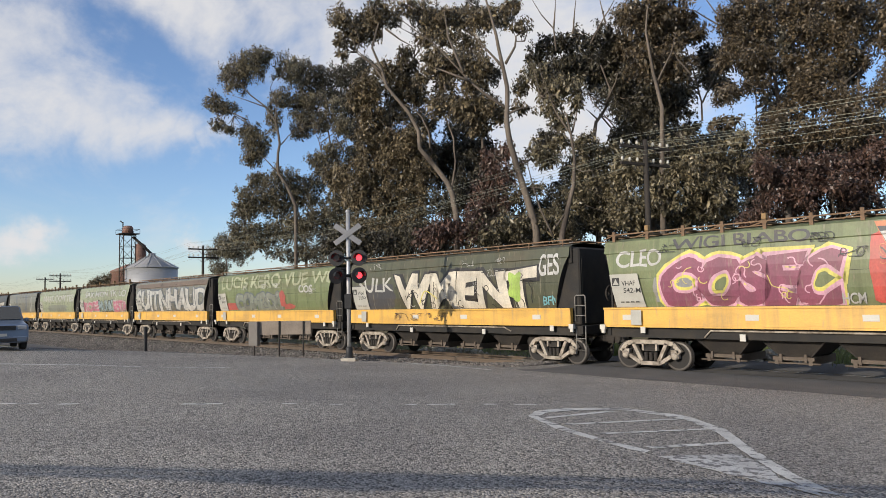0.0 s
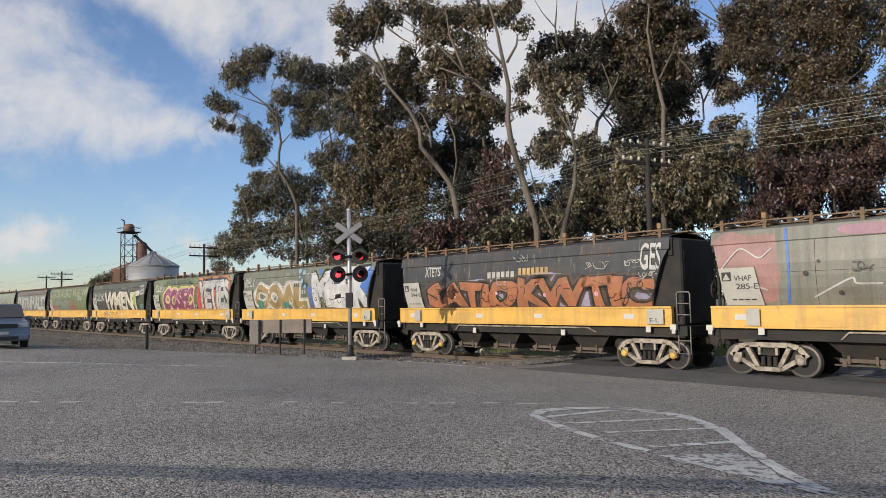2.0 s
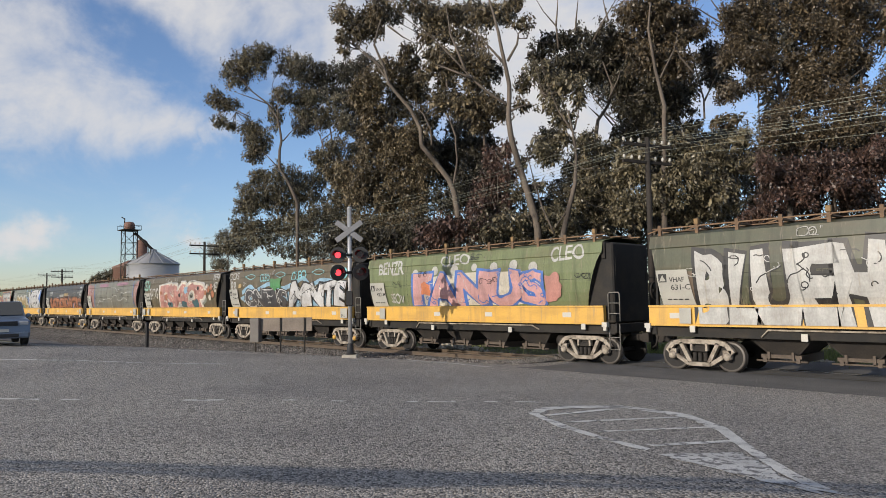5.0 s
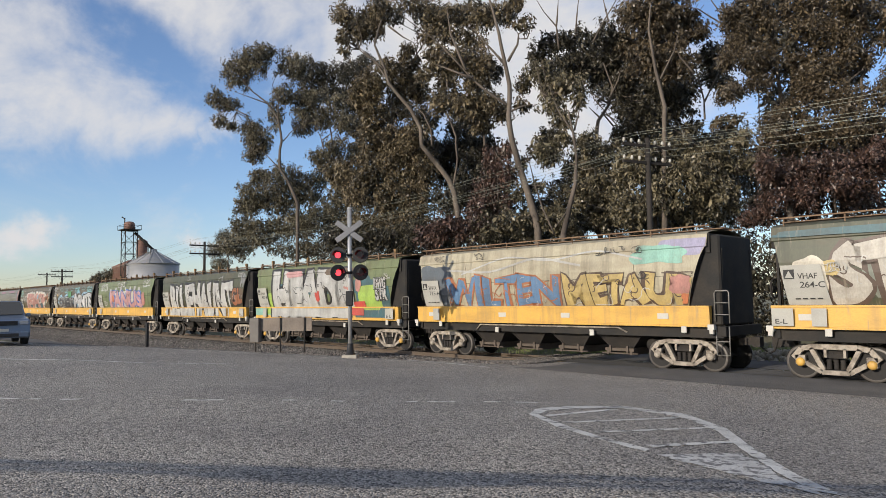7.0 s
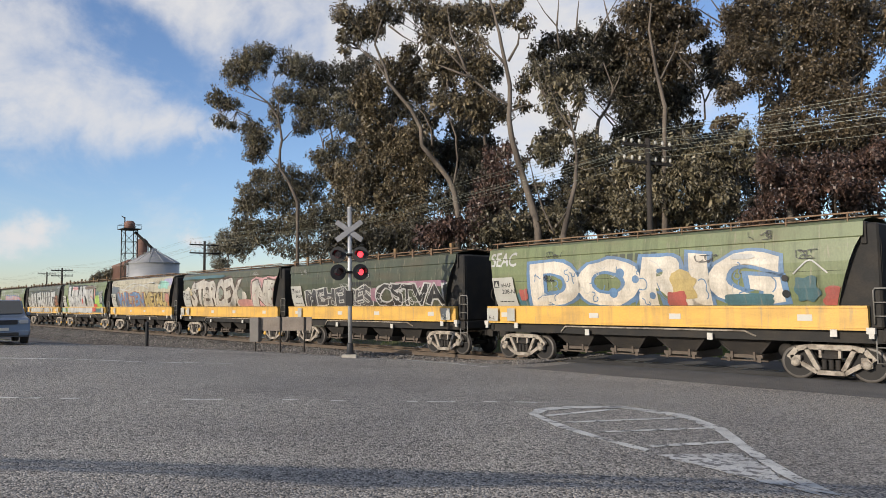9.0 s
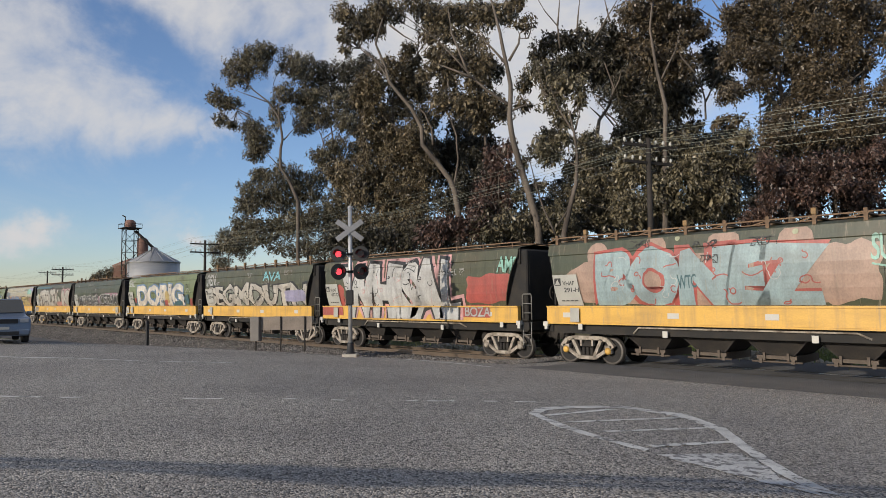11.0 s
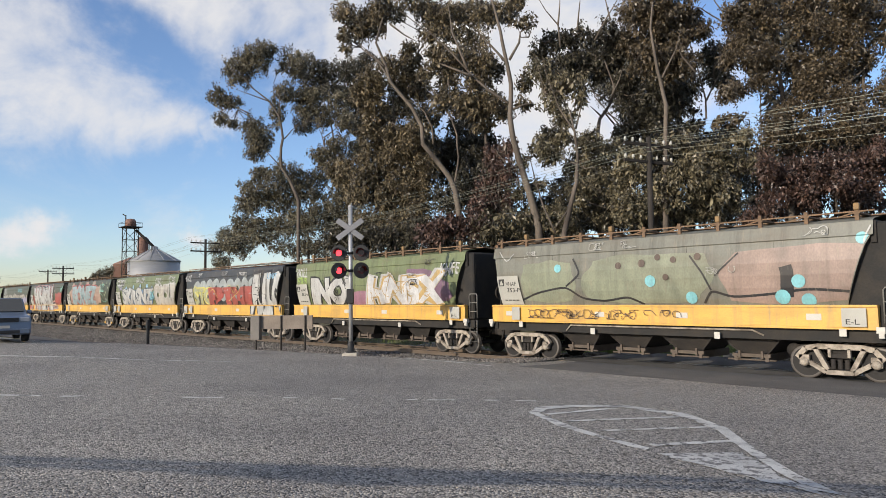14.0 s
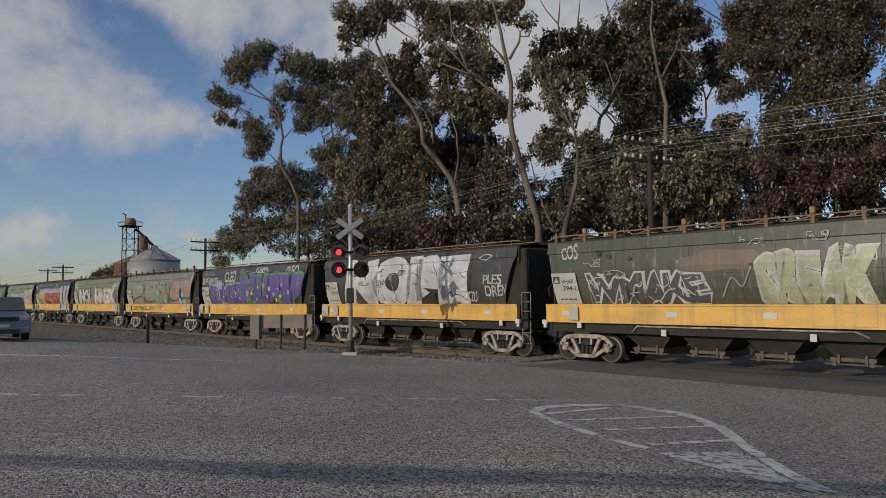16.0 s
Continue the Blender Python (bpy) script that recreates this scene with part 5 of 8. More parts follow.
def head_beam_fn(bm):
    box(bm, HALF - 0.17, HALF - 0.03, -1.2, 1.2, 3.62, 4.2)
    bevelled(bm, 0.01)


def sill_mesh(side):
    """Deep pressed channel along one side, flanged top and bottom."""
    bm = bmesh.new()
    sec = [(1.2, 1.38), (1.39, 1.38), (1.39, 1.43), (1.36, 1.44), (1.36, 1.95), (1.39, 1.96), (1.39, 2.02), (1.2, 2.02)]
    a = [bm.verts.new((-HALF, side * y, z)) for y, z in sec]
    b = [bm.verts.new((TAIL, side * y, z)) for y, z in sec]
    for k in range(len(sec)):
        j = (k + 1) % len(sec)
        bm.faces.new((a[k], a[j], b[j], b[k]))
    bm.faces.new(a[::-1])
    bm.faces.new(b)
    bmesh.ops.recalc_face_normals(bm, faces=bm.faces[:])
    me = bpy.data.meshes.new("side_sill")
    bm.to_mesh(me)
    bm.free()
    return me


def chute_mesh():
    """One discharge hopper: inward-sloping plates down to a gate."""
    bm = bmesh.new()
    top = [(-1.2, -1.1, 1.4), (1.2, -1.1, 1.4), (1.2, 1.1, 1.4), (-1.2, 1.1, 1.4)]
    bot = [(-0.35, -0.7, 0.55), (0.35, -0.7, 0.55), (0.35, 0.7, 0.55), (-0.35, 0.7, 0.55)]
    a = [bm.verts.new(p) for p in top]
    b = [bm.verts.new(p) for p in bot]
    for k in range(4):
        bm.faces.new((a[k], a[(k + 1) % 4], b[(k + 1) % 4], b[k]))
    bm.faces.new(b)
    for k in range(4):
        tube(bm, [top[k], bot[k]], 0.03, 4)
    me = bpy.data.meshes.new("discharge_hopper")
    bm.to_mesh(me)
    bm.free()
    return me


def gate_mesh():
    bm = bmesh.new()
    box(bm, -0.55, 0.55, -0.95, -0.8, 0.5, 0.6)
    box(bm, -0.5, -0.4, -0.95, 0.9, 0.38, 0.6)
    box(bm, 0.4, 0.5, -0.95, 0.9, 0.38, 0.6)
    for x in (-0.36, 0.3):
        box(bm, x, x + 0.07, -1.0, -0.93, 0.46, 0.68)
    tube(bm, [(-0.7, -0.9, 0.42), (0.7, -0.9, 0.42)], 0.03, 6)
    me = bpy.data.meshes.new("discharge_gate")
    bm.to_mesh(me)
    bm.free()
    return me


def bogie_mesh(cap_mat):
    """Cast three-piece bogie: two sideframes with their window openings, bolster, springs, axleboxes."""
    bm = bmesh.new()
    for s in (-1, 1):
        y0, y1 = sorted((s * 1.08, s * 0.94))

        def bar(pts, w):
            for p, q in zip(pts, pts[1:]):
                p, q = Vector((p[0], 0, p[1])), Vector((q[0], 0, q[1]))
                d = (q - p).normalized()
                nrm = Vector((-d.z, 0, d.x)) * w / 2
                vs = [bm.verts.new((c.x, y, c.z)) for y in (y0, y1) for c in (p + nrm, q + nrm, q - nrm, p - nrm)]
                for f in ((0, 1, 2, 3), (7, 6, 5, 4), (0, 4, 5, 1), (1, 5, 6, 2), (2, 6, 7, 3), (3, 7, 4, 0)):
                    bm.faces.new([vs[i] for i in f])
        bar([(-1.06, 0.58), (-0.84, 0.84), (-0.55, 0.9), (0.55, 0.9), (0.84, 0.84), (1.06, 0.58)], 0.14)
        bar([(-1.0, 0.46), (-0.74, 0.46), (-0.34, 0.22), (0.34, 0.22), (0.74, 0.46), (1.0, 0.46)], 0.12)
        bar([(-0.6, 0.86), (-0.3, 0.28)], 0.12)
        bar([(0.6, 0.86), (0.3, 0.28)], 0.12)
        bar([(-0.24, 0.86), (-0.24, 0.62)], 0.07)
        bar([(0.24, 0.86), (0.24, 0.62)], 0.07)
        for x in (-0.875, 0.875):
            lathe(bm, [(0.05, s * 0.9), (0.12, s * 0.92), (0.12, s * 1.1), (0.085, s * 1.15), (0.03, s * 1.155)], 12, "y", 2, (x, 0, 0.47))
            box(bm, x - 0.13, x + 0.13, y0, y1, 0.5, 0.66)
        for x in (-0.17, 0, 0.17):
            lathe(bm, [(0.06, 0.3), (0.075, 0.33), (0.06, 0.36), (0.075, 0.4), (0.06, 0.43), (0.075, 0.47), (0.06, 0.5), (0.075, 0.54), (0.06, 0.57)], 8, "z", 1, (x, s * 0.99, 0))
        box(bm, -0.22, 0.22, *sorted((s * 1.04, s * 0.9)), 0.6, 0.72, 1)
    box(bm, -0.2, 0.2, -0.93, 0.93, 0.6, 0.85, 1)
    box(bm, -0.08, 0.08, -0.9, 0.9, 0.3, 0.42, 1)
    for x in (-0.4, 0.4):
        box(bm, x - 0.05, x + 0.05, -0.85, 0.85, 0.36, 0.48, 1)
    bmesh.ops.recalc_face_normals(bm, faces=bm.faces[:])
    me = bpy.data.meshes.new("bogie")
    bm.to_mesh(me)
    bm.free()
    for m in (BOGIE, GRIME, cap_mat):
        me.materials.append(m)
    return me


def wheelset_mesh():
    bm = bmesh.new()
    for s in (-1, 1):
        lathe(bm, [(0.07, s * 0.66), (0.2, s * 0.7), (0.36, s * 0.73), (0.38, s * 0.72), (0.49, s * 0.72), (0.49, s * 0.745), (0.46, s * 0.76)], 28, "y", 0, cap=False)
        lathe(bm, [(0.46, s * 0.76), (0.455, s * 0.85), (0.44, s * 0.862), (0.385, s * 0.862)], 28, "y", 1, cap=False)
        lathe(bm, [(0.385, s * 0.861), (0.37, s * 0.83), (0.22, s * 0.8), (0.17, s * 0.85), (0.07, s * 0.86)], 28, "y", 0)
        for k in range(3):
            c, d = 0.28 * math.cos(k * 2.1), 0.28 * math.sin(k * 2.1)
            lathe(bm, [(0.035, s * 0.8), (0.03, s * 0.835)], 8, "y", 1, (c, 0, d))
    tube(bm, [(0, -0.95, 0), (0, 0.95, 0)], 0.075, 10)
    bmesh.ops.recalc_face_normals(bm, faces=bm.faces[:])
    me = bpy.data.meshes.new("wheelset")
    bm.to_mesh(me)
    bm.free()
    me.materials.append(WHEEL)
    me.materials.append(TREAD)
    return me


def simple(name, fn, material):
    bm = bmesh.new()
    fn(bm)
    me = bpy.data.meshes.new(name)
    bm.to_mesh(me)
    bm.free()
    me.materials.append(material)
    return me


def ladder_fn(bm):
    """Bent-tube grab frame and stirrup step at a corner."""
    tube(bm, [(0, 0, 1.55), (0, 0, 2.4), (0.04, 0, 2.46), (0.4, 0, 2.46), (0.44, 0, 2.4), (0.44, 0, 1.5)], 0.022, 6)
    for z in (1.75, 2.1):
        tube(bm, [(0, 0, z), (0.44, 0, z)], 0.018, 6)
    tube(bm, [(0.02, 0, 1.4), (0.02, 0, 0.55), (0.42, 0, 0.55), (0.42, 0, 1.4)], 0.022, 6)
    tube(bm, [(0.02, 0, 0.95), (0.42, 0, 0.95)], 0.018, 6)


def tall_ladder_fn(bm):
    tube(bm, [(0, 0, 1.5), (0, 0, 4.3)], 0.022, 6)
    tube(bm, [(0.3, 0, 1.5), (0.3, 0, 4.3)], 0.022, 6)
    for i in range(9):
        tube(bm, [(0, 0, 1.7 + 0.3 * i), (0.3, 0, 1.7 + 0.3 * i)], 0.014, 5)


def brake_wheel_fn(bm):
    ring = [(0, 0.27 * math.cos(k * math.pi / 9), 0.27 * math.sin(k * math.pi / 9)) for k in range(19)]
    tube(bm, ring, 0.03, 6, cap=False)
    for k in range(5):
        a = k * 2 * math.pi / 5
        tube(bm, [(0, 0, 0), (0, 0.26 * math.cos(a), 0.26 * math.sin(a))], 0.02, 5)
    lathe(bm, [(0.06, -0.05), (0.07, 0.03)], 10, "x")


def walkway_fn(bm):
    """Roof running board on its brackets."""
    for y in (-1.12, 1.12):
        tube(bm, [(-HALF + 0.1, y, 4.46), (TAIL, y, 4.46)], 0.028, 4)
    for y0 in (-0.32, -0.1, 0.12):
        box(bm, -HALF, TAIL + 0.1, y0, y0 + 0.18, 4.4, 4.43)


def rail_post_fn(bm):
    tube(bm, [(0, -1.12, 4.22), (0, -1.12, 4.45), (0, 1.12, 4.45), (0, 1.12, 4.22)], 0.022, 4)


def hatch_post_fn(bm):
    box(bm, -0.05, 0.05, -1.17, -1.08, 4.2, 4.56)
    box(bm, -0.05, 0.05, 1.08, 1.17, 4.2, 4.56)
    box(bm, -0.08, 0.08, -1.17, 1.17, 4.4, 4.44)
    tube(bm, [(-0.05, -1.1, 4.44), (-0.5, -1.0, 4.34)], 0.025, 4)


def pipe_fn(bm):
    tube(bm, [(-3.4, -1.24, 1.1), (-3.2, -1.26, 1.3), (3.2, -1.26, 1.3), (3.5, -1.2, 1.15)], 0.03, 6)
    tube(bm, [(-2.9, -1.16, 1.22), (2.9, -1.16, 1.22)], 0.022, 6)


def coupler_fn(bm):
    box(bm, -0.2, 0.35, -0.11, 0.11, 0.8, 1.02)
    box(bm, 0.22, 0.45, -0.17, 0.1, 0.76, 1.06)
    tube(bm, [(0.1, 0.5, 1.1), (0.25, 0.45, 0.7), (0.45, 0.3, 0.6)], 0.03, 6)


def corner_fn(bm):
    """White cast bracket at a sill's corner."""
    box(bm, -0.1, 0.1, -1.43, -1.3, 1.3, 1.46)
    box(bm, -0.05, 0.07, -1.42, -1.34, 1.18, 1.32)


def plate_fn(w, h, y=-1.368):
    def fn(bm):
        box(bm, -w / 2, w / 2, y - 0.006, y + 0.004, -h / 2, h / 2)
    return fn


def tag_plate_fn(bm):
    box(bm, -0.085, 0.085, -1.37, -1.34, -0.1, 0.1)


def tank_fn(bm):
    lathe(bm, [(0.05, -0.85), (0.2, -0.8), (0.22, 0), (0.2, 0.8), (0.05, 0.85)], 14, "y")


def underframe_fn(bm):
    box(bm, -HALF + 0.1, HALF - 0.1, -0.28, 0.28, 1.0, 1.36)
    for x in (-5.38, 5.38):
        box(bm, x - 0.25, x + 0.25, -1.2, 1.2, 1.05, 1.38)
    for x in (-3.6, 3.6):
        box(bm, x - 0.06, x + 0.06, -1.2, 1.2, 1.1, 1.38)
    for y in (-1.2, 1.15):
        box(bm, -HALF + 0.1, HALF - 0.1, y, y + 0.05, 1.05, 1.4)


M_BODY, M_SILL, M_CHUTE, M_GATE = body_mesh(), {k: sill_mesh(k) for k in (-1, 1)}, chute_mesh(), gate_mesh()
M_END = [end_sheet_mesh(-1), end_sheet_mesh(1)]
M_RIB = {k: simple("end_rib", end_rib_fn(k), BLACK) for k in (-1, 1)}
M_EPOST = simple("end_post", end_post_fn, BLACK)
M_BULK = simple("end_bulkhead", bulkhead_fn, BLACK)
M_HEADSTOCK = simple("headstock", headstock_fn, BLACK)
M_HEADBEAM = simple("head_beam", head_beam_fn, BLACK)
M_BOGIE, M_BOGIE_YELLOW, M_WHEELS = bogie_mesh(BOGIE), bogie_mesh(YELLOW), wheelset_mesh()
M_LADDER = simple("grab_frame", ladder_fn, HANDRAIL)
M_TALL = simple("roof_ladder", tall_ladder_fn, RUST_RAIL)
M_HANDWHEEL = simple("brake_wheel", brake_wheel_fn, GRIME)
M_WALK = simple("roof_walkway", walkway_fn, RUST_RAIL)
M_RPOST = simple("walkway_post", rail_post_fn, RUST_RAIL)
M_HPOST = simple("hatch_bracket", hatch_post_fn, RUST_RAIL)
M_PIPE = simple("brake_pipe", pipe_fn, BOGIE)
M_COUPLER = simple("coupler", coupler_fn, GRIME)
M_CORNER = simple("corner_bracket", corner_fn, WHITE)
M_REFL = simple("reflector_plate", plate_fn(0.38, 0.17), WHITE)
M_TAG = simple("tag_plate", tag_plate_fn, WHITE)
M_TANK = simple("air_reservoir", tank_fn, GRIME)
M_UNDER = simple("underframe", underframe_fn, BLACK)
for m in M_END:
    m.materials.append(BLACK)
for m in M_SILL.values():
    m.materials.append(YELLOW)
M_CHUTE.materials.append(GRIME)
M_GATE.materials.append(mat("gate_dusty_steel", (0.11, 0.085, 0.065), 0.8, 0.1, 0.4, 3, 0.2, 20))
WHEELSETS = []


def streaks(m, col, amount):
    """Vertical runs of rust and dust, chalky fading along the eaves, on a painted side."""
    nt = m.node_tree
    n, l = nt.nodes, nt.links
    b = n["Principled BSDF"]
    tc = [k for k in n if k.type == "TEX_COORD"][0]
    src = b.inputs["Base Color"].links[0].from_socket
    for scale, stretch, lo, hi, amt in ((1.0, (3.2, 1, 0.22), 0.5, 0.72, amount), (1.0, (9, 1, 1.3), 0.58, 0.7, amount * 0.8), (1.0, (0.5, 1, 1.6), 0.45, 0.75, amount * 0.6)):
        mp = n.new("ShaderNodeMapping")
        mp.inputs["Scale"].default_value = stretch
        l.new(tc.outputs["Object"], mp.inputs[0])
        nz = n.new("ShaderNodeTexNoise")
        nz.inputs["Scale"].default_value, nz.inputs["Detail"].default_value = scale, 8
        nz.inputs["Roughness"].default_value = 0.62
        l.new(mp.outputs[0], nz.inputs["Vector"])
        mr = n.new("ShaderNodeMapRange")
        mr.inputs["From Min"].default_value, mr.inputs["From Max"].default_value, mr.inputs["To Max"].default_value = lo, hi, amt
        l.new(nz.outputs["Fac"], mr.inputs[0])
        mx = n.new("ShaderNodeMixRGB")
        mx.inputs[2].default_value = (*col, 1)
        l.new(mr.outputs[0], mx.inputs[0])
        l.new(src, mx.inputs[1])
        src = mx.outputs[0]
        col = (0.26, 0.22, 0.16) if amt == amount else (0.11, 0.075, 0.045)
    l.new(src, b.inputs["Base Color"])


def paint(name, col, top=None):
    """Faded, streaked wagon paint with rust and grain dust."""
    made = "paint_" + name in MATS
    m = mat("paint_" + name, col, 0.42, 0, 0.22, 0.9, 0.12, 25, tint=top or tuple(c * 0.6 + 0.02 for c in col), spec=0.5, stretch=(0.8, 1, 0.45))
    if not made:
        streaks(m, tuple(c * 0.4 for c in col), 0.75)
    return m


streaks(YELLOW, (0.3, 0.2, 0.09), 0.6)


def on_side(ob_mesh, lift):
    """Wrap a flat mesh drawn in x (along) and y (height) on to the near side of the body."""
    bm = bmesh.new()
    bm.from_mesh(ob_mesh)
    for z in [1.44, 1.953, 1.957] + [p[0] for p in PROFILE] + [1.993, 2.35, 2.68, 3.03, 3.38]:
        bmesh.ops.bisect_plane(bm, geom=bm.verts[:] + bm.edges[:] + bm.faces[:], plane_co=(0, z, 0), plane_no=(0, 1, 0))
    for v in bm.verts:
        x, z = v.co.x, v.co.y
        y = side_y(z) if z > 1.99 else 1.366 if z < 1.955 else 1.396
        if z > 1.99:
            x = min(end_x(z, 1) - 0.02, max(0.02 - end_x(z, -1), x))
        else:
            x = min(TAIL - 0.02, max(0.02 - HALF, x))
        v.co = (x, -y - lift, z)
    bm.to_mesh(ob_mesh)
    bm.free()
    return ob_mesh


def text_mesh(text, x0, x1, z0, z1, fat=0.0, lean=0.0, wob=0.0, seed=0, grow=0.0):
    """Letters as a flat mesh that fills a rectangle; wob pushes them about like hand-drawn ones."""
    cu = bpy.data.curves.new("letters", "FONT")
    cu.body, cu.offset, cu.shear, cu.resolution_u = text, fat, lean, 5
    cu.space_character = 0.95
    ob = bpy.data.objects.new("letters", cu)
    me = bpy.data.meshes.new_from_object(ob)
    bpy.data.objects.remove(ob)
    bpy.data.curves.remove(cu)
    co = np.empty(len(me.vertices) * 3)
    me.vertices.foreach_get("co", co)
    co = co.reshape(-1, 3)
    lo, hi = co.min(0) + (fat, fat, 0), co.max(0) - (fat, fat, 0)
    s = np.array([(x1 - x0) / (hi[0] - lo[0]), (z1 - z0) / (hi[1] - lo[1])])
    xy = (co[:, :2] - lo[:2]) * s + (x0, z0)
    if wob:
        for i, (x, z) in enumerate(xy):
            k = (x * 1.3 + seed * 7.1, z * 1.1, seed)
            xy[i] += (wob * 1.3 * noise.noise(k), wob * noise.noise((k[0], k[1] + 9, k[2])))
            top = (z - z0) / (z1 - z0)
            xy[i][1] += wob * 0.9 * (top - 0.4) * noise.noise((x * 2.3 + seed, 3.1, 0))
            xy[i][0] += wob * 0.6 * (top - 0.5) * noise.noise((x * 1.7 - seed, 7.7, 0))
            q = (x * 6 + seed, z * 6, 1.5)
            xy[i] += (wob * 0.22 * noise.noise(q), wob * 0.22 * noise.noise((q[0], q[1], 8.5)))
    xy[:, 1] = np.clip(xy[:, 1], 1.45 if z0 < 2.0 else 2.035, 4.18)
    co[:, :2], co[:, 2] = xy, 0
    me.vertices.foreach_set("co", co.ravel())
    me.materials.clear()
    return me


def poly_mesh(pts):
    """A flat outline, filled."""
    bm = bmesh.new()
    f = bm.faces.new([bm.verts.new((x, z, 0)) for x, z in pts])
    bmesh.ops.triangulate(bm, faces=[f])
    me = bpy.data.meshes.new("shape")
    bm.to_mesh(me)
    bm.free()
    return me


def blob_mesh(cx, cz, rx, rz, seed=0, rough=0.3, n=40):
    pts = []
    for k in range(n):
        a = 2 * math.pi * k / n
        r = 1 + rough * noise.noise((math.cos(a) * 1.7 + seed * 3.3, math.sin(a) * 1.7, seed))
        r = r / max(abs(math.cos(a)), abs(math.sin(a))) ** 0.6
        pts.append((cx + rx * r * math.cos(a), min(4.18, max(2.03, cz + rz * r * math.sin(a)))))
    return poly_mesh(pts)


SPRAY = {}


def spray(col, gloss=0.42, metal=0.0):
    key = tuple(round(c, 3) for c in col) + (metal,)
    if key not in SPRAY:
        grey = sum(col) / 3
        c = tuple(0.8 * v + 0.17 * grey for v in col)
        SPRAY[key] = mat("spray_paint_%d" % len(SPRAY), c, gloss, metal, 0.3, 1.6, 0.03, 22, tint=tuple(v * 0.5 + 0.02 for v in c), stretch=(1.0, 1, 0.6))
        streaks(SPRAY[key], tuple(v * 0.45 + 0.02 for v in c), 0.55)
    return SPRAY[key]


CHROME = spray((0.66, 0.66, 0.66), 0.32, 0.35)


def seam_mesh():
    """Raised weld along the side sheets and the upright joints between them."""
    bm = bmesh.new()
    ex = end_x(2.95, 1)
    quads = [((-ex, 2.945), (ex, 2.945), (ex, 2.955), (-ex, 2.955))]
    for x in (-3.9, -1.3, 1.3, 3.9):
        quads.append(((x, 2.04), (x + 0.012, 2.04), (x + 0.012, 3.8), (x, 3.8)))
    for q in quads:
        bm.faces.new([bm.verts.new((x, z, 0)) for x, z in q])
    me = bpy.data.meshes.new("weld_seam")
    bm.to_mesh(me)
    bm.free()
    on_side(me, 0.0025)
    me.materials.append(GRIME)
    return me


M_SEAM = seam_mesh()


def cap_fn(bm):
    box(bm, -0.07, 0.07, -1.2, -1.06, 4.5, 4.68)
    bevelled(bm, 0.015)


M_CAP = simple("hatch_cap", cap_fn, HATCH_CAP)
# ---- the train ----
COLORS = {"green": (0.15, 0.18, 0.085), "dark": (0.04, 0.043, 0.046), "olive": (0.07, 0.075, 0.045), "grey": (0.17, 0.17, 0.14), "greygreen": (0.15, 0.16, 0.12),
          "brown": (0.11, 0.09, 0.055), "darkgreen": (0.055, 0.065, 0.04), "cream": (0.4, 0.36, 0.26), "celadon": (0.26, 0.29, 0.19)}
WAGONS = []


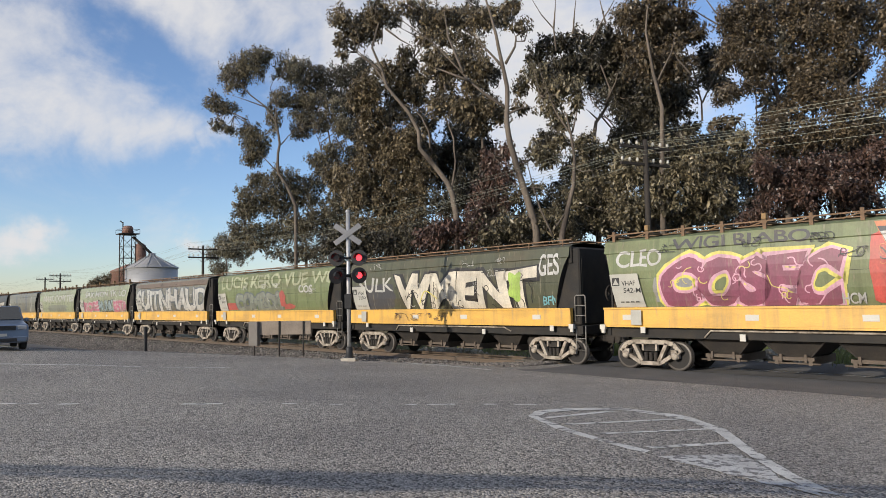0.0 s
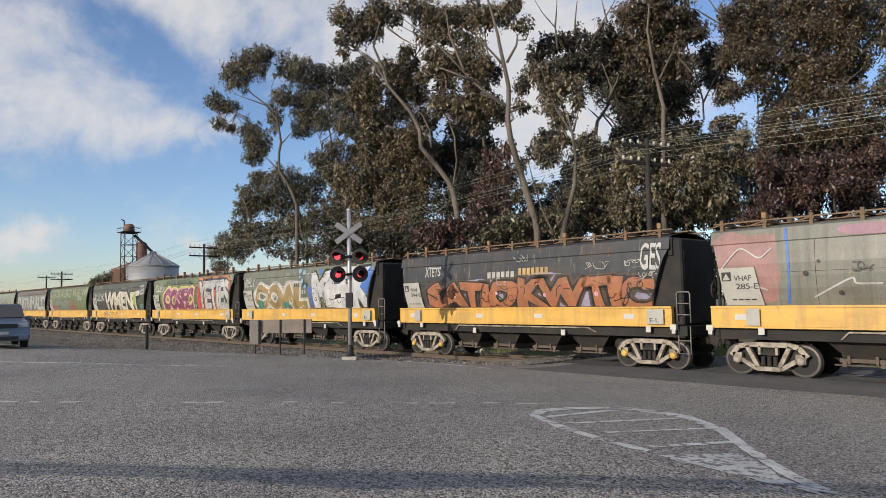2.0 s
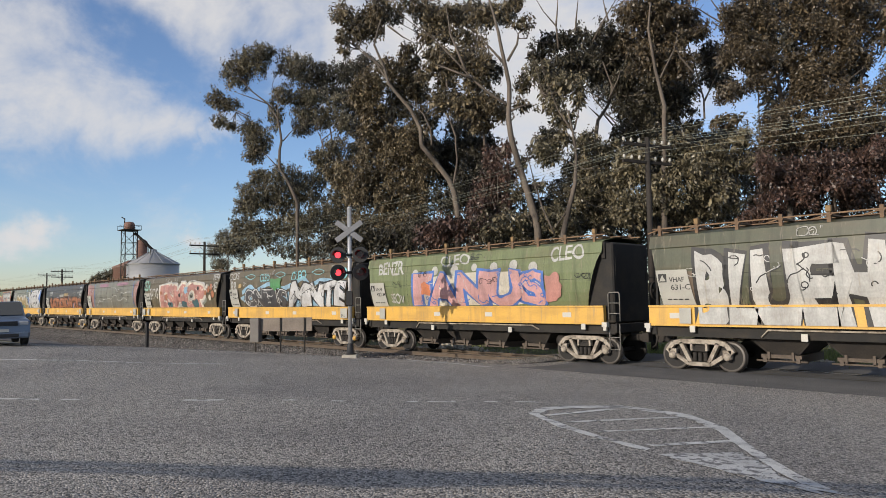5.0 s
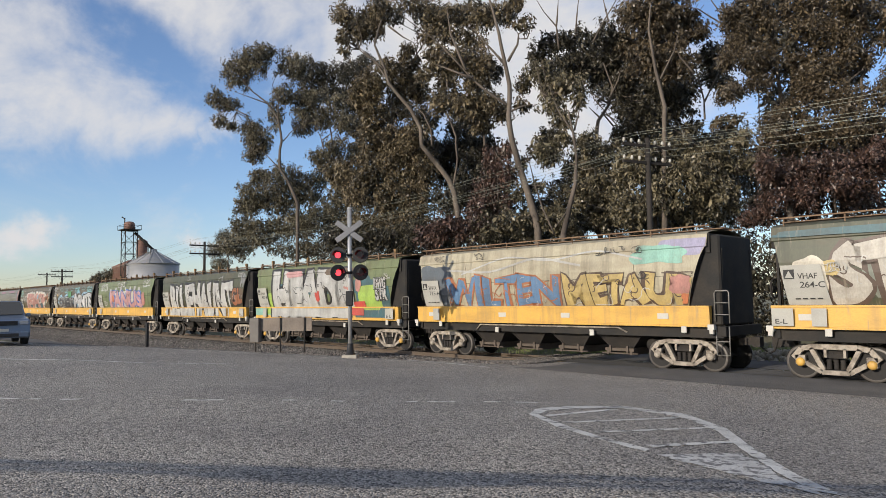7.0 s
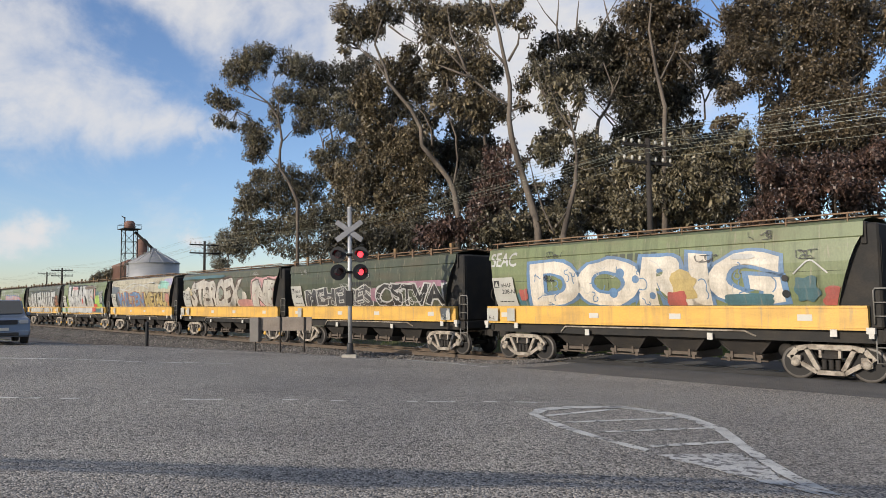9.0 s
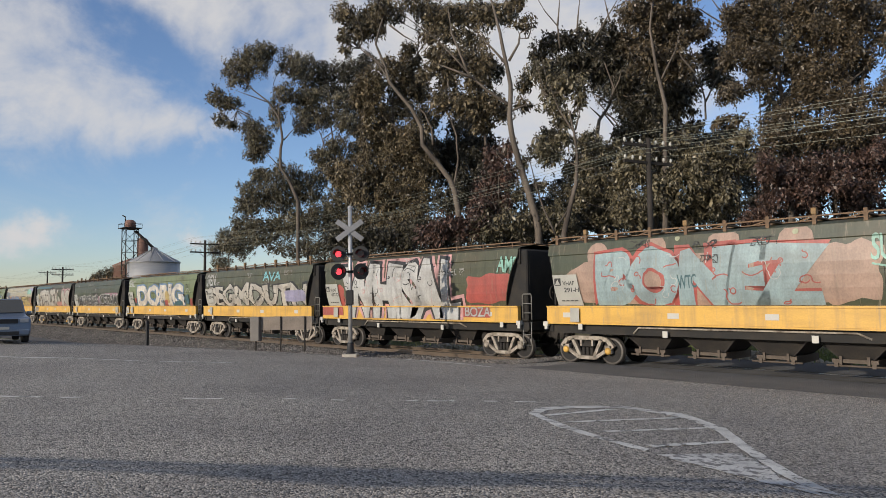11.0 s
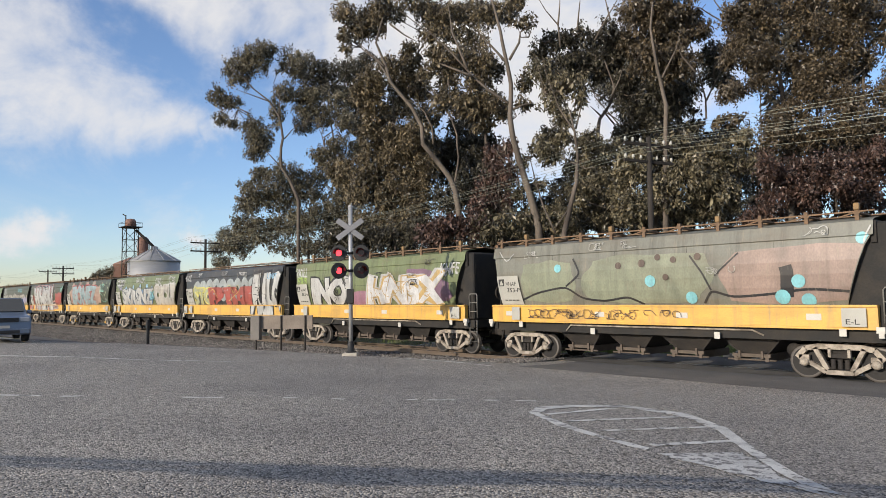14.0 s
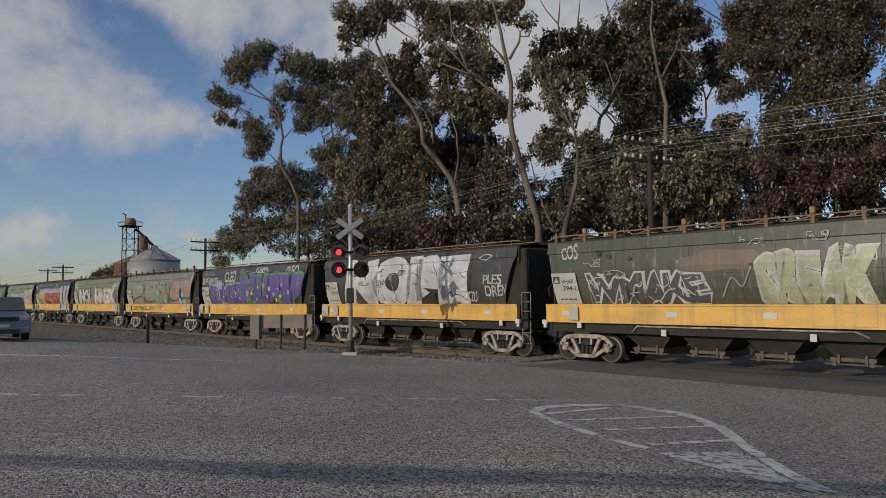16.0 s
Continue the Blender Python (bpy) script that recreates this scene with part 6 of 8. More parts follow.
def wagon(k, col, roof="hatch", label="grain hopper wagon covered in graffiti, with a yellow sill"):
    w = empty("hopper_wagon", label, "wagon", "hopper wagons of the train")
    me = M_BODY.copy()
    part("body", me, paint(col, COLORS[col]), w)
    for s, m in ((-1, M_END[0]), (1, M_END[1])):
        part("end_sheet", m, BLACK, w)
        turn = 0 if s > 0 else 180
        part("side_sill", M_SILL[s], YELLOW, w)
        for y in (-0.75, 0, 0.75):
            place(part("end_rib", M_RIB[s], BLACK, w), 0, y, 0, rz=turn)
        for y in (-0.95, 0.95):
            place(part("end_post", M_EPOST, BLACK, w), -0.1 if s > 0 else 0, y, 0, rz=turn)
        place(part("headstock", M_HEADSTOCK, BLACK, w), 0, 0, 0, rz=turn)
        place(part("head_beam", M_HEADBEAM, BLACK, w), TAIL - HALF + 0.05 if s > 0 else 0, 0, 0, rz=turn)
    part("underframe", M_UNDER, BLACK, w)
    part("end_bulkhead", M_BULK, BLACK, w)
    part("weld_seam", M_SEAM, BLACK, w)
    part("roof_walkway", M_WALK, RUST_RAIL, w)
    part("brake_pipe", M_PIPE, BOGIE, w)
    for i in range(4):
        x = -3.0 + 2.0 * i
        place(part("discharge_hopper", M_CHUTE, GRIME, w), x, 0, 0)
        place(part("discharge_gate", M_GATE, BOGIE, w), x, 0, 0)
    n = 11 if roof == "hatch" else 9
    for i in range(n):
        place(part("hatch_bracket" if roof == "hatch" else "walkway_post", M_HPOST if roof == "hatch" else M_RPOST, RUST_RAIL, w), -6.5 + 12.5 * i / (n - 1), 0, 0)
        if roof == "hatch" and i % 3 == 1:
            place(part("hatch_cap", M_CAP, HATCH_CAP, w), -6.5 + 12.5 * i / (n - 1), 0, 0)
    for s in (-1, 1):
        place(part("coupler", M_COUPLER, GRIME, w), s * 6.93, 0, 0, rz=0 if s > 0 else 180)
        place(part("corner_bracket", M_CORNER, WHITE, w), TAIL + 0.06 if s > 0 else -6.9, 0, 0)
        bg = place(part("bogie", M_BOGIE_YELLOW if k in (2, 8, 10, 15, 20) or (k in (5, 7) and s > 0) else M_BOGIE, BOGIE, w), s * 5.38, 0, 0)
        for x in (-0.875, 0.875):
            WHEELSETS.append(place(part("wheelset", M_WHEELS, WHEEL, bg), x, 0, 0.46))
    place(part("grab_frame", M_LADDER, GALV, w), TAIL + 0.1, -1.2, 0)
    place(part("roof_ladder", M_TALL, RUST_RAIL, w), -6.98, -0.5, 0, rz=90)
    place(part("brake_wheel", M_HANDWHEEL, GRIME, w), -6.98, -0.75, 2.5)
    place(part("air_reservoir", M_TANK, GRIME, w), 4.15, 0, 0.75)
    for x in (-5.95, -1.9, 1.1, 4.9):
        place(part("reflector_plate", M_REFL, WHITE, w), x, 0, 1.7)
    for x in (-2.2, 2.2):
        place(part("tag_plate", M_TAG, WHITE, w), x, 0, 1.12)
    for x in (-5.4, 5.6):
        place(part("tag_plate", M_TAG, WHITE, w), x, -0.02, 1.3)
    WAGONS.append((k, w))
    return w


INKS = {
    "white": (0.46, 0.455, 0.43), "pale": (0.44, 0.43, 0.39), "cream": (0.6, 0.54, 0.42), "bone": (0.62, 0.55, 0.44), "stone": (0.45, 0.41, 0.34),
    "ink": (0.02, 0.02, 0.022), "darkgrey": (0.06, 0.06, 0.065), "grey": (0.25, 0.25, 0.25), "slate": (0.1, 0.12, 0.14), "silver": (0.55, 0.55, 0.55),
    "magenta": (0.24, 0.05, 0.1), "pink": (0.62, 0.3, 0.4), "rose": (0.55, 0.27, 0.26), "pinkred": (0.5, 0.12, 0.2), "red": (0.55, 0.05, 0.03),
    "orange": (0.68, 0.18, 0.04), "brick": (0.42, 0.07, 0.05), "dustyred": (0.34, 0.16, 0.14), "salmon": (0.48, 0.2, 0.16), "dustypink": (0.31, 0.21, 0.165),
    "yellow": (0.66, 0.58, 0.06), "mustard": (0.5, 0.36, 0.1), "gold": (0.32, 0.22, 0.07), "ochre": (0.5, 0.33, 0.1), "tan": (0.38, 0.24, 0.17),
    "rust": (0.4, 0.13, 0.04), "umber": (0.1, 0.06, 0.04), "brown": (0.15, 0.1, 0.06), "lime": (0.33, 0.5, 0.06), "leafgreen": (0.06, 0.28, 0.08),
    "mint": (0.22, 0.48, 0.38), "teal": (0.04, 0.22, 0.18), "tealdark": (0.045, 0.13, 0.15), "aqua": (0.16, 0.5, 0.55), "greyteal": (0.26, 0.36, 0.37),
    "sky": (0.22, 0.42, 0.58), "blue": (0.03, 0.14, 0.5), "steelblue": (0.09, 0.2, 0.36), "lilac": (0.3, 0.28, 0.42), "mauve": (0.32, 0.14, 0.2),
    "plum": (0.2, 0.1, 0.16), "purple": (0.1, 0.06, 0.27), "greygreen": (0.2, 0.22, 0.17), "olivegreen": (0.2, 0.24, 0.09), "paleolive": (0.36, 0.38, 0.22),
    "celadon": (0.23, 0.25, 0.16), "mist": (0.32, 0.36, 0.35), "darkgreen": (0.05, 0.07, 0.04),
}
LAYER = {}


def lift(w, step=0.003):
    LAYER[w.name] = LAYER.get(w.name, 0.004) + step
    return LAYER[w.name]


def ink(name):
    return CHROME if name == "chrome" else spray(INKS[name])


def painted(w, me, material):
    """Link painted work on the side, each letter or spot as a part of its own."""
    n = len(me.vertices)
    root = list(range(n))

    def find(a):
        while root[a] != a:
            root[a] = root[root[a]]
            a = root[a]
        return a
    for e in me.edges:
        a, b = find(e.vertices[0]), find(e.vertices[1])
        root[a] = b
    heaps = collections.defaultdict(list)
    for p in me.polygons:
        heaps[find(p.vertices[0])].append(list(p.vertices))
    if len(heaps) == 1:
        part("graffiti", me, material, w)
        return
    for faces in heaps.values():
        used = sorted({v for f in faces for v in f})
        at = {v: i for i, v in enumerate(used)}
        piece = bpy.data.meshes.new("graffiti_letter")
        piece.from_pydata([me.vertices[v].co[:] for v in used], [], [[at[v] for v in f] for f in faces])
        part("graffiti_letter", piece, material, w)
    bpy.data.meshes.remove(me)


def letters(w, text, x0, x1, z0, z1, fill, edge=None, halo=None, fat=0.015, lean=0.0, wob=0.0):
    """Painted lettering with an outline and a halo behind it."""
    seed = len(text) + abs(x0)
    for col, extra in ((halo, 0.1), (edge, 0.05), (fill, 0.0)):
        if col:
            me = text_mesh(text, x0, x1, z0, z1, fat + extra, lean, wob, seed)
            painted(w, on_side(me, lift(w)), ink(col))
    if edge:
        n = max(6, int((x1 - x0) * 3))
        scribble(w, x0, x1, max(z0, 2.05), z1, edge, n, 0.035)
        scribble(w, x0, x1, max(z0, 2.05), z1, halo or "white", n // 2, 0.022)


def scribble(w, x0, x1, z0, z1, col, n, width, floor=2.03):
    """Loose thin strokes of the can, inside and over a piece."""
    rng = random.Random(int(abs(x0) * 100) + n)
    bm = bmesh.new()
    for _ in range(n):
        x, z, a = rng.uniform(x0, x1), rng.uniform(z0, z1), rng.uniform(0, 6.28)
        turn, step, prev = rng.uniform(-0.55, 0.55), rng.uniform(0.025, 0.05), None
        for i in range(rng.randint(9, 24)):
            d = Vector((math.cos(a), math.sin(a)))
            q = [bm.verts.new((x - d.y * width / 2, min(4.15, max(floor, z + d.x * width / 2)), 0)), bm.verts.new((x + d.y * width / 2, min(4.15, max(floor, z - d.x * width / 2)), 0))]
            if prev:
                bm.faces.new((prev[0], prev[1], q[1], q[0]))
            prev = q
            x, z, a = min(x1, max(x0, x + d.x * step)), min(z1, max(z0, z + d.y * step)), a + turn + rng.uniform(-0.25, 0.25)
            if rng.random() < 0.1:
                turn = -turn
    me = bpy.data.meshes.new("scribble")
    bm.to_mesh(me)
    bm.free()
    part("graffiti_tag", on_side(me, lift(w)), ink(col), w)


def tags_about(w, seed, col):
    """Small scrawled tags scattered over the free paint and the sill."""
    rng = random.Random(seed)
    for _ in range(5):
        x, z = rng.uniform(-6, 5.6), rng.choice((2.9, 3.3, 3.75, 3.9))
        scribble(w, x, x + rng.uniform(0.5, 1.0), z, z + 0.24, col, 6, 0.02)


def patch(w, cx, cz, rx, rz, fill, rough=0.4):
    me = blob_mesh(cx, cz, rx, rz, cx * 3.1 + cz, rough) if cz - rz > 1.9 else poly_mesh([(cx - rx, cz - rz), (cx, cz - rz), (cx + rx, cz - rz), (cx + rx, cz), (cx + rx * 0.9, cz + rz), (cx, cz + rz), (cx - rx, cz + rz * 0.9)])
    painted(w, on_side(me, lift(w)), ink(fill))


def stroke(w, fill, width, pts):
    """A sprayed line with round joints."""
    fine = []
    for (ax, az), (bx, bz) in zip(pts, pts[1:]):
        for i in range(6):
            fine.append((ax + (bx - ax) * i / 6, az + (bz - az) * i / 6))
    fine.append(pts[-1])
    for _ in range(3):
        fine = [fine[0]] + [((a[0] + 2 * b[0] + c[0]) / 4, (a[1] + 2 * b[1] + c[1]) / 4) for a, b, c in zip(fine, fine[1:], fine[2:])] + [fine[-1]]
    bm = bmesh.new()
    prev = None
    for i, (x, z) in enumerate(fine):
        a, b = fine[max(i - 1, 0)], fine[min(i + 1, len(fine) - 1)]
        d = Vector((b[0] - a[0], b[1] - a[1])).normalized() * width / 2
        q = [bm.verts.new((x - d.y, min(4.18, max(2.03, z + d.x)), 0)), bm.verts.new((x + d.y, min(4.18, max(2.03, z - d.x)), 0))]
        if prev:
            bm.faces.new((prev[0], prev[1], q[1], q[0]))
        prev = q
    me = bpy.data.meshes.new("stroke")
    bm.to_mesh(me)
    bm.free()
    painted(w, on_side(me, lift(w)), ink(fill))


def dots(w, fill, r, pts):
    bm = bmesh.new()
    for j, (x, z) in enumerate(pts):
        s = r * (0.7 + 0.6 * random.random())
        bm.faces.new([bm.verts.new((x + s * math.cos(a * 0.449), min(4.18, max(2.03, z + s * math.sin(a * 0.449))), 0)) for a in range(14)])
    me = bpy.data.meshes.new("spots")
    bm.to_mesh(me)
    bm.free()
    painted(w, on_side(me, lift(w)), ink(fill))


def bars(w, x0, x1, z, h, n, fill):
    """Writing too worn to read: short plain bars."""
    bm = bmesh.new()
    for i in range(n):
        a = x0 + (x1 - x0) * i / n
        b = a + (x1 - x0) / n * 0.72
        bm.faces.new([bm.verts.new(p) for p in ((a, z - h / 2, 0), (b, z - h / 2, 0), (b, z + h / 2, 0), (a, z + h / 2, 0))])
    me = bpy.data.meshes.new("bars")
    bm.to_mesh(me)
    bm.free()
    part("worn_lettering", on_side(me, lift(w)), ink(fill), w)


def number_panel(w, cls, num, el):
    """White fleet-number panel at the leading corner, with the sill's white band and end markings."""
    pts = [(-end_x(2.03) + 0.02, 2.03), (-5.3, 2.03), (-5.5, 3.12), (-end_x(3.12) + 0.03, 3.12)]
    part("number_panel", on_side(poly_mesh(pts), lift(w)), PANEL, w, "white panel with the fleet number")
    for t, q in ((cls, (-6.1, -5.6, 2.74, 2.89)), (num, (-6.05, -5.42, 2.5, 2.66))):
        part("fleet_number", on_side(text_mesh(t, *q, 0.008), lift(w)), INK, w)
    me = poly_mesh([(-6.46, 2.74), (-6.18, 2.74), (-6.18, 3.0), (-6.46, 3.0)])
    part("panel_mark", on_side(me, lift(w)), INK, w)
    me = poly_mesh([(-6.43, 2.77), (-6.21, 2.77), (-6.32, 2.97)])
    part("panel_mark", on_side(me, lift(w)), PANEL, w)
    bars(w, -6.2, -5.45, 2.2, 0.035, 4, "ink")
    part("sill_band", on_side(poly_mesh([(-5.78, 1.46), (-5.4, 1.46), (-5.4, 1.94), (-5.78, 1.94)]), lift(w)), PANEL, w)
    if el:
        x = 5.6 if el == "r" else -6.82
        part("sill_band", on_side(poly_mesh([(x, 1.46), (x + 0.58, 1.46), (x + 0.58, 1.94), (x, 1.94)]), lift(w)), PANEL, w)
        part("end_mark", on_side(text_mesh("E-L", x + 0.1, x + 0.42, 1.52, 1.65, 0.006), lift(w)), INK, w)


w = wagon(-8, 'green', 'rail', 'green grain hopper wagon with white lettering')
letters(w, 'VANTO', -4.14, 4.77, 2.14, 3.32, 'white', edge='ink', fat=0.05, wob=0.2)
tags_about(w, 42, 'pale')
number_panel(w, 'VHAF', '378-W', '')
w = wagon(-7, 'dark', 'hatch', 'dark grey grain hopper wagon with pale lettering')
letters(w, 'FOREST', -5.01, 4.77, 2.14, 3.32, 'stone', edge='ink', fat=0.05, wob=0.2)
tags_about(w, 43, 'pale')
number_panel(w, 'VHAF', '402-J', '')
w = wagon(-6, 'grey', 'rail', 'grey grain hopper wagon with dark wavy bands')
stroke(w, 'slate', 0.5, [(-3.3, 2.03), (-2.33, 2.89), (-3.3, 4.07)])
stroke(w, 'slate', 0.6, [(1.14, 2.03), (2.18, 2.89), (1.41, 4.07)])
stroke(w, 'pale', 0.3, [(3.64, 2.03), (4.33, 2.89), (3.87, 3.96)])
tags_about(w, 44, 'ink')
number_panel(w, 'VHAF', '366-F', '')
w = wagon(-5, 'celadon', 'hatch', 'pale grey-green grain hopper wagon with faded white tags')
letters(w, 'MARK OOM TES', -5.01, 5.84, 3.1, 3.75, 'pale', wob=0.2)
patch(w, 0.17, 2.46, 3.47, 0.32, 'greygreen', 0.16)
tags_about(w, 45, 'pale')
number_panel(w, 'VHAF', '447-S', '')
w = wagon(-4, 'celadon', 'hatch', 'pale green hopper wagon with pink and teal lettering and white tags')
letters(w, 'ROSE', -5.36, -1.26, 2.07, 2.89, 'pinkred', edge='pale', fat=0.04, wob=0.2)
letters(w, 'MUNK', -1.11, 2.68, 2.07, 2.93, 'greyteal', edge='ink', fat=0.04, wob=0.2)
letters(w, 'EBTA', 2.8, 6.05, 2.07, 2.89, 'pinkred', edge='pale', fat=0.04, wob=0.2)
letters(w, 'SAX MON TK LO', -5.01, 5.84, 3.32, 3.86, 'white', wob=0.12)
tags_about(w, 46, 'pale')
number_panel(w, 'VHAF', '533-B', '')
w = wagon(-3, 'grey', 'rail', 'grey grain hopper wagon with tall white lettering')
letters(w, 'SUITNHAUD', -6.28, 6.15, 2.16, 3.58, 'pale', edge='slate', fat=0.04, wob=0.25)
patch(w, 0.0, 3.94, 6.85, 0.19, 'brown', 0.16)
tags_about(w, 47, 'ink')
number_panel(w, 'VHAF', '611-A', '')
w = wagon(-2, 'green', 'rail', 'light green hopper wagon with grey bubble letters and an orange streak')
patch(w, -4.85, 2.29, 0.88, 0.22, 'brick', 0.16)
letters(w, 'COMBOS', -4.14, 1.14, 2.07, 2.93, 'greygreen', edge='slate', fat=0.08, wob=0.15)
patch(w, 1.41, 2.67, 0.3, 0.4, 'brick')
patch(w, 2.05, 2.24, 0.5, 0.15, 'brick')
letters(w, 'COS', 3.16, 4.44, 2.98, 3.36, 'white', fat=0.03, wob=0.05)
letters(w, 'LUCIS KERO VUE WE', -6.09, 6.45, 3.36, 4.07, 'paleolive', wob=0.15)
tags_about(w, 48, 'pale')
number_panel(w, 'VHAF', '508-T', '')
w = wagon(-1, 'olive', 'rail', 'dark green grain hopper wagon with large cream and gold graffiti')
patch(w, -5.07, 2.62, 1.77, 0.59, 'darkgrey', 0.16)
letters(w, 'SULK', -6.09, -3.46, 2.85, 3.49, 'pale', wob=0.1)
letters(w, 'WMENT', -3.3, 4.77, 2.07, 3.45, 'cream', edge='ink', fat=0.05, wob=0.22)
stroke(w, 'yellow', 0.05, [(-1.71, 2.24), (-1.26, 2.89), (-0.52, 2.46)])
patch(w, 3.87, 2.89, 0.3, 0.5, 'lime')
letters(w, 'GES', 5.1, 5.95, 3.21, 3.96, 'white', wob=0.08)
letters(w, 'BFNE', 5.21, 6.15, 2.12, 2.46, 'aqua', wob=0.06)
scribble(w, -3.3, 0.46, 1.55, 1.85, 'umber', 28, 0.02, 1.5)
tags_about(w, 49, 'pale')
number_panel(w, 'VHAF', '319-Y', '')
w = wagon(0, 'green', 'hatch', 'green grain hopper wagon with magenta lettering and white lettering on red')
letters(w, 'CLEO', -6.28, -4.65, 3.36, 3.88, 'white', wob=0.08)
letters(w, 'WIGI BIABO', -4.31, -0.24, 3.79, 4.12, 'darkgrey', wob=0.08)
patch(w, -4.32, 2.57, 0.69, 0.43, 'grey', 0.16)
letters(w, 'COSEC', -4.57, 0.53, 2.07, 3.36, 'magenta', edge='pink', halo='yellow', fat=0.06, wob=0.2, lean=0.15)
patch(w, 1.66, 3.0, 0.52, 0.97, 'red', 0.16)
patch(w, 5.91, 2.83, 0.49, 0.81, 'red', 0.16)
letters(w, 'YETIES', 1.41, 5.84, 2.12, 3.84, 'white', edge='darkgrey', halo='orange', fat=0.05, wob=0.15)
letters(w, 'HCM', 0.46, 1.01, 2.07, 2.35, 'white')
letters(w, 'YETISR', 5.95, 6.8, 3.88, 4.18, 'white', wob=0.05)
tags_about(w, 50, 'ink')
number_panel(w, 'VHAF', '542-M', 'r')
w = wagon(1, 'greygreen', 'hatch', 'grey-green hopper wagon with gold lettering and a blue and white piece')
letters(w, 'COAL', -5.18, 0.19, 2.07, 3.28, 'gold', edge='cream', halo='white', fat=0.06, wob=0.22)
patch(w, -4.65, 2.29, 0.35, 0.25, 'teal')
patch(w, -1.71, 2.24, 0.3, 0.2, 'teal')
letters(w, 'REPLY', -6.47, -5.18, 3.36, 3.86, 'white', wob=0.08)
bars(w, -0.81, 0.6, 3.32, 0.2, 7, 'darkgrey')
bars(w, -0.24, 0.46, 2.93, 0.18, 3, 'pale')
patch(w, 3.55, 3.08, 2.95, 1.05, 'blue', 0.16)
dots(w, 'sky', 0.11, [(-0.24, 3.75), (0.05, 3.53), (0.19, 3.96), (-0.09, 3.32), (0.33, 3.21), (-0.24, 4.07)])
letters(w, 'MEEK', 1.14, 6.15, 2.16, 3.84, 'silver', edge='ink', halo='olivegreen', fat=0.06, wob=0.22, lean=-0.1)
tags_about(w, 51, 'pale')
number_panel(w, 'VHHF', '871-A', 'r')
w = wagon(2, 'dark', 'hatch', 'dark grey hopper wagon with orange bubble lettering on a lilac cloud')
patch(w, 0.93, 2.46, 4.91, 0.43, 'lilac', 0.16)
patch(w, 1.14, 3.0, 1.2, 0.25, 'lilac')
patch(w, -1.71, 2.93, 0.9, 0.2, 'lilac')
letters(w, 'XTETS', -5.18, -4.14, 3.36, 3.75, 'white', wob=0.06)
bars(w, -1.41, 0.05, 3.28, 0.24, 6, 'pale')
bars(w, 0.19, 1.67, 3.36, 0.26, 7, 'ochre')
letters(w, 'SATIOKWTIC', -4.83, 5.84, 2.07, 2.93, 'rust', edge='ink', halo='umber', fat=0.07, wob=0.2)
dots(w, 'pink', 0.07, [(-3.3, 2.46), (-0.96, 2.57), (1.41, 2.46), (3.64, 2.46)])
letters(w, 'GES', 5.42, 6.15, 3.21, 4.07, 'white', wob=0.08)
tags_about(w, 52, 'pale')
number_panel(w, 'VHAF', '594-B', 'r')
w = wagon(3, 'grey', 'hatch', 'weathered grey grain hopper wagon with pink ends and white line graffiti')
patch(w, -5.84, 3.1, 1.01, 1.03, 'dustyred', 0.16)
patch(w, 6.08, 3.1, 0.67, 1.03, 'dustyred', 0.16)
patch(w, -2.13, 3.99, 1.17, 0.15, 'mauve', 0.16)
patch(w, 2.5, 4.01, 1.37, 0.13, 'mauve', 0.16)
stroke(w, 'blue', 0.07, [(-4.65, 4.18), (-4.57, 3.1), (-4.65, 2.07)])
stroke(w, 'blue', 0.07, [(5.26, 4.18), (5.21, 3.1), (5.32, 2.07)])
stroke(w, 'white', 0.05, [(-3.97, 2.24), (-2.97, 2.78), (-2.97, 2.57), (-2.33, 2.57)])
stroke(w, 'white', 0.05, [(-2.18, 2.76), (0.05, 2.85), (0.05, 2.07)])
stroke(w, 'white', 0.05, [(0.05, 2.8), (0.74, 3.1), (1.41, 3.06), (1.54, 2.67), (2.43, 2.63), (3.16, 2.89), (3.87, 2.67)])
stroke(w, 'white', 0.05, [(-0.24, 3.75), (1.14, 3.71), (1.54, 3.32), (1.93, 3.64)])
stroke(w, 'white', 0.05, [(2.43, 3.32), (3.16, 3.21), (3.87, 3.32), (4.99, 3.28)])
stroke(w, 'ink', 0.05, [(2.43, 2.14), (2.43, 3.1), (3.16, 3.32)])
stroke(w, 'white', 0.04, [(-6.47, 3.1), (-5.91, 3.75), (-5.36, 3.32), (-5.01, 3.64)])
stroke(w, 'white', 0.04, [(5.63, 2.89), (6.05, 3.53), (6.45, 3.86)])
stroke(w, 'white', 0.04, [(-6.28, 2.46), (-5.73, 2.67), (-5.18, 2.46)])
dots(w, 'ink', 0.06, [(-4.14, 2.89), (-3.3, 2.35), (-1.71, 2.67), (0.46, 3.1), (2.43, 3.53), (4.22, 2.89), (-3.8, 3.21), (3.64, 2.46)])
tags_about(w, 53, 'ink')
number_panel(w, 'VHAF', '285-E', 'r')
w = wagon(4, 'brown', 'rail', 'brown-green grain hopper wagon with salmon and teal block lettering')
letters(w, 'EATVS', -5.54, -3.97, 2.67, 3.43, 'pale', wob=0.1)
patch(w, 0.4, 2.67, 3.7, 0.65, 'greygreen', 0.16)
letters(w, 'ESMCP', -3.3, 4.1, 2.07, 3.49, 'salmon', edge='cream', halo='white', fat=0.07, wob=0.25)
patch(w, -1.71, 2.24, 0.4, 0.2, 'tealdark')
patch(w, 0.74, 2.24, 0.4, 0.2, 'tealdark')
patch(w, 2.68, 2.29, 0.45, 0.25, 'tealdark')
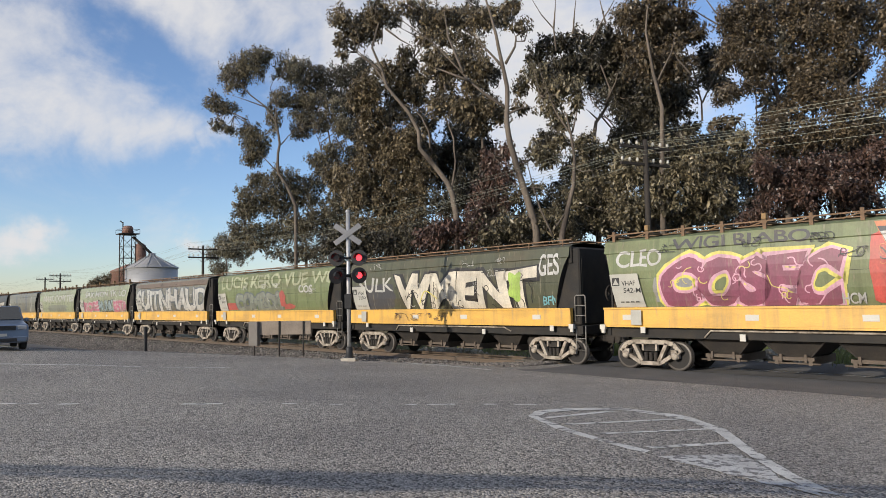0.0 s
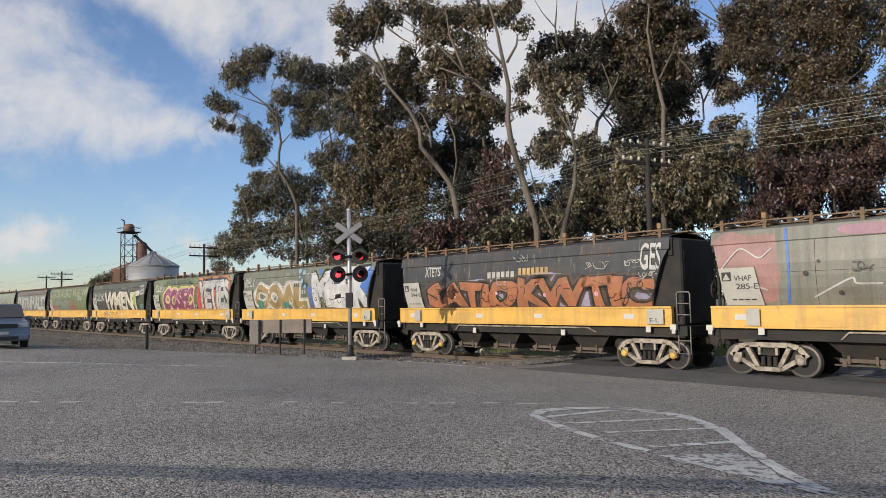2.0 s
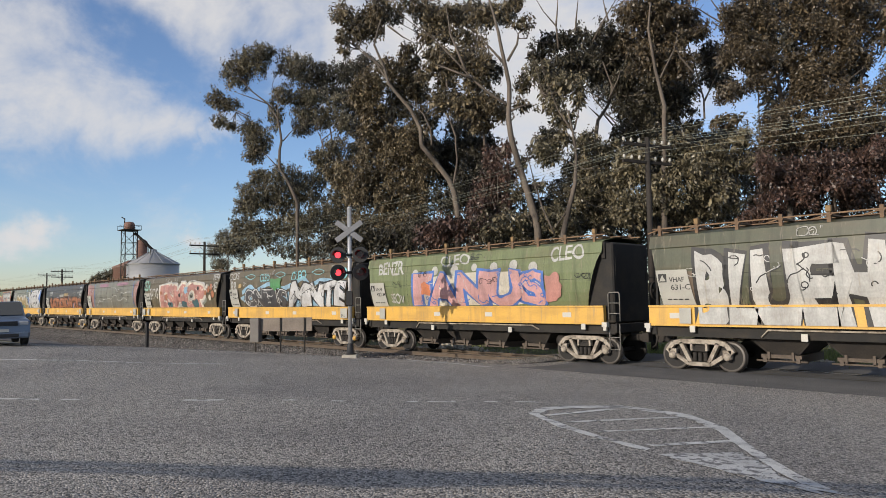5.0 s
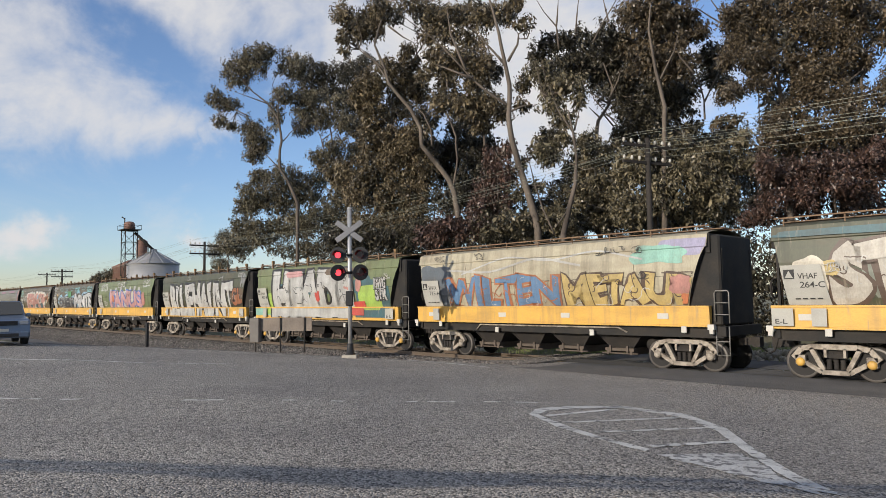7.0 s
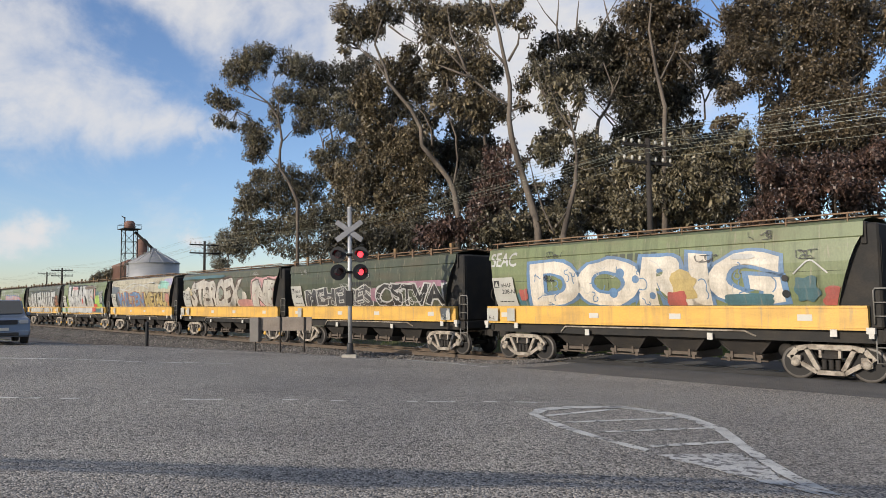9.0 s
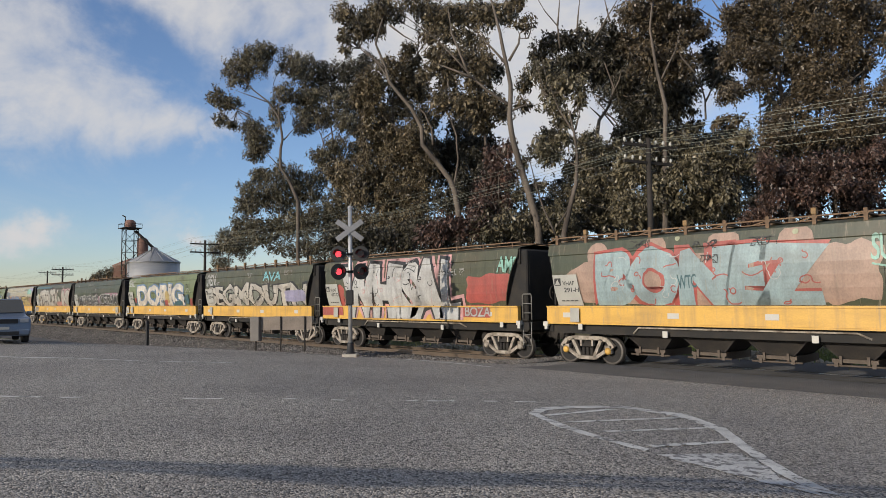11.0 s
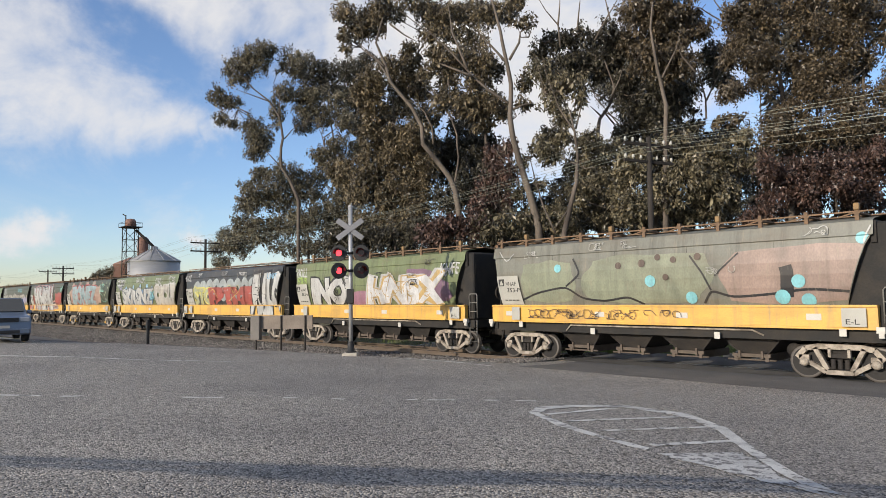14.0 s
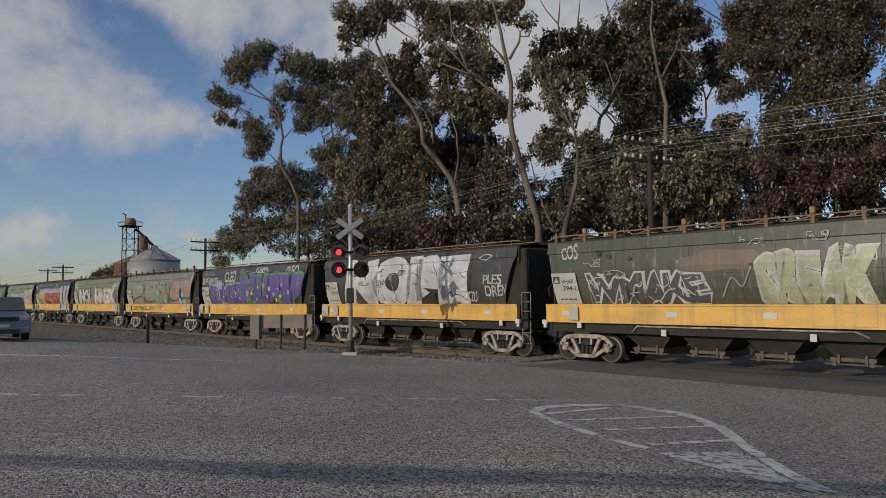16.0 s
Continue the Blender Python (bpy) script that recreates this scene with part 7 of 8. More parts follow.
patch(w, 1.14, 3.21, 0.3, 0.2, 'sky')
dots(w, 'ink', 0.12, [(-1.71, 2.29), (0.05, 2.89), (3.16, 3.32), (2.05, 2.78)])
dots(w, 'rust', 0.2, [(-3.3, 3.1), (-2.33, 2.78), (4.33, 3.0), (4.77, 3.21), (5.42, 2.89), (5.21, 3.36)])
dots(w, 'cream', 0.16, [(4.99, 2.67), (5.84, 3.1), (4.55, 3.43)])
letters(w, 'YETIES', 5.42, 6.65, 3.79, 4.18, 'white', wob=0.05)
letters(w, 'JZS', 5.63, 6.25, 3.21, 3.71, 'pale', wob=0.1)
letters(w, 'CEZH', -6.66, -5.54, 3.32, 4.07, 'mint', wob=0.1)
tags_about(w, 54, 'pale')
number_panel(w, 'VHAF', '349-P', 'l')
w = wagon(5, 'brown', 'hatch', 'brown-green grain hopper wagon with white and black lettering on sky blue')
patch(w, 0.44, 2.46, 5.8, 0.43, 'sky', 0.16)
stroke(w, 'sky', 0.25, [(-5.01, 2.89), (-3.97, 3.32), (-3.3, 2.93), (-1.71, 3.43), (-0.24, 3.0), (1.14, 3.32), (1.93, 3.64), (2.68, 3.1), (3.64, 3.43), (4.77, 3.32), (5.84, 3.0)])
letters(w, 'COS', -6.85, -5.54, 3.71, 4.12, 'white', wob=0.08)
letters(w, 'RR', -6.47, -5.73, 2.93, 3.58, 'white', wob=0.08)
stroke(w, 'aqua', 0.04, [(-4.65, 3.86), (-3.97, 4.01), (-3.3, 3.86), (-3.97, 3.64), (-4.65, 3.86)])
letters(w, 'CLEO', -2.81, -1.71, 3.49, 3.96, 'aqua', wob=0.08)
stroke(w, 'aqua', 0.04, [(-1.11, 3.86), (-0.52, 4.03), (0.19, 3.86), (-0.52, 3.66), (-1.11, 3.86)])
letters(w, 'CLEO', 0.74, 2.18, 3.49, 3.96, 'aqua', wob=0.08)
stroke(w, 'aqua', 0.04, [(2.8, 3.86), (3.4, 4.03), (4.1, 3.86), (3.4, 3.66), (2.8, 3.86)])
letters(w, 'CLEO', 4.55, 6.05, 3.49, 4.01, 'aqua', wob=0.08)
letters(w, 'ONEILS', -4.48, 0.05, 2.07, 2.89, 'darkgrey', edge='white', halo='ink', fat=0.07, wob=0.15)
letters(w, 'MINTE', 0.6, 6.05, 2.07, 3.23, 'silver', edge='ink', fat=0.06, wob=0.25, lean=0.2)
patch(w, -0.96, 3.32, 0.6, 0.3, 'leafgreen')
patch(w, -5.19, 3.33, 0.18, 0.12, 'ochre', 0.16)
tags_about(w, 55, 'pale')
number_panel(w, 'VHAF', '514-G', 'r')
w = wagon(6, 'green', 'hatch', 'green grain hopper wagon with cream pieces, blue strokes and white tags')
letters(w, 'BENZR', -5.91, -4.14, 3.45, 4.07, 'white', wob=0.1)
letters(w, 'CLEO', -1.71, 0.05, 3.71, 4.14, 'white', wob=0.1)
letters(w, 'CLEO', 4.22, 5.63, 3.64, 4.12, 'white', wob=0.1)
patch(w, 0.01, 2.69, 3.63, 0.67, 'cream', 0.16)
dots(w, 'pale', 0.2, [(-3.3, 3.45), (-2.02, 3.53), (-0.81, 3.49), (0.33, 3.58), (1.41, 3.53), (2.43, 3.58), (3.4, 3.45)])
letters(w, 'FANUS', -3.3, 3.87, 2.12, 3.32, 'rose', edge='blue', fat=0.05, wob=0.2)
patch(w, -2.65, 2.78, 0.3, 0.3, 'orange')
letters(w, 'SEOV', -5.01, -4.14, 2.14, 2.57, 'pale', wob=0.1)
patch(w, 4.33, 2.67, 0.4, 0.5, 'salmon')
tags_about(w, 56, 'ink')
number_panel(w, 'VHAF', '422-M', '')
w = wagon(7, 'olive', 'hatch', 'dark green hopper wagon with tall white lettering running over the sill')
patch(w, 5.22, 2.73, 1.12, 0.48, 'brown', 0.16)
patch(w, -5.93, 2.56, 0.92, 0.54, 'brown', 0.16)
letters(w, 'BLUEHAUNT', -5.18, 4.55, 1.49, 3.45, 'white', edge='ink', fat=0.06, wob=0.25)
letters(w, 'GL', 4.55, 5.84, 2.24, 3.1, 'rust', edge='ink', fat=0.05, wob=0.2)
letters(w, 'ARK', 5.63, 6.55, 3.32, 4.07, 'grey', wob=0.1)
tags_about(w, 57, 'pale')
number_panel(w, 'VHAF', '631-C', 'r')
w = wagon(8, 'green', 'hatch', 'green grain hopper wagon with huge white letters, lime and teal shapes')
patch(w, -0.12, 3.01, 4.89, 0.34, 'tealdark', 0.16)
dots(w, 'tealdark', 0.28, [(-3.3, 3.45), (-2.02, 3.53), (-0.81, 3.49), (0.33, 3.53), (1.41, 3.49), (2.43, 3.53), (3.4, 3.45), (4.1, 3.32)])
patch(w, -5.58, 2.17, 1.27, 0.61, 'mint', 0.16)
patch(w, -5.18, 2.24, 0.3, 0.6, 'lime')
patch(w, 4.5, 2.25, 1.34, 0.74, 'tealdark', 0.16)
patch(w, 4.22, 2.46, 0.9, 0.6, 'lime')
letters(w, 'HEADS', -4.65, 2.68, 1.56, 3.66, 'white', edge='ink', fat=0.1, wob=0.15)
patch(w, -0.69, 1.8, 3.61, 0.29, 'white', 0.16)
patch(w, 3.4, 3.21, 0.22, 0.45, 'salmon')
patch(w, 3.4, 1.95, 0.48, 0.34, 'red', 0.16)
stroke(w, 'salmon', 0.12, [(2.18, 3.0), (2.68, 2.89), (2.92, 2.67)])
patch(w, -0.24, 2.57, 0.2, 0.25, 'red')
letters(w, 'MWG', 4.66, 5.53, 2.89, 3.36, 'white', edge='ink', fat=0.05)
letters(w, 'STR', 4.77, 5.63, 2.35, 2.85, 'white', edge='ink', fat=0.05)
patch(w, -2.5, 3.8, 0.79, 0.16, 'rose', 0.16)
patch(w, 2.05, 3.8, 1.59, 0.16, 'brown', 0.16)
tags_about(w, 58, 'pale')
number_panel(w, 'VHAF', '451-B', 'r')
w = wagon(9, 'cream', 'rail', 'cream-smeared grain hopper wagon with blue and yellow lettering')
patch(w, -5.75, 2.89, 1.1, 0.86, 'slate', 0.16)
patch(w, 5.66, 3.85, 0.89, 0.27, 'lilac', 0.16)
patch(w, 4.77, 3.64, 0.9, 0.3, 'mint')
stroke(w, 'white', 0.06, [(-4.14, 3.32), (-1.71, 3.96), (0.46, 3.64), (2.43, 3.96), (4.22, 3.53)])
stroke(w, 'pale', 0.08, [(-5.01, 3.53), (-2.49, 3.32), (-0.24, 3.86), (1.8, 3.43)])
letters(w, 'WILTEN', -5.01, 0.74, 2.07, 3.1, 'steelblue', edge='rust', fat=0.04, wob=0.25)
letters(w, 'METAUR', 1.14, 6.05, 2.07, 3.06, 'mustard', edge='umber', fat=0.05, wob=0.25)
patch(w, 5.53, 2.67, 0.35, 0.3, 'salmon')
patch(w, 5.84, 2.24, 0.3, 0.15, 'orange')
tags_about(w, 59, 'ink')
number_panel(w, 'VHHX', '715-H', '')
w = wagon(10, 'olive', 'rail', 'dark green grain hopper wagon with cream lettering and a pink cloud')
patch(w, 5.21, 3.21, 1.6, 0.6, 'rose')
patch(w, 6.15, 2.78, 0.6, 0.7, 'rose')
patch(w, -1.11, 2.73, 3.54, 0.59, 'greygreen', 0.16)
letters(w, 'STERCEX', -5.18, 1.93, 2.07, 3.58, 'stone', edge='umber', fat=0.06, wob=0.28)
patch(w, -5.36, 3.0, 0.25, 0.2, 'mustard')
patch(w, -5.82, 2.69, 0.46, 0.62, 'cream', 0.16)
patch(w, 2.43, 2.57, 0.3, 0.35, 'stone')
patch(w, 2.47, 2.25, 0.93, 0.22, 'salmon', 0.16)
letters(w, 'INE', 3.64, 6.15, 2.07, 3.36, 'stone', edge='umber', halo='rose', fat=0.08, wob=0.2)
patch(w, -3.54, 3.98, 3.3, 0.1, 'tealdark', 0.16)
tags_about(w, 60, 'pale')
number_panel(w, 'VHAF', '264-C', 'l')
w = wagon(11, 'darkgreen', 'hatch', 'dark green grain hopper wagon with white outlined lettering')
bars(w, -0.81, 0.6, 3.49, 0.22, 7, 'ink')
bars(w, -0.96, 0.74, 3.1, 0.22, 8, 'ink')
patch(w, -1.94, 2.43, 3.07, 0.36, 'darkgrey', 0.16)
letters(w, 'MEHENES', -5.01, 0.6, 2.07, 2.89, 'darkgrey', edge='pale', fat=0.03, wob=0.22)
patch(w, 1.0, 2.57, 0.4, 0.32, 'mauve', 0.16)
patch(w, 4.13, 3.0, 1.7, 0.15, 'mauve', 0.16)
letters(w, 'CSTVAE', 1.14, 6.35, 2.07, 3.02, 'ink', edge='white', fat=0.03, wob=0.22)
tags_about(w, 61, 'pale')
number_panel(w, 'VHHF', '842-X', 'r')
w = wagon(12, 'green', 'rail', 'green grain hopper wagon with cream block lettering shaded blue and red')
letters(w, 'SEAC', -6.66, -5.36, 3.53, 4.07, 'white', wob=0.1)
bars(w, -1.41, 0.6, 3.62, 0.24, 7, 'darkgreen')
patch(w, -4.92, 2.32, 0.44, 0.25, 'tealdark', 0.16)
letters(w, 'DORIG', -4.48, 4.22, 2.07, 3.49, 'bone', edge='steelblue', fat=0.05, wob=0.12)
dots(w, 'steelblue', 0.14, [(-1.11, 2.46), (-0.24, 2.89), (-0.81, 3.1), (0.33, 2.35)])
patch(w, 1.41, 2.67, 0.4, 0.4, 'mustard')
patch(w, 1.14, 2.24, 0.3, 0.25, 'brick')
patch(w, 3.39, 2.2, 0.71, 0.17, 'tealdark', 0.16)
patch(w, 3.28, 3.44, 0.36, 0.08, 'white', 0.16)
stroke(w, 'white', 0.04, [(4.66, 2.89), (5.1, 3.32), (5.53, 2.89)])
patch(w, 5.74, 2.24, 0.35, 0.28, 'brick')
patch(w, 4.99, 2.46, 0.3, 0.35, 'tealdark')
dots(w, 'ink', 0.1, [(4.44, 2.78), (4.44, 2.35)])
patch(w, -5.01, 2.46, 0.2, 0.2, 'brick')
tags_about(w, 62, 'ink')
number_panel(w, 'VHAF', '208-N', 'l')
w = wagon(13, 'olive', 'hatch', 'dark olive grain hopper wagon with grey and cream lettering')
letters(w, 'SVEN', -6.47, -5.18, 3.32, 4.07, 'white', wob=0.1)
patch(w, -0.04, 2.56, 5.88, 0.54, 'greygreen', 0.16)
letters(w, 'SEGMOUTN', -6.09, 5.84, 2.07, 3.23, 'stone', edge='ink', fat=0.05, wob=0.25)
letters(w, 'AVA', 1.14, 3.16, 3.49, 3.96, 'aqua', wob=0.1)
patch(w, 4.74, 2.57, 1.1, 0.32, 'lilac', 0.16)
tags_about(w, 63, 'pale')
number_panel(w, 'VHAF', '287-K', '')
w = wagon(14, 'olive', 'rail', 'dark green grain hopper wagon with white lettering and red clouds')
patch(w, -5.54, 2.57, 0.6, 0.5, 'brick')
patch(w, 4.99, 2.67, 1.3, 0.6, 'brick')
patch(w, -5.93, 1.81, 0.92, 0.25, 'brick', 0.16)
patch(w, 4.2, 1.81, 0.8, 0.25, 'brick', 0.16)
letters(w, 'WHISAL', -5.01, 3.16, 1.56, 3.75, 'white', edge='ink', fat=0.07, wob=0.2, halo='rose')
letters(w, 'BOZA', 3.64, 4.99, 1.6, 1.99, 'white', wob=0.05)
letters(w, 'AMS', 5.42, 6.45, 3.32, 3.96, 'mint', wob=0.1)
tags_about(w, 64, 'pale')
number_panel(w, 'VHAF', '477-D', '')
w = wagon(15, 'darkgreen', 'hatch', 'dark green grain hopper wagon with teal lettering on a tan cloud')
patch(w, -1.26, 2.84, 4.66, 0.82, 'tan', 0.16)
patch(w, 3.16, 2.89, 0.7, 0.8, 'tan')
dots(w, 'tan', 0.4, [(-4.65, 3.75), (-2.49, 3.86), (-0.24, 3.88), (1.8, 3.84)])
letters(w, 'BONEZ', -4.48, 2.43, 2.07, 3.62, 'greyteal', edge='brick', fat=0.08, wob=0.2)
letters(w, 'WTC', -1.71, -1.11, 2.57, 3.0, 'tealdark', wob=0.05)
dots(w, 'paleolive', 0.1, [(4.22, 3.96), (4.77, 3.75), (5.42, 3.96), (5.84, 3.53), (5.32, 3.1), (4.99, 2.89), (6.15, 3.86), (5.63, 2.46), (1.8, 4.07), (-1.71, 4.12)])
letters(w, 'SUZZ', 3.64, 4.77, 3.21, 3.86, 'mint', wob=0.12)
stroke(w, 'mint', 0.05, [(3.64, 3.1), (4.55, 2.89), (4.1, 2.46), (4.99, 2.24), (5.84, 2.46)])
letters(w, 'SE', 5.21, 5.53, 2.35, 2.57, 'white')
tags_about(w, 65, 'ink')
number_panel(w, 'VHAF', '291-H', 'r')
w = wagon(16, 'green', 'rail', 'green hopper wagon with white lettering on blue and cream bubble letters')
letters(w, 'CLEO', -6.47, -4.83, 3.58, 4.07, 'white', edge='ink', fat=0.05)
letters(w, 'TMK', -6.09, -5.01, 3.21, 3.49, 'lilac')
letters(w, 'BANZR', -2.02, -0.24, 3.75, 4.12, 'white', wob=0.08)
letters(w, 'CLEO', 2.05, 3.28, 3.53, 4.07, 'white', wob=0.1)
letters(w, 'CLEO', 4.77, 5.84, 3.58, 4.09, 'white', wob=0.1)
dots(w, 'white', 0.035, [(3.28, 4.01), (3.52, 4.07), (5.84, 3.32), (5.95, 3.53)])
patch(w, -1.54, 2.62, 3.47, 0.59, 'steelblue', 0.16)
dots(w, 'sky', 0.2, [(-4.14, 3.36), (-2.49, 3.45), (-0.96, 3.45), (0.46, 3.45), (1.54, 3.32)])
letters(w, 'SKRSNZ', -5.01, 1.67, 2.07, 3.23, 'white', edge='slate', fat=0.06, wob=0.2, lean=0.2)
letters(w, 'OICLE', 2.18, 5.84, 2.07, 3.36, 'stone', edge='white', fat=0.09, wob=0.22)
letters(w, 'DK', 1.27, 2.05, 2.46, 3.0, 'aqua', wob=0.1)
tags_about(w, 66, 'pale')
number_panel(w, 'VHAF', '282-A', 'l')
w = wagon(17, 'dark', 'rail', 'dark grey hopper wagon with red block lettering and white pointed letters')
letters(w, 'OOOOOOOOO', -5.36, 3.4, 2.42, 3.53, 'mist', fat=0.1, wob=0.1)
letters(w, 'PRIZE', 1.14, 1.93, 3.81, 4.03, 'white', wob=0.03)
patch(w, -4.0, 2.35, 1.36, 0.32, 'darkgrey', 0.16)
letters(w, 'STC', -5.36, -2.65, 2.07, 3.1, 'paleolive', edge='yellow', fat=0.04, wob=0.15)
letters(w, 'FBTME', -2.81, 2.92, 2.07, 2.98, 'brick', fat=0.12, wob=0.03)
stroke(w, 'yellow', 0.025, [(-5.01, 3.1), (-3.63, 3.21), (-3.3, 2.67), (-2.33, 3.1), (-1.71, 2.46)])
stroke(w, 'yellow', 0.025, [(-0.52, 3.1), (0.05, 3.32), (0.6, 2.67), (1.14, 3.32), (1.41, 2.89), (-0.24, 2.24)])
letters(w, 'FULG', 3.04, 6.35, 1.6, 3.62, 'white', edge='ink', fat=0.08, wob=0.3, lean=0.1)
letters(w, 'UNIT', 4.77, 5.84, 3.53, 3.86, 'sky', wob=0.08)
letters(w, 'MIAOZ', -6.85, -5.73, 3.64, 4.07, 'white', wob=0.1)
tags_about(w, 67, 'pale')
number_panel(w, 'VHAF', '595-K', 'l')
w = wagon(18, 'green', 'hatch', 'green grain hopper wagon with white and silver lettering on plum patches')
letters(w, 'RKILL', -6.66, -5.54, 3.49, 3.96, 'white', wob=0.08)
letters(w, 'FOUR', -6.47, -5.54, 3.1, 3.49, 'lime', wob=0.08)
patch(w, -0.78, 2.35, 1.24, 0.32, 'mauve', 0.16)
patch(w, 3.64, 3.1, 0.9, 0.5, 'plum')
patch(w, 4.77, 2.57, 0.8, 0.5, 'plum')
letters(w, 'INOI', -5.01, -1.71, 2.07, 3.32, 'white', edge='ink', fat=0.06, wob=0.15)
letters(w, 'HNSX', -0.24, 5.32, 2.07, 3.23, 'silver', edge='ochre', halo='white', fat=0.05, wob=0.3, lean=0.2)
letters(w, 'KNIFE', 4.99, 6.15, 3.28, 3.79, 'white', wob=0.1)
tags_about(w, 68, 'ink')
number_panel(w, 'VHAF', '363-E', 'r')
w = wagon(19, 'grey', 'hatch', 'pale grey-green grain hopper wagon with dark cracks and cyan spots')
patch(w, -4.17, 2.83, 1.2, 0.76, 'celadon', 0.16)
patch(w, -0.22, 2.85, 2.27, 0.79, 'celadon', 0.16)
patch(w, 4.49, 2.89, 2.06, 0.82, 'dustypink', 0.16)
stroke(w, 'ink', 0.07, [(-5.73, 2.07), (-4.65, 2.46), (-3.3, 2.67), (-2.65, 2.24), (-1.71, 2.14), (-0.81, 2.29), (-0.24, 2.03)])
stroke(w, 'ink', 0.07, [(-3.3, 2.67), (-2.65, 3.1), (-2.97, 3.64)])
stroke(w, 'ink', 0.07, [(1.8, 2.07), (2.05, 2.46), (2.68, 2.24), (3.87, 2.33), (4.77, 2.46), (5.84, 2.37)])
stroke(w, 'ink', 0.06, [(2.05, 2.46), (1.8, 3.0), (1.41, 3.53)])
stroke(w, 'ink', 0.05, [(2.18, 2.89), (2.92, 3.53)])
stroke(w, 'ink', 0.35, [(4.22, 2.24), (4.27, 2.89), (4.22, 3.1)])
dots(w, 'aqua', 0.16, [(-3.63, 3.32), (0.05, 2.78), (4.55, 2.67), (4.1, 2.24), (4.77, 2.14), (6.15, 3.75), (1.41, 2.24)])
dots(w, 'umber', 0.11, [(-0.24, 3.36), (0.33, 3.53), (0.87, 3.43), (1.67, 3.49), (0.6, 2.89), (-1.11, 3.32)])
stroke(w, 'white', 0.04, [(6.35, 4.07), (6.15, 3.64), (6.45, 3.32), (6.65, 3.75)])
stroke(w, 'white', 0.04, [(-6.47, 4.07), (-6.09, 3.64), (-5.73, 3.96)])
scribble(w, -5.01, 1.14, 1.55, 1.85, 'umber', 52, 0.02, 1.5)
tags_about(w, 69, 'pale')
number_panel(w, 'VHAF', '353-P', 'r')
w = wagon(20, 'dark', 'rail', 'black hopper wagon with purple and green bubble lettering and white tags')
letters(w, 'MWFUSIR', -6.28, -4.83, 3.86, 4.07, 'grey', wob=0.03)
letters(w, 'SHF', -6.66, -5.73, 3.32, 3.75, 'white', wob=0.08)
letters(w, 'BANZR', -5.63, -4.22, 3.32, 3.71, 'white', wob=0.08)
letters(w, 'CLEO', -3.3, -1.87, 3.41, 4.05, 'white', wob=0.1)
letters(w, 'GAMR', 0.74, 2.18, 3.88, 4.18, 'white', wob=0.1)
letters(w, 'CLEO', 4.22, 5.53, 3.49, 4.09, 'white', wob=0.1)
stroke(w, 'white', 0.06, [(0.87, 3.86), (1.8, 3.86), (2.43, 3.53), (3.64, 3.58)])
letters(w, 'SUMSE', -5.36, -1.11, 2.07, 3.1, 'purple', edge='lilac', halo='leafgreen', fat=0.07, wob=0.2)
letters(w, 'MUBEB', -0.81, 6.05, 2.07, 3.49, 'purple', edge='leafgreen', fat=0.1, wob=0.25)
dots(w, 'yellow', 0.1, [(0.33, 2.67), (2.43, 2.89), (3.16, 2.24), (3.64, 2.46), (1.14, 3.0), (2.18, 2.46), (-3.46, 2.46)])
dots(w, 'lilac', 0.16, [(-0.24, 2.67), (1.8, 3.1), (4.55, 2.67), (2.92, 2.57), (3.87, 3.1), (0.87, 2.29)])
dots(w, 'white', 0.05, [(0.46, 2.89), (3.4, 2.89), (-1.71, 2.67)])
patch(w, -3.97, 3.21, 0.4, 0.25, 'lilac')
tags_about(w, 70, 'pale')
number_panel(w, 'VHAF', '623-M', 'l')
w = wagon(21, 'dark', 'rail', 'dark grey grain hopper wagon with bright silver lettering')
letters(w, 'NOISE', -4.65, 3.64, 2.07, 3.88, 'chrome', edge='ink', fat=0.1, wob=0.18, lean=0.1)
letters(w, 'XZU', 3.64, 4.33, 2.14, 2.57, 'white', wob=0.1)
letters(w, 'PLES', 4.66, 5.63, 2.8, 3.21, 'white', wob=0.1)
letters(w, 'DREN', 4.77, 5.84, 2.35, 2.76, 'white', wob=0.1)
stroke(w, 'white', 0.04, [(4.44, 3.86), (4.77, 4.01), (5.21, 3.92), (4.77, 3.75), (4.44, 3.86)])
tags_about(w, 71, 'ink')
number_panel(w, 'VHAF', '569-B', 'l')
w = wagon(22, 'darkgreen', 'hatch', 'dark green grain hopper wagon with white outlined lettering')
letters(w, 'COS', -6.13, -5.44, 3.58, 4.07, 'white', wob=0.08)
bars(w, -1.71, -0.26, 3.28, 0.2, 9, 'grey')
patch(w, -0.41, 3.32, 1.2, 0.3, 'brown')
letters(w, 'WMAKE', -5.0, -0.88, 2.07, 2.93, 'darkgrey', edge='white', fat=0.04, wob=0.25)
letters(w, 'SREAK', 0.9, 3.8, 2.07, 3.36, 'paleolive', edge='white', fat=0.06, wob=0.22)
stroke(w, 'grey', 0.05, [(-0.26, 2.24), (0.04, 2.89), (0.34, 2.46), (0.62, 3.1)])
letters(w, 'KTOM', 4.42, 6.05, 2.14, 3.1, 'silver', edge='ink', fat=0.06, wob=0.2)
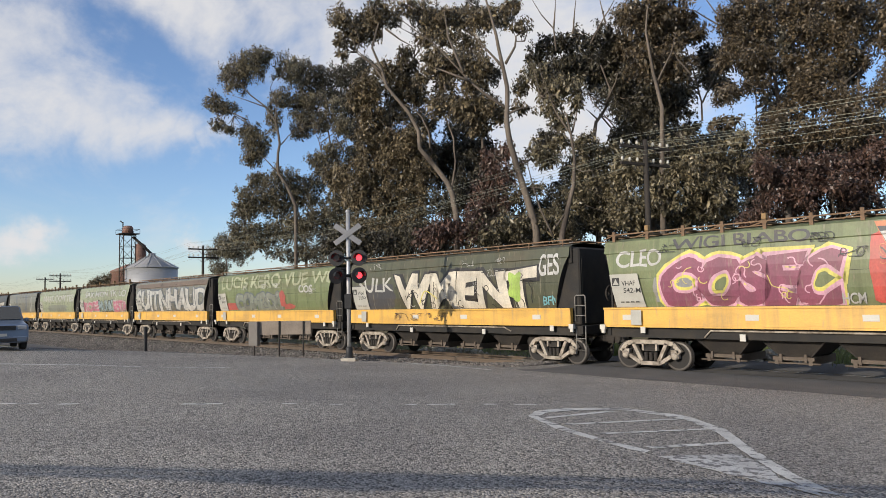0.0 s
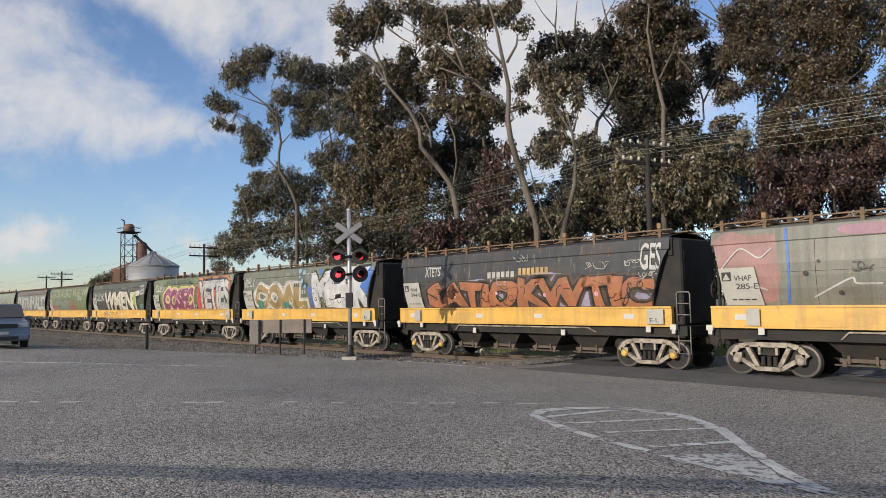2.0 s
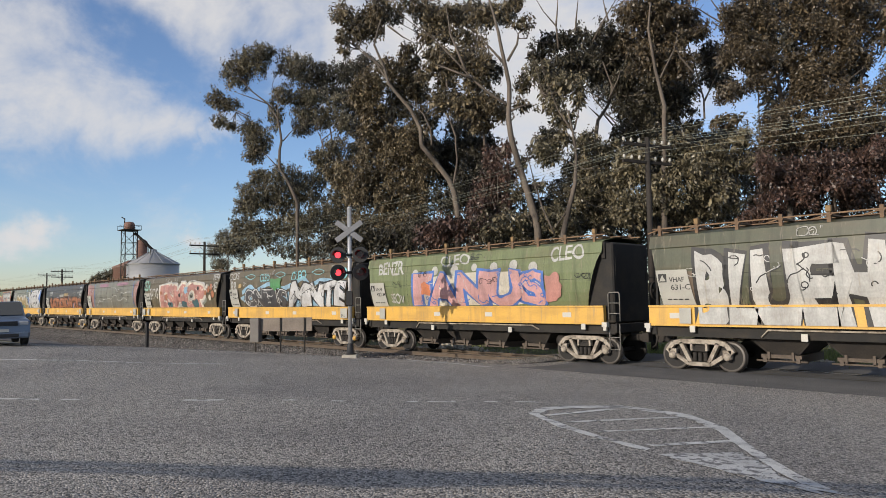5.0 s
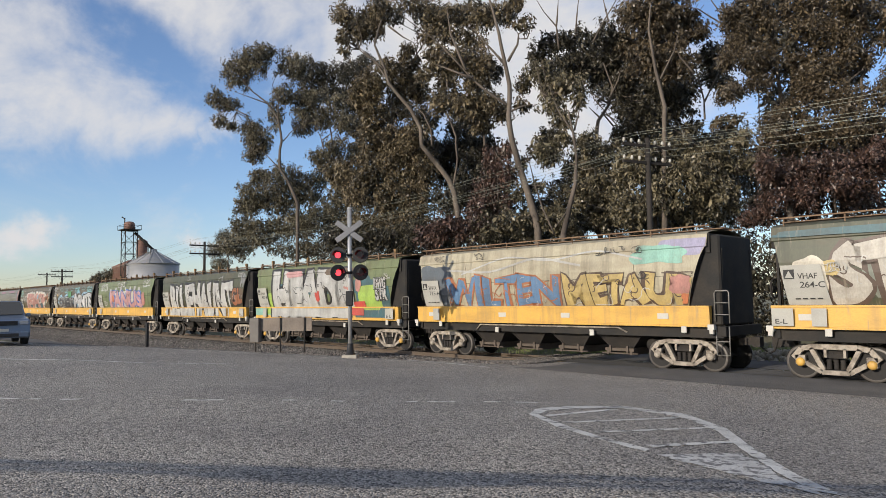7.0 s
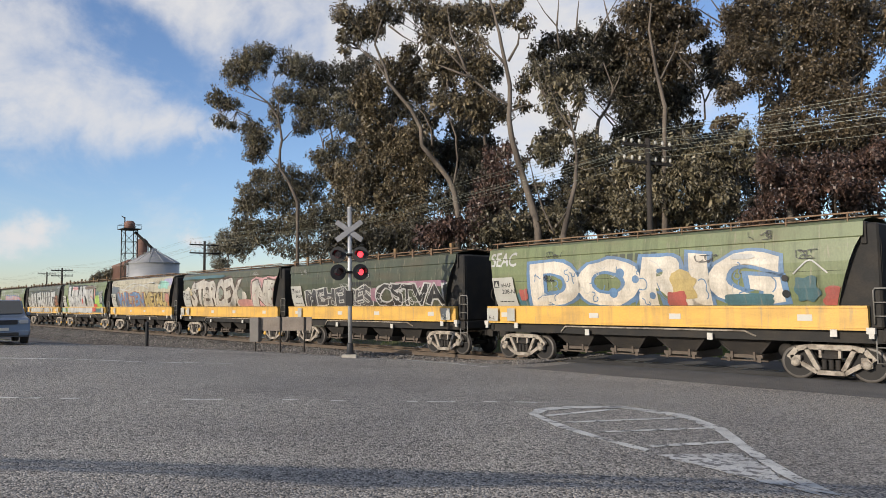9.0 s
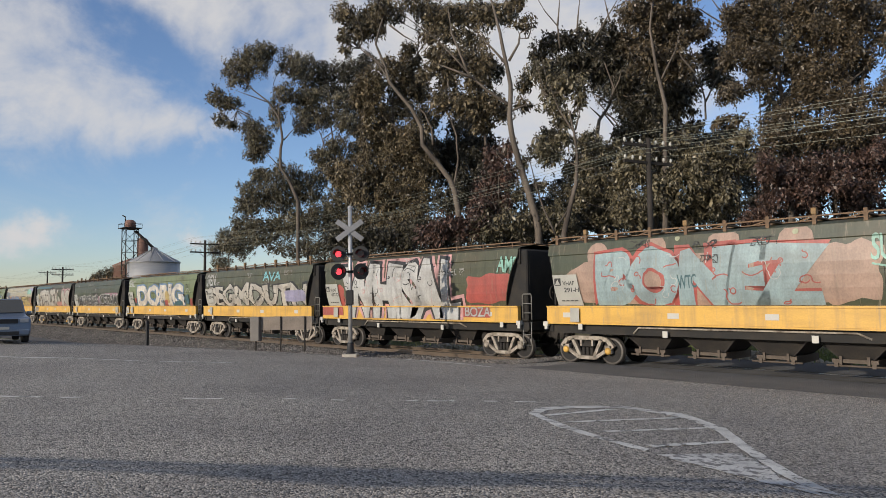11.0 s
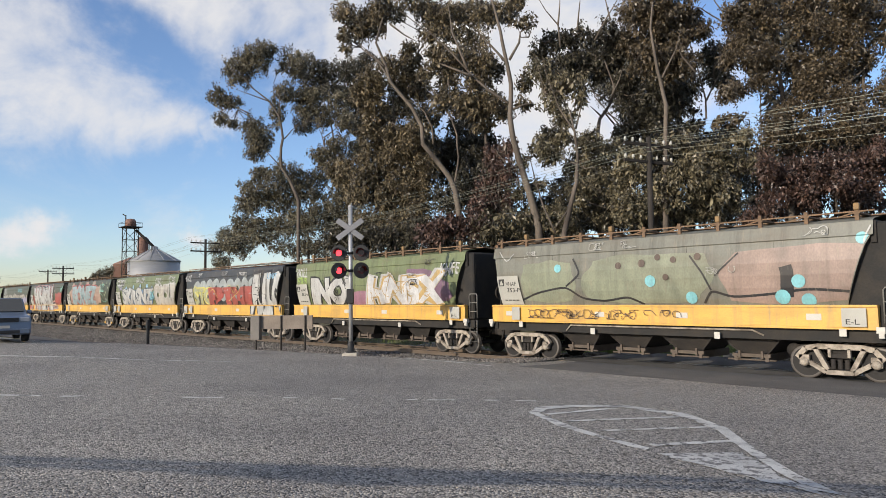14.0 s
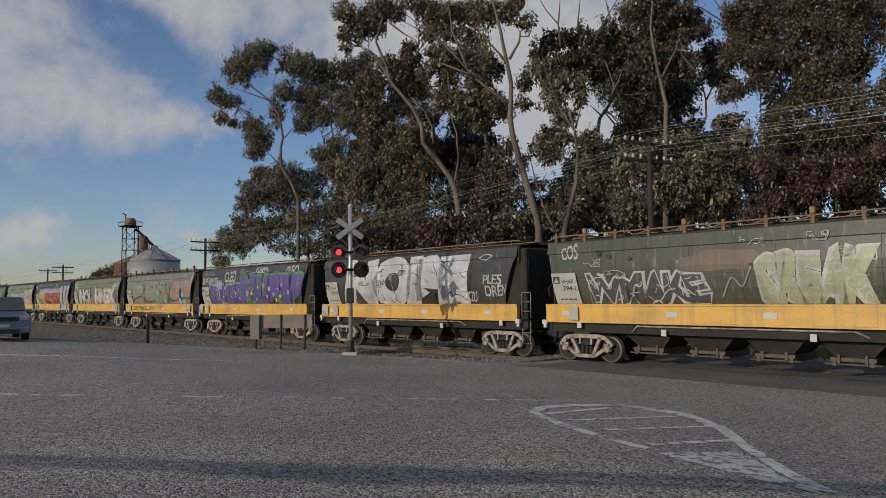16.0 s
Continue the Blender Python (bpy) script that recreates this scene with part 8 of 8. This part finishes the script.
dots(w, 'ink', 0.09, [(-4.57, 3.75), (-4.15, 3.64), (-3.35, 3.53)])
tags_about(w, 72, 'pale')
number_panel(w, 'VHAF', '394-L', '')
w = wagon(23, 'green', 'hatch', 'green grain hopper wagon with white lettering')
letters(w, 'TORQ', -3.3, 4.77, 2.14, 3.32, 'silver', edge='ink', fat=0.06, wob=0.2)
tags_about(w, 73, 'pale')
number_panel(w, 'VHAF', '520-G', '')



def run(t):
    """How far the train has gone, in metres."""
    return 20.2865 * t - 0.0201 * t ** 2 + 0.00148 * t ** 3


SLACK = {1: -0.18, 2: 0.3, 3: 0.18, 5: -0.17, 6: -0.32, 8: -0.19, 9: -0.22, 10: 0.19, 12: 0.45, 13: 0.31, 17: -0.1, 18: -0.14, 20: -0.15}   # couplings drawn or pushed in
FIRST = -13.58 + 6.93        # middle of the wagon numbered 0 at the start


def motions():
    for k, w in WAGONS:
        walk(w, [(t, pose(FIRST + PITCH * k + SLACK.get(k, 0) - run(t), TRACK_Y, 0)) for t in range(0, 17, 2)])
    for i, (flap, home, hinge) in enumerate(FLAPS):
        rows = [(0, home @ pose(0, 0, 0, rx=0 if hinge > 0 else -84))]
        up = hinge < 0
        for n in range(-5, 17):
            t = 4.2 + n * 0.7375
            up = (n % 2 == 0) == (hinge > 0)
            shut = home @ pose(0, 0, 0, rx=0)
            wide = home @ pose(0, 0, 0, rx=-84)
            rows.append((t - 0.05, shut if up else wide))
            rows.append((t + 0.05, wide if up else shut))
        first = rows[1][1]
        rows[0] = (0, first)
        rows = [r for r in rows if r[0] <= 15.96]
        rows.append((16, rows[-1][1]))
        walk(flap, rows)
    rim = {}
    for w in WHEELSETS:
        x = w.location.x
        if x not in rim:
            rows = []
            for i in range(0, 481):
                t = i / 30
                rows.append((t, pose(x, 0, 0.46, ry=-math.degrees(run(t) / 0.46))))
            walk(w, rows)
            rim[x] = w.animation_data
        else:
            ad = w.animation_data_create()
            w.rotation_mode = "QUATERNION"
            ad.action = rim[x].action
            ad.action_slot = rim[x].action_slot


motions()
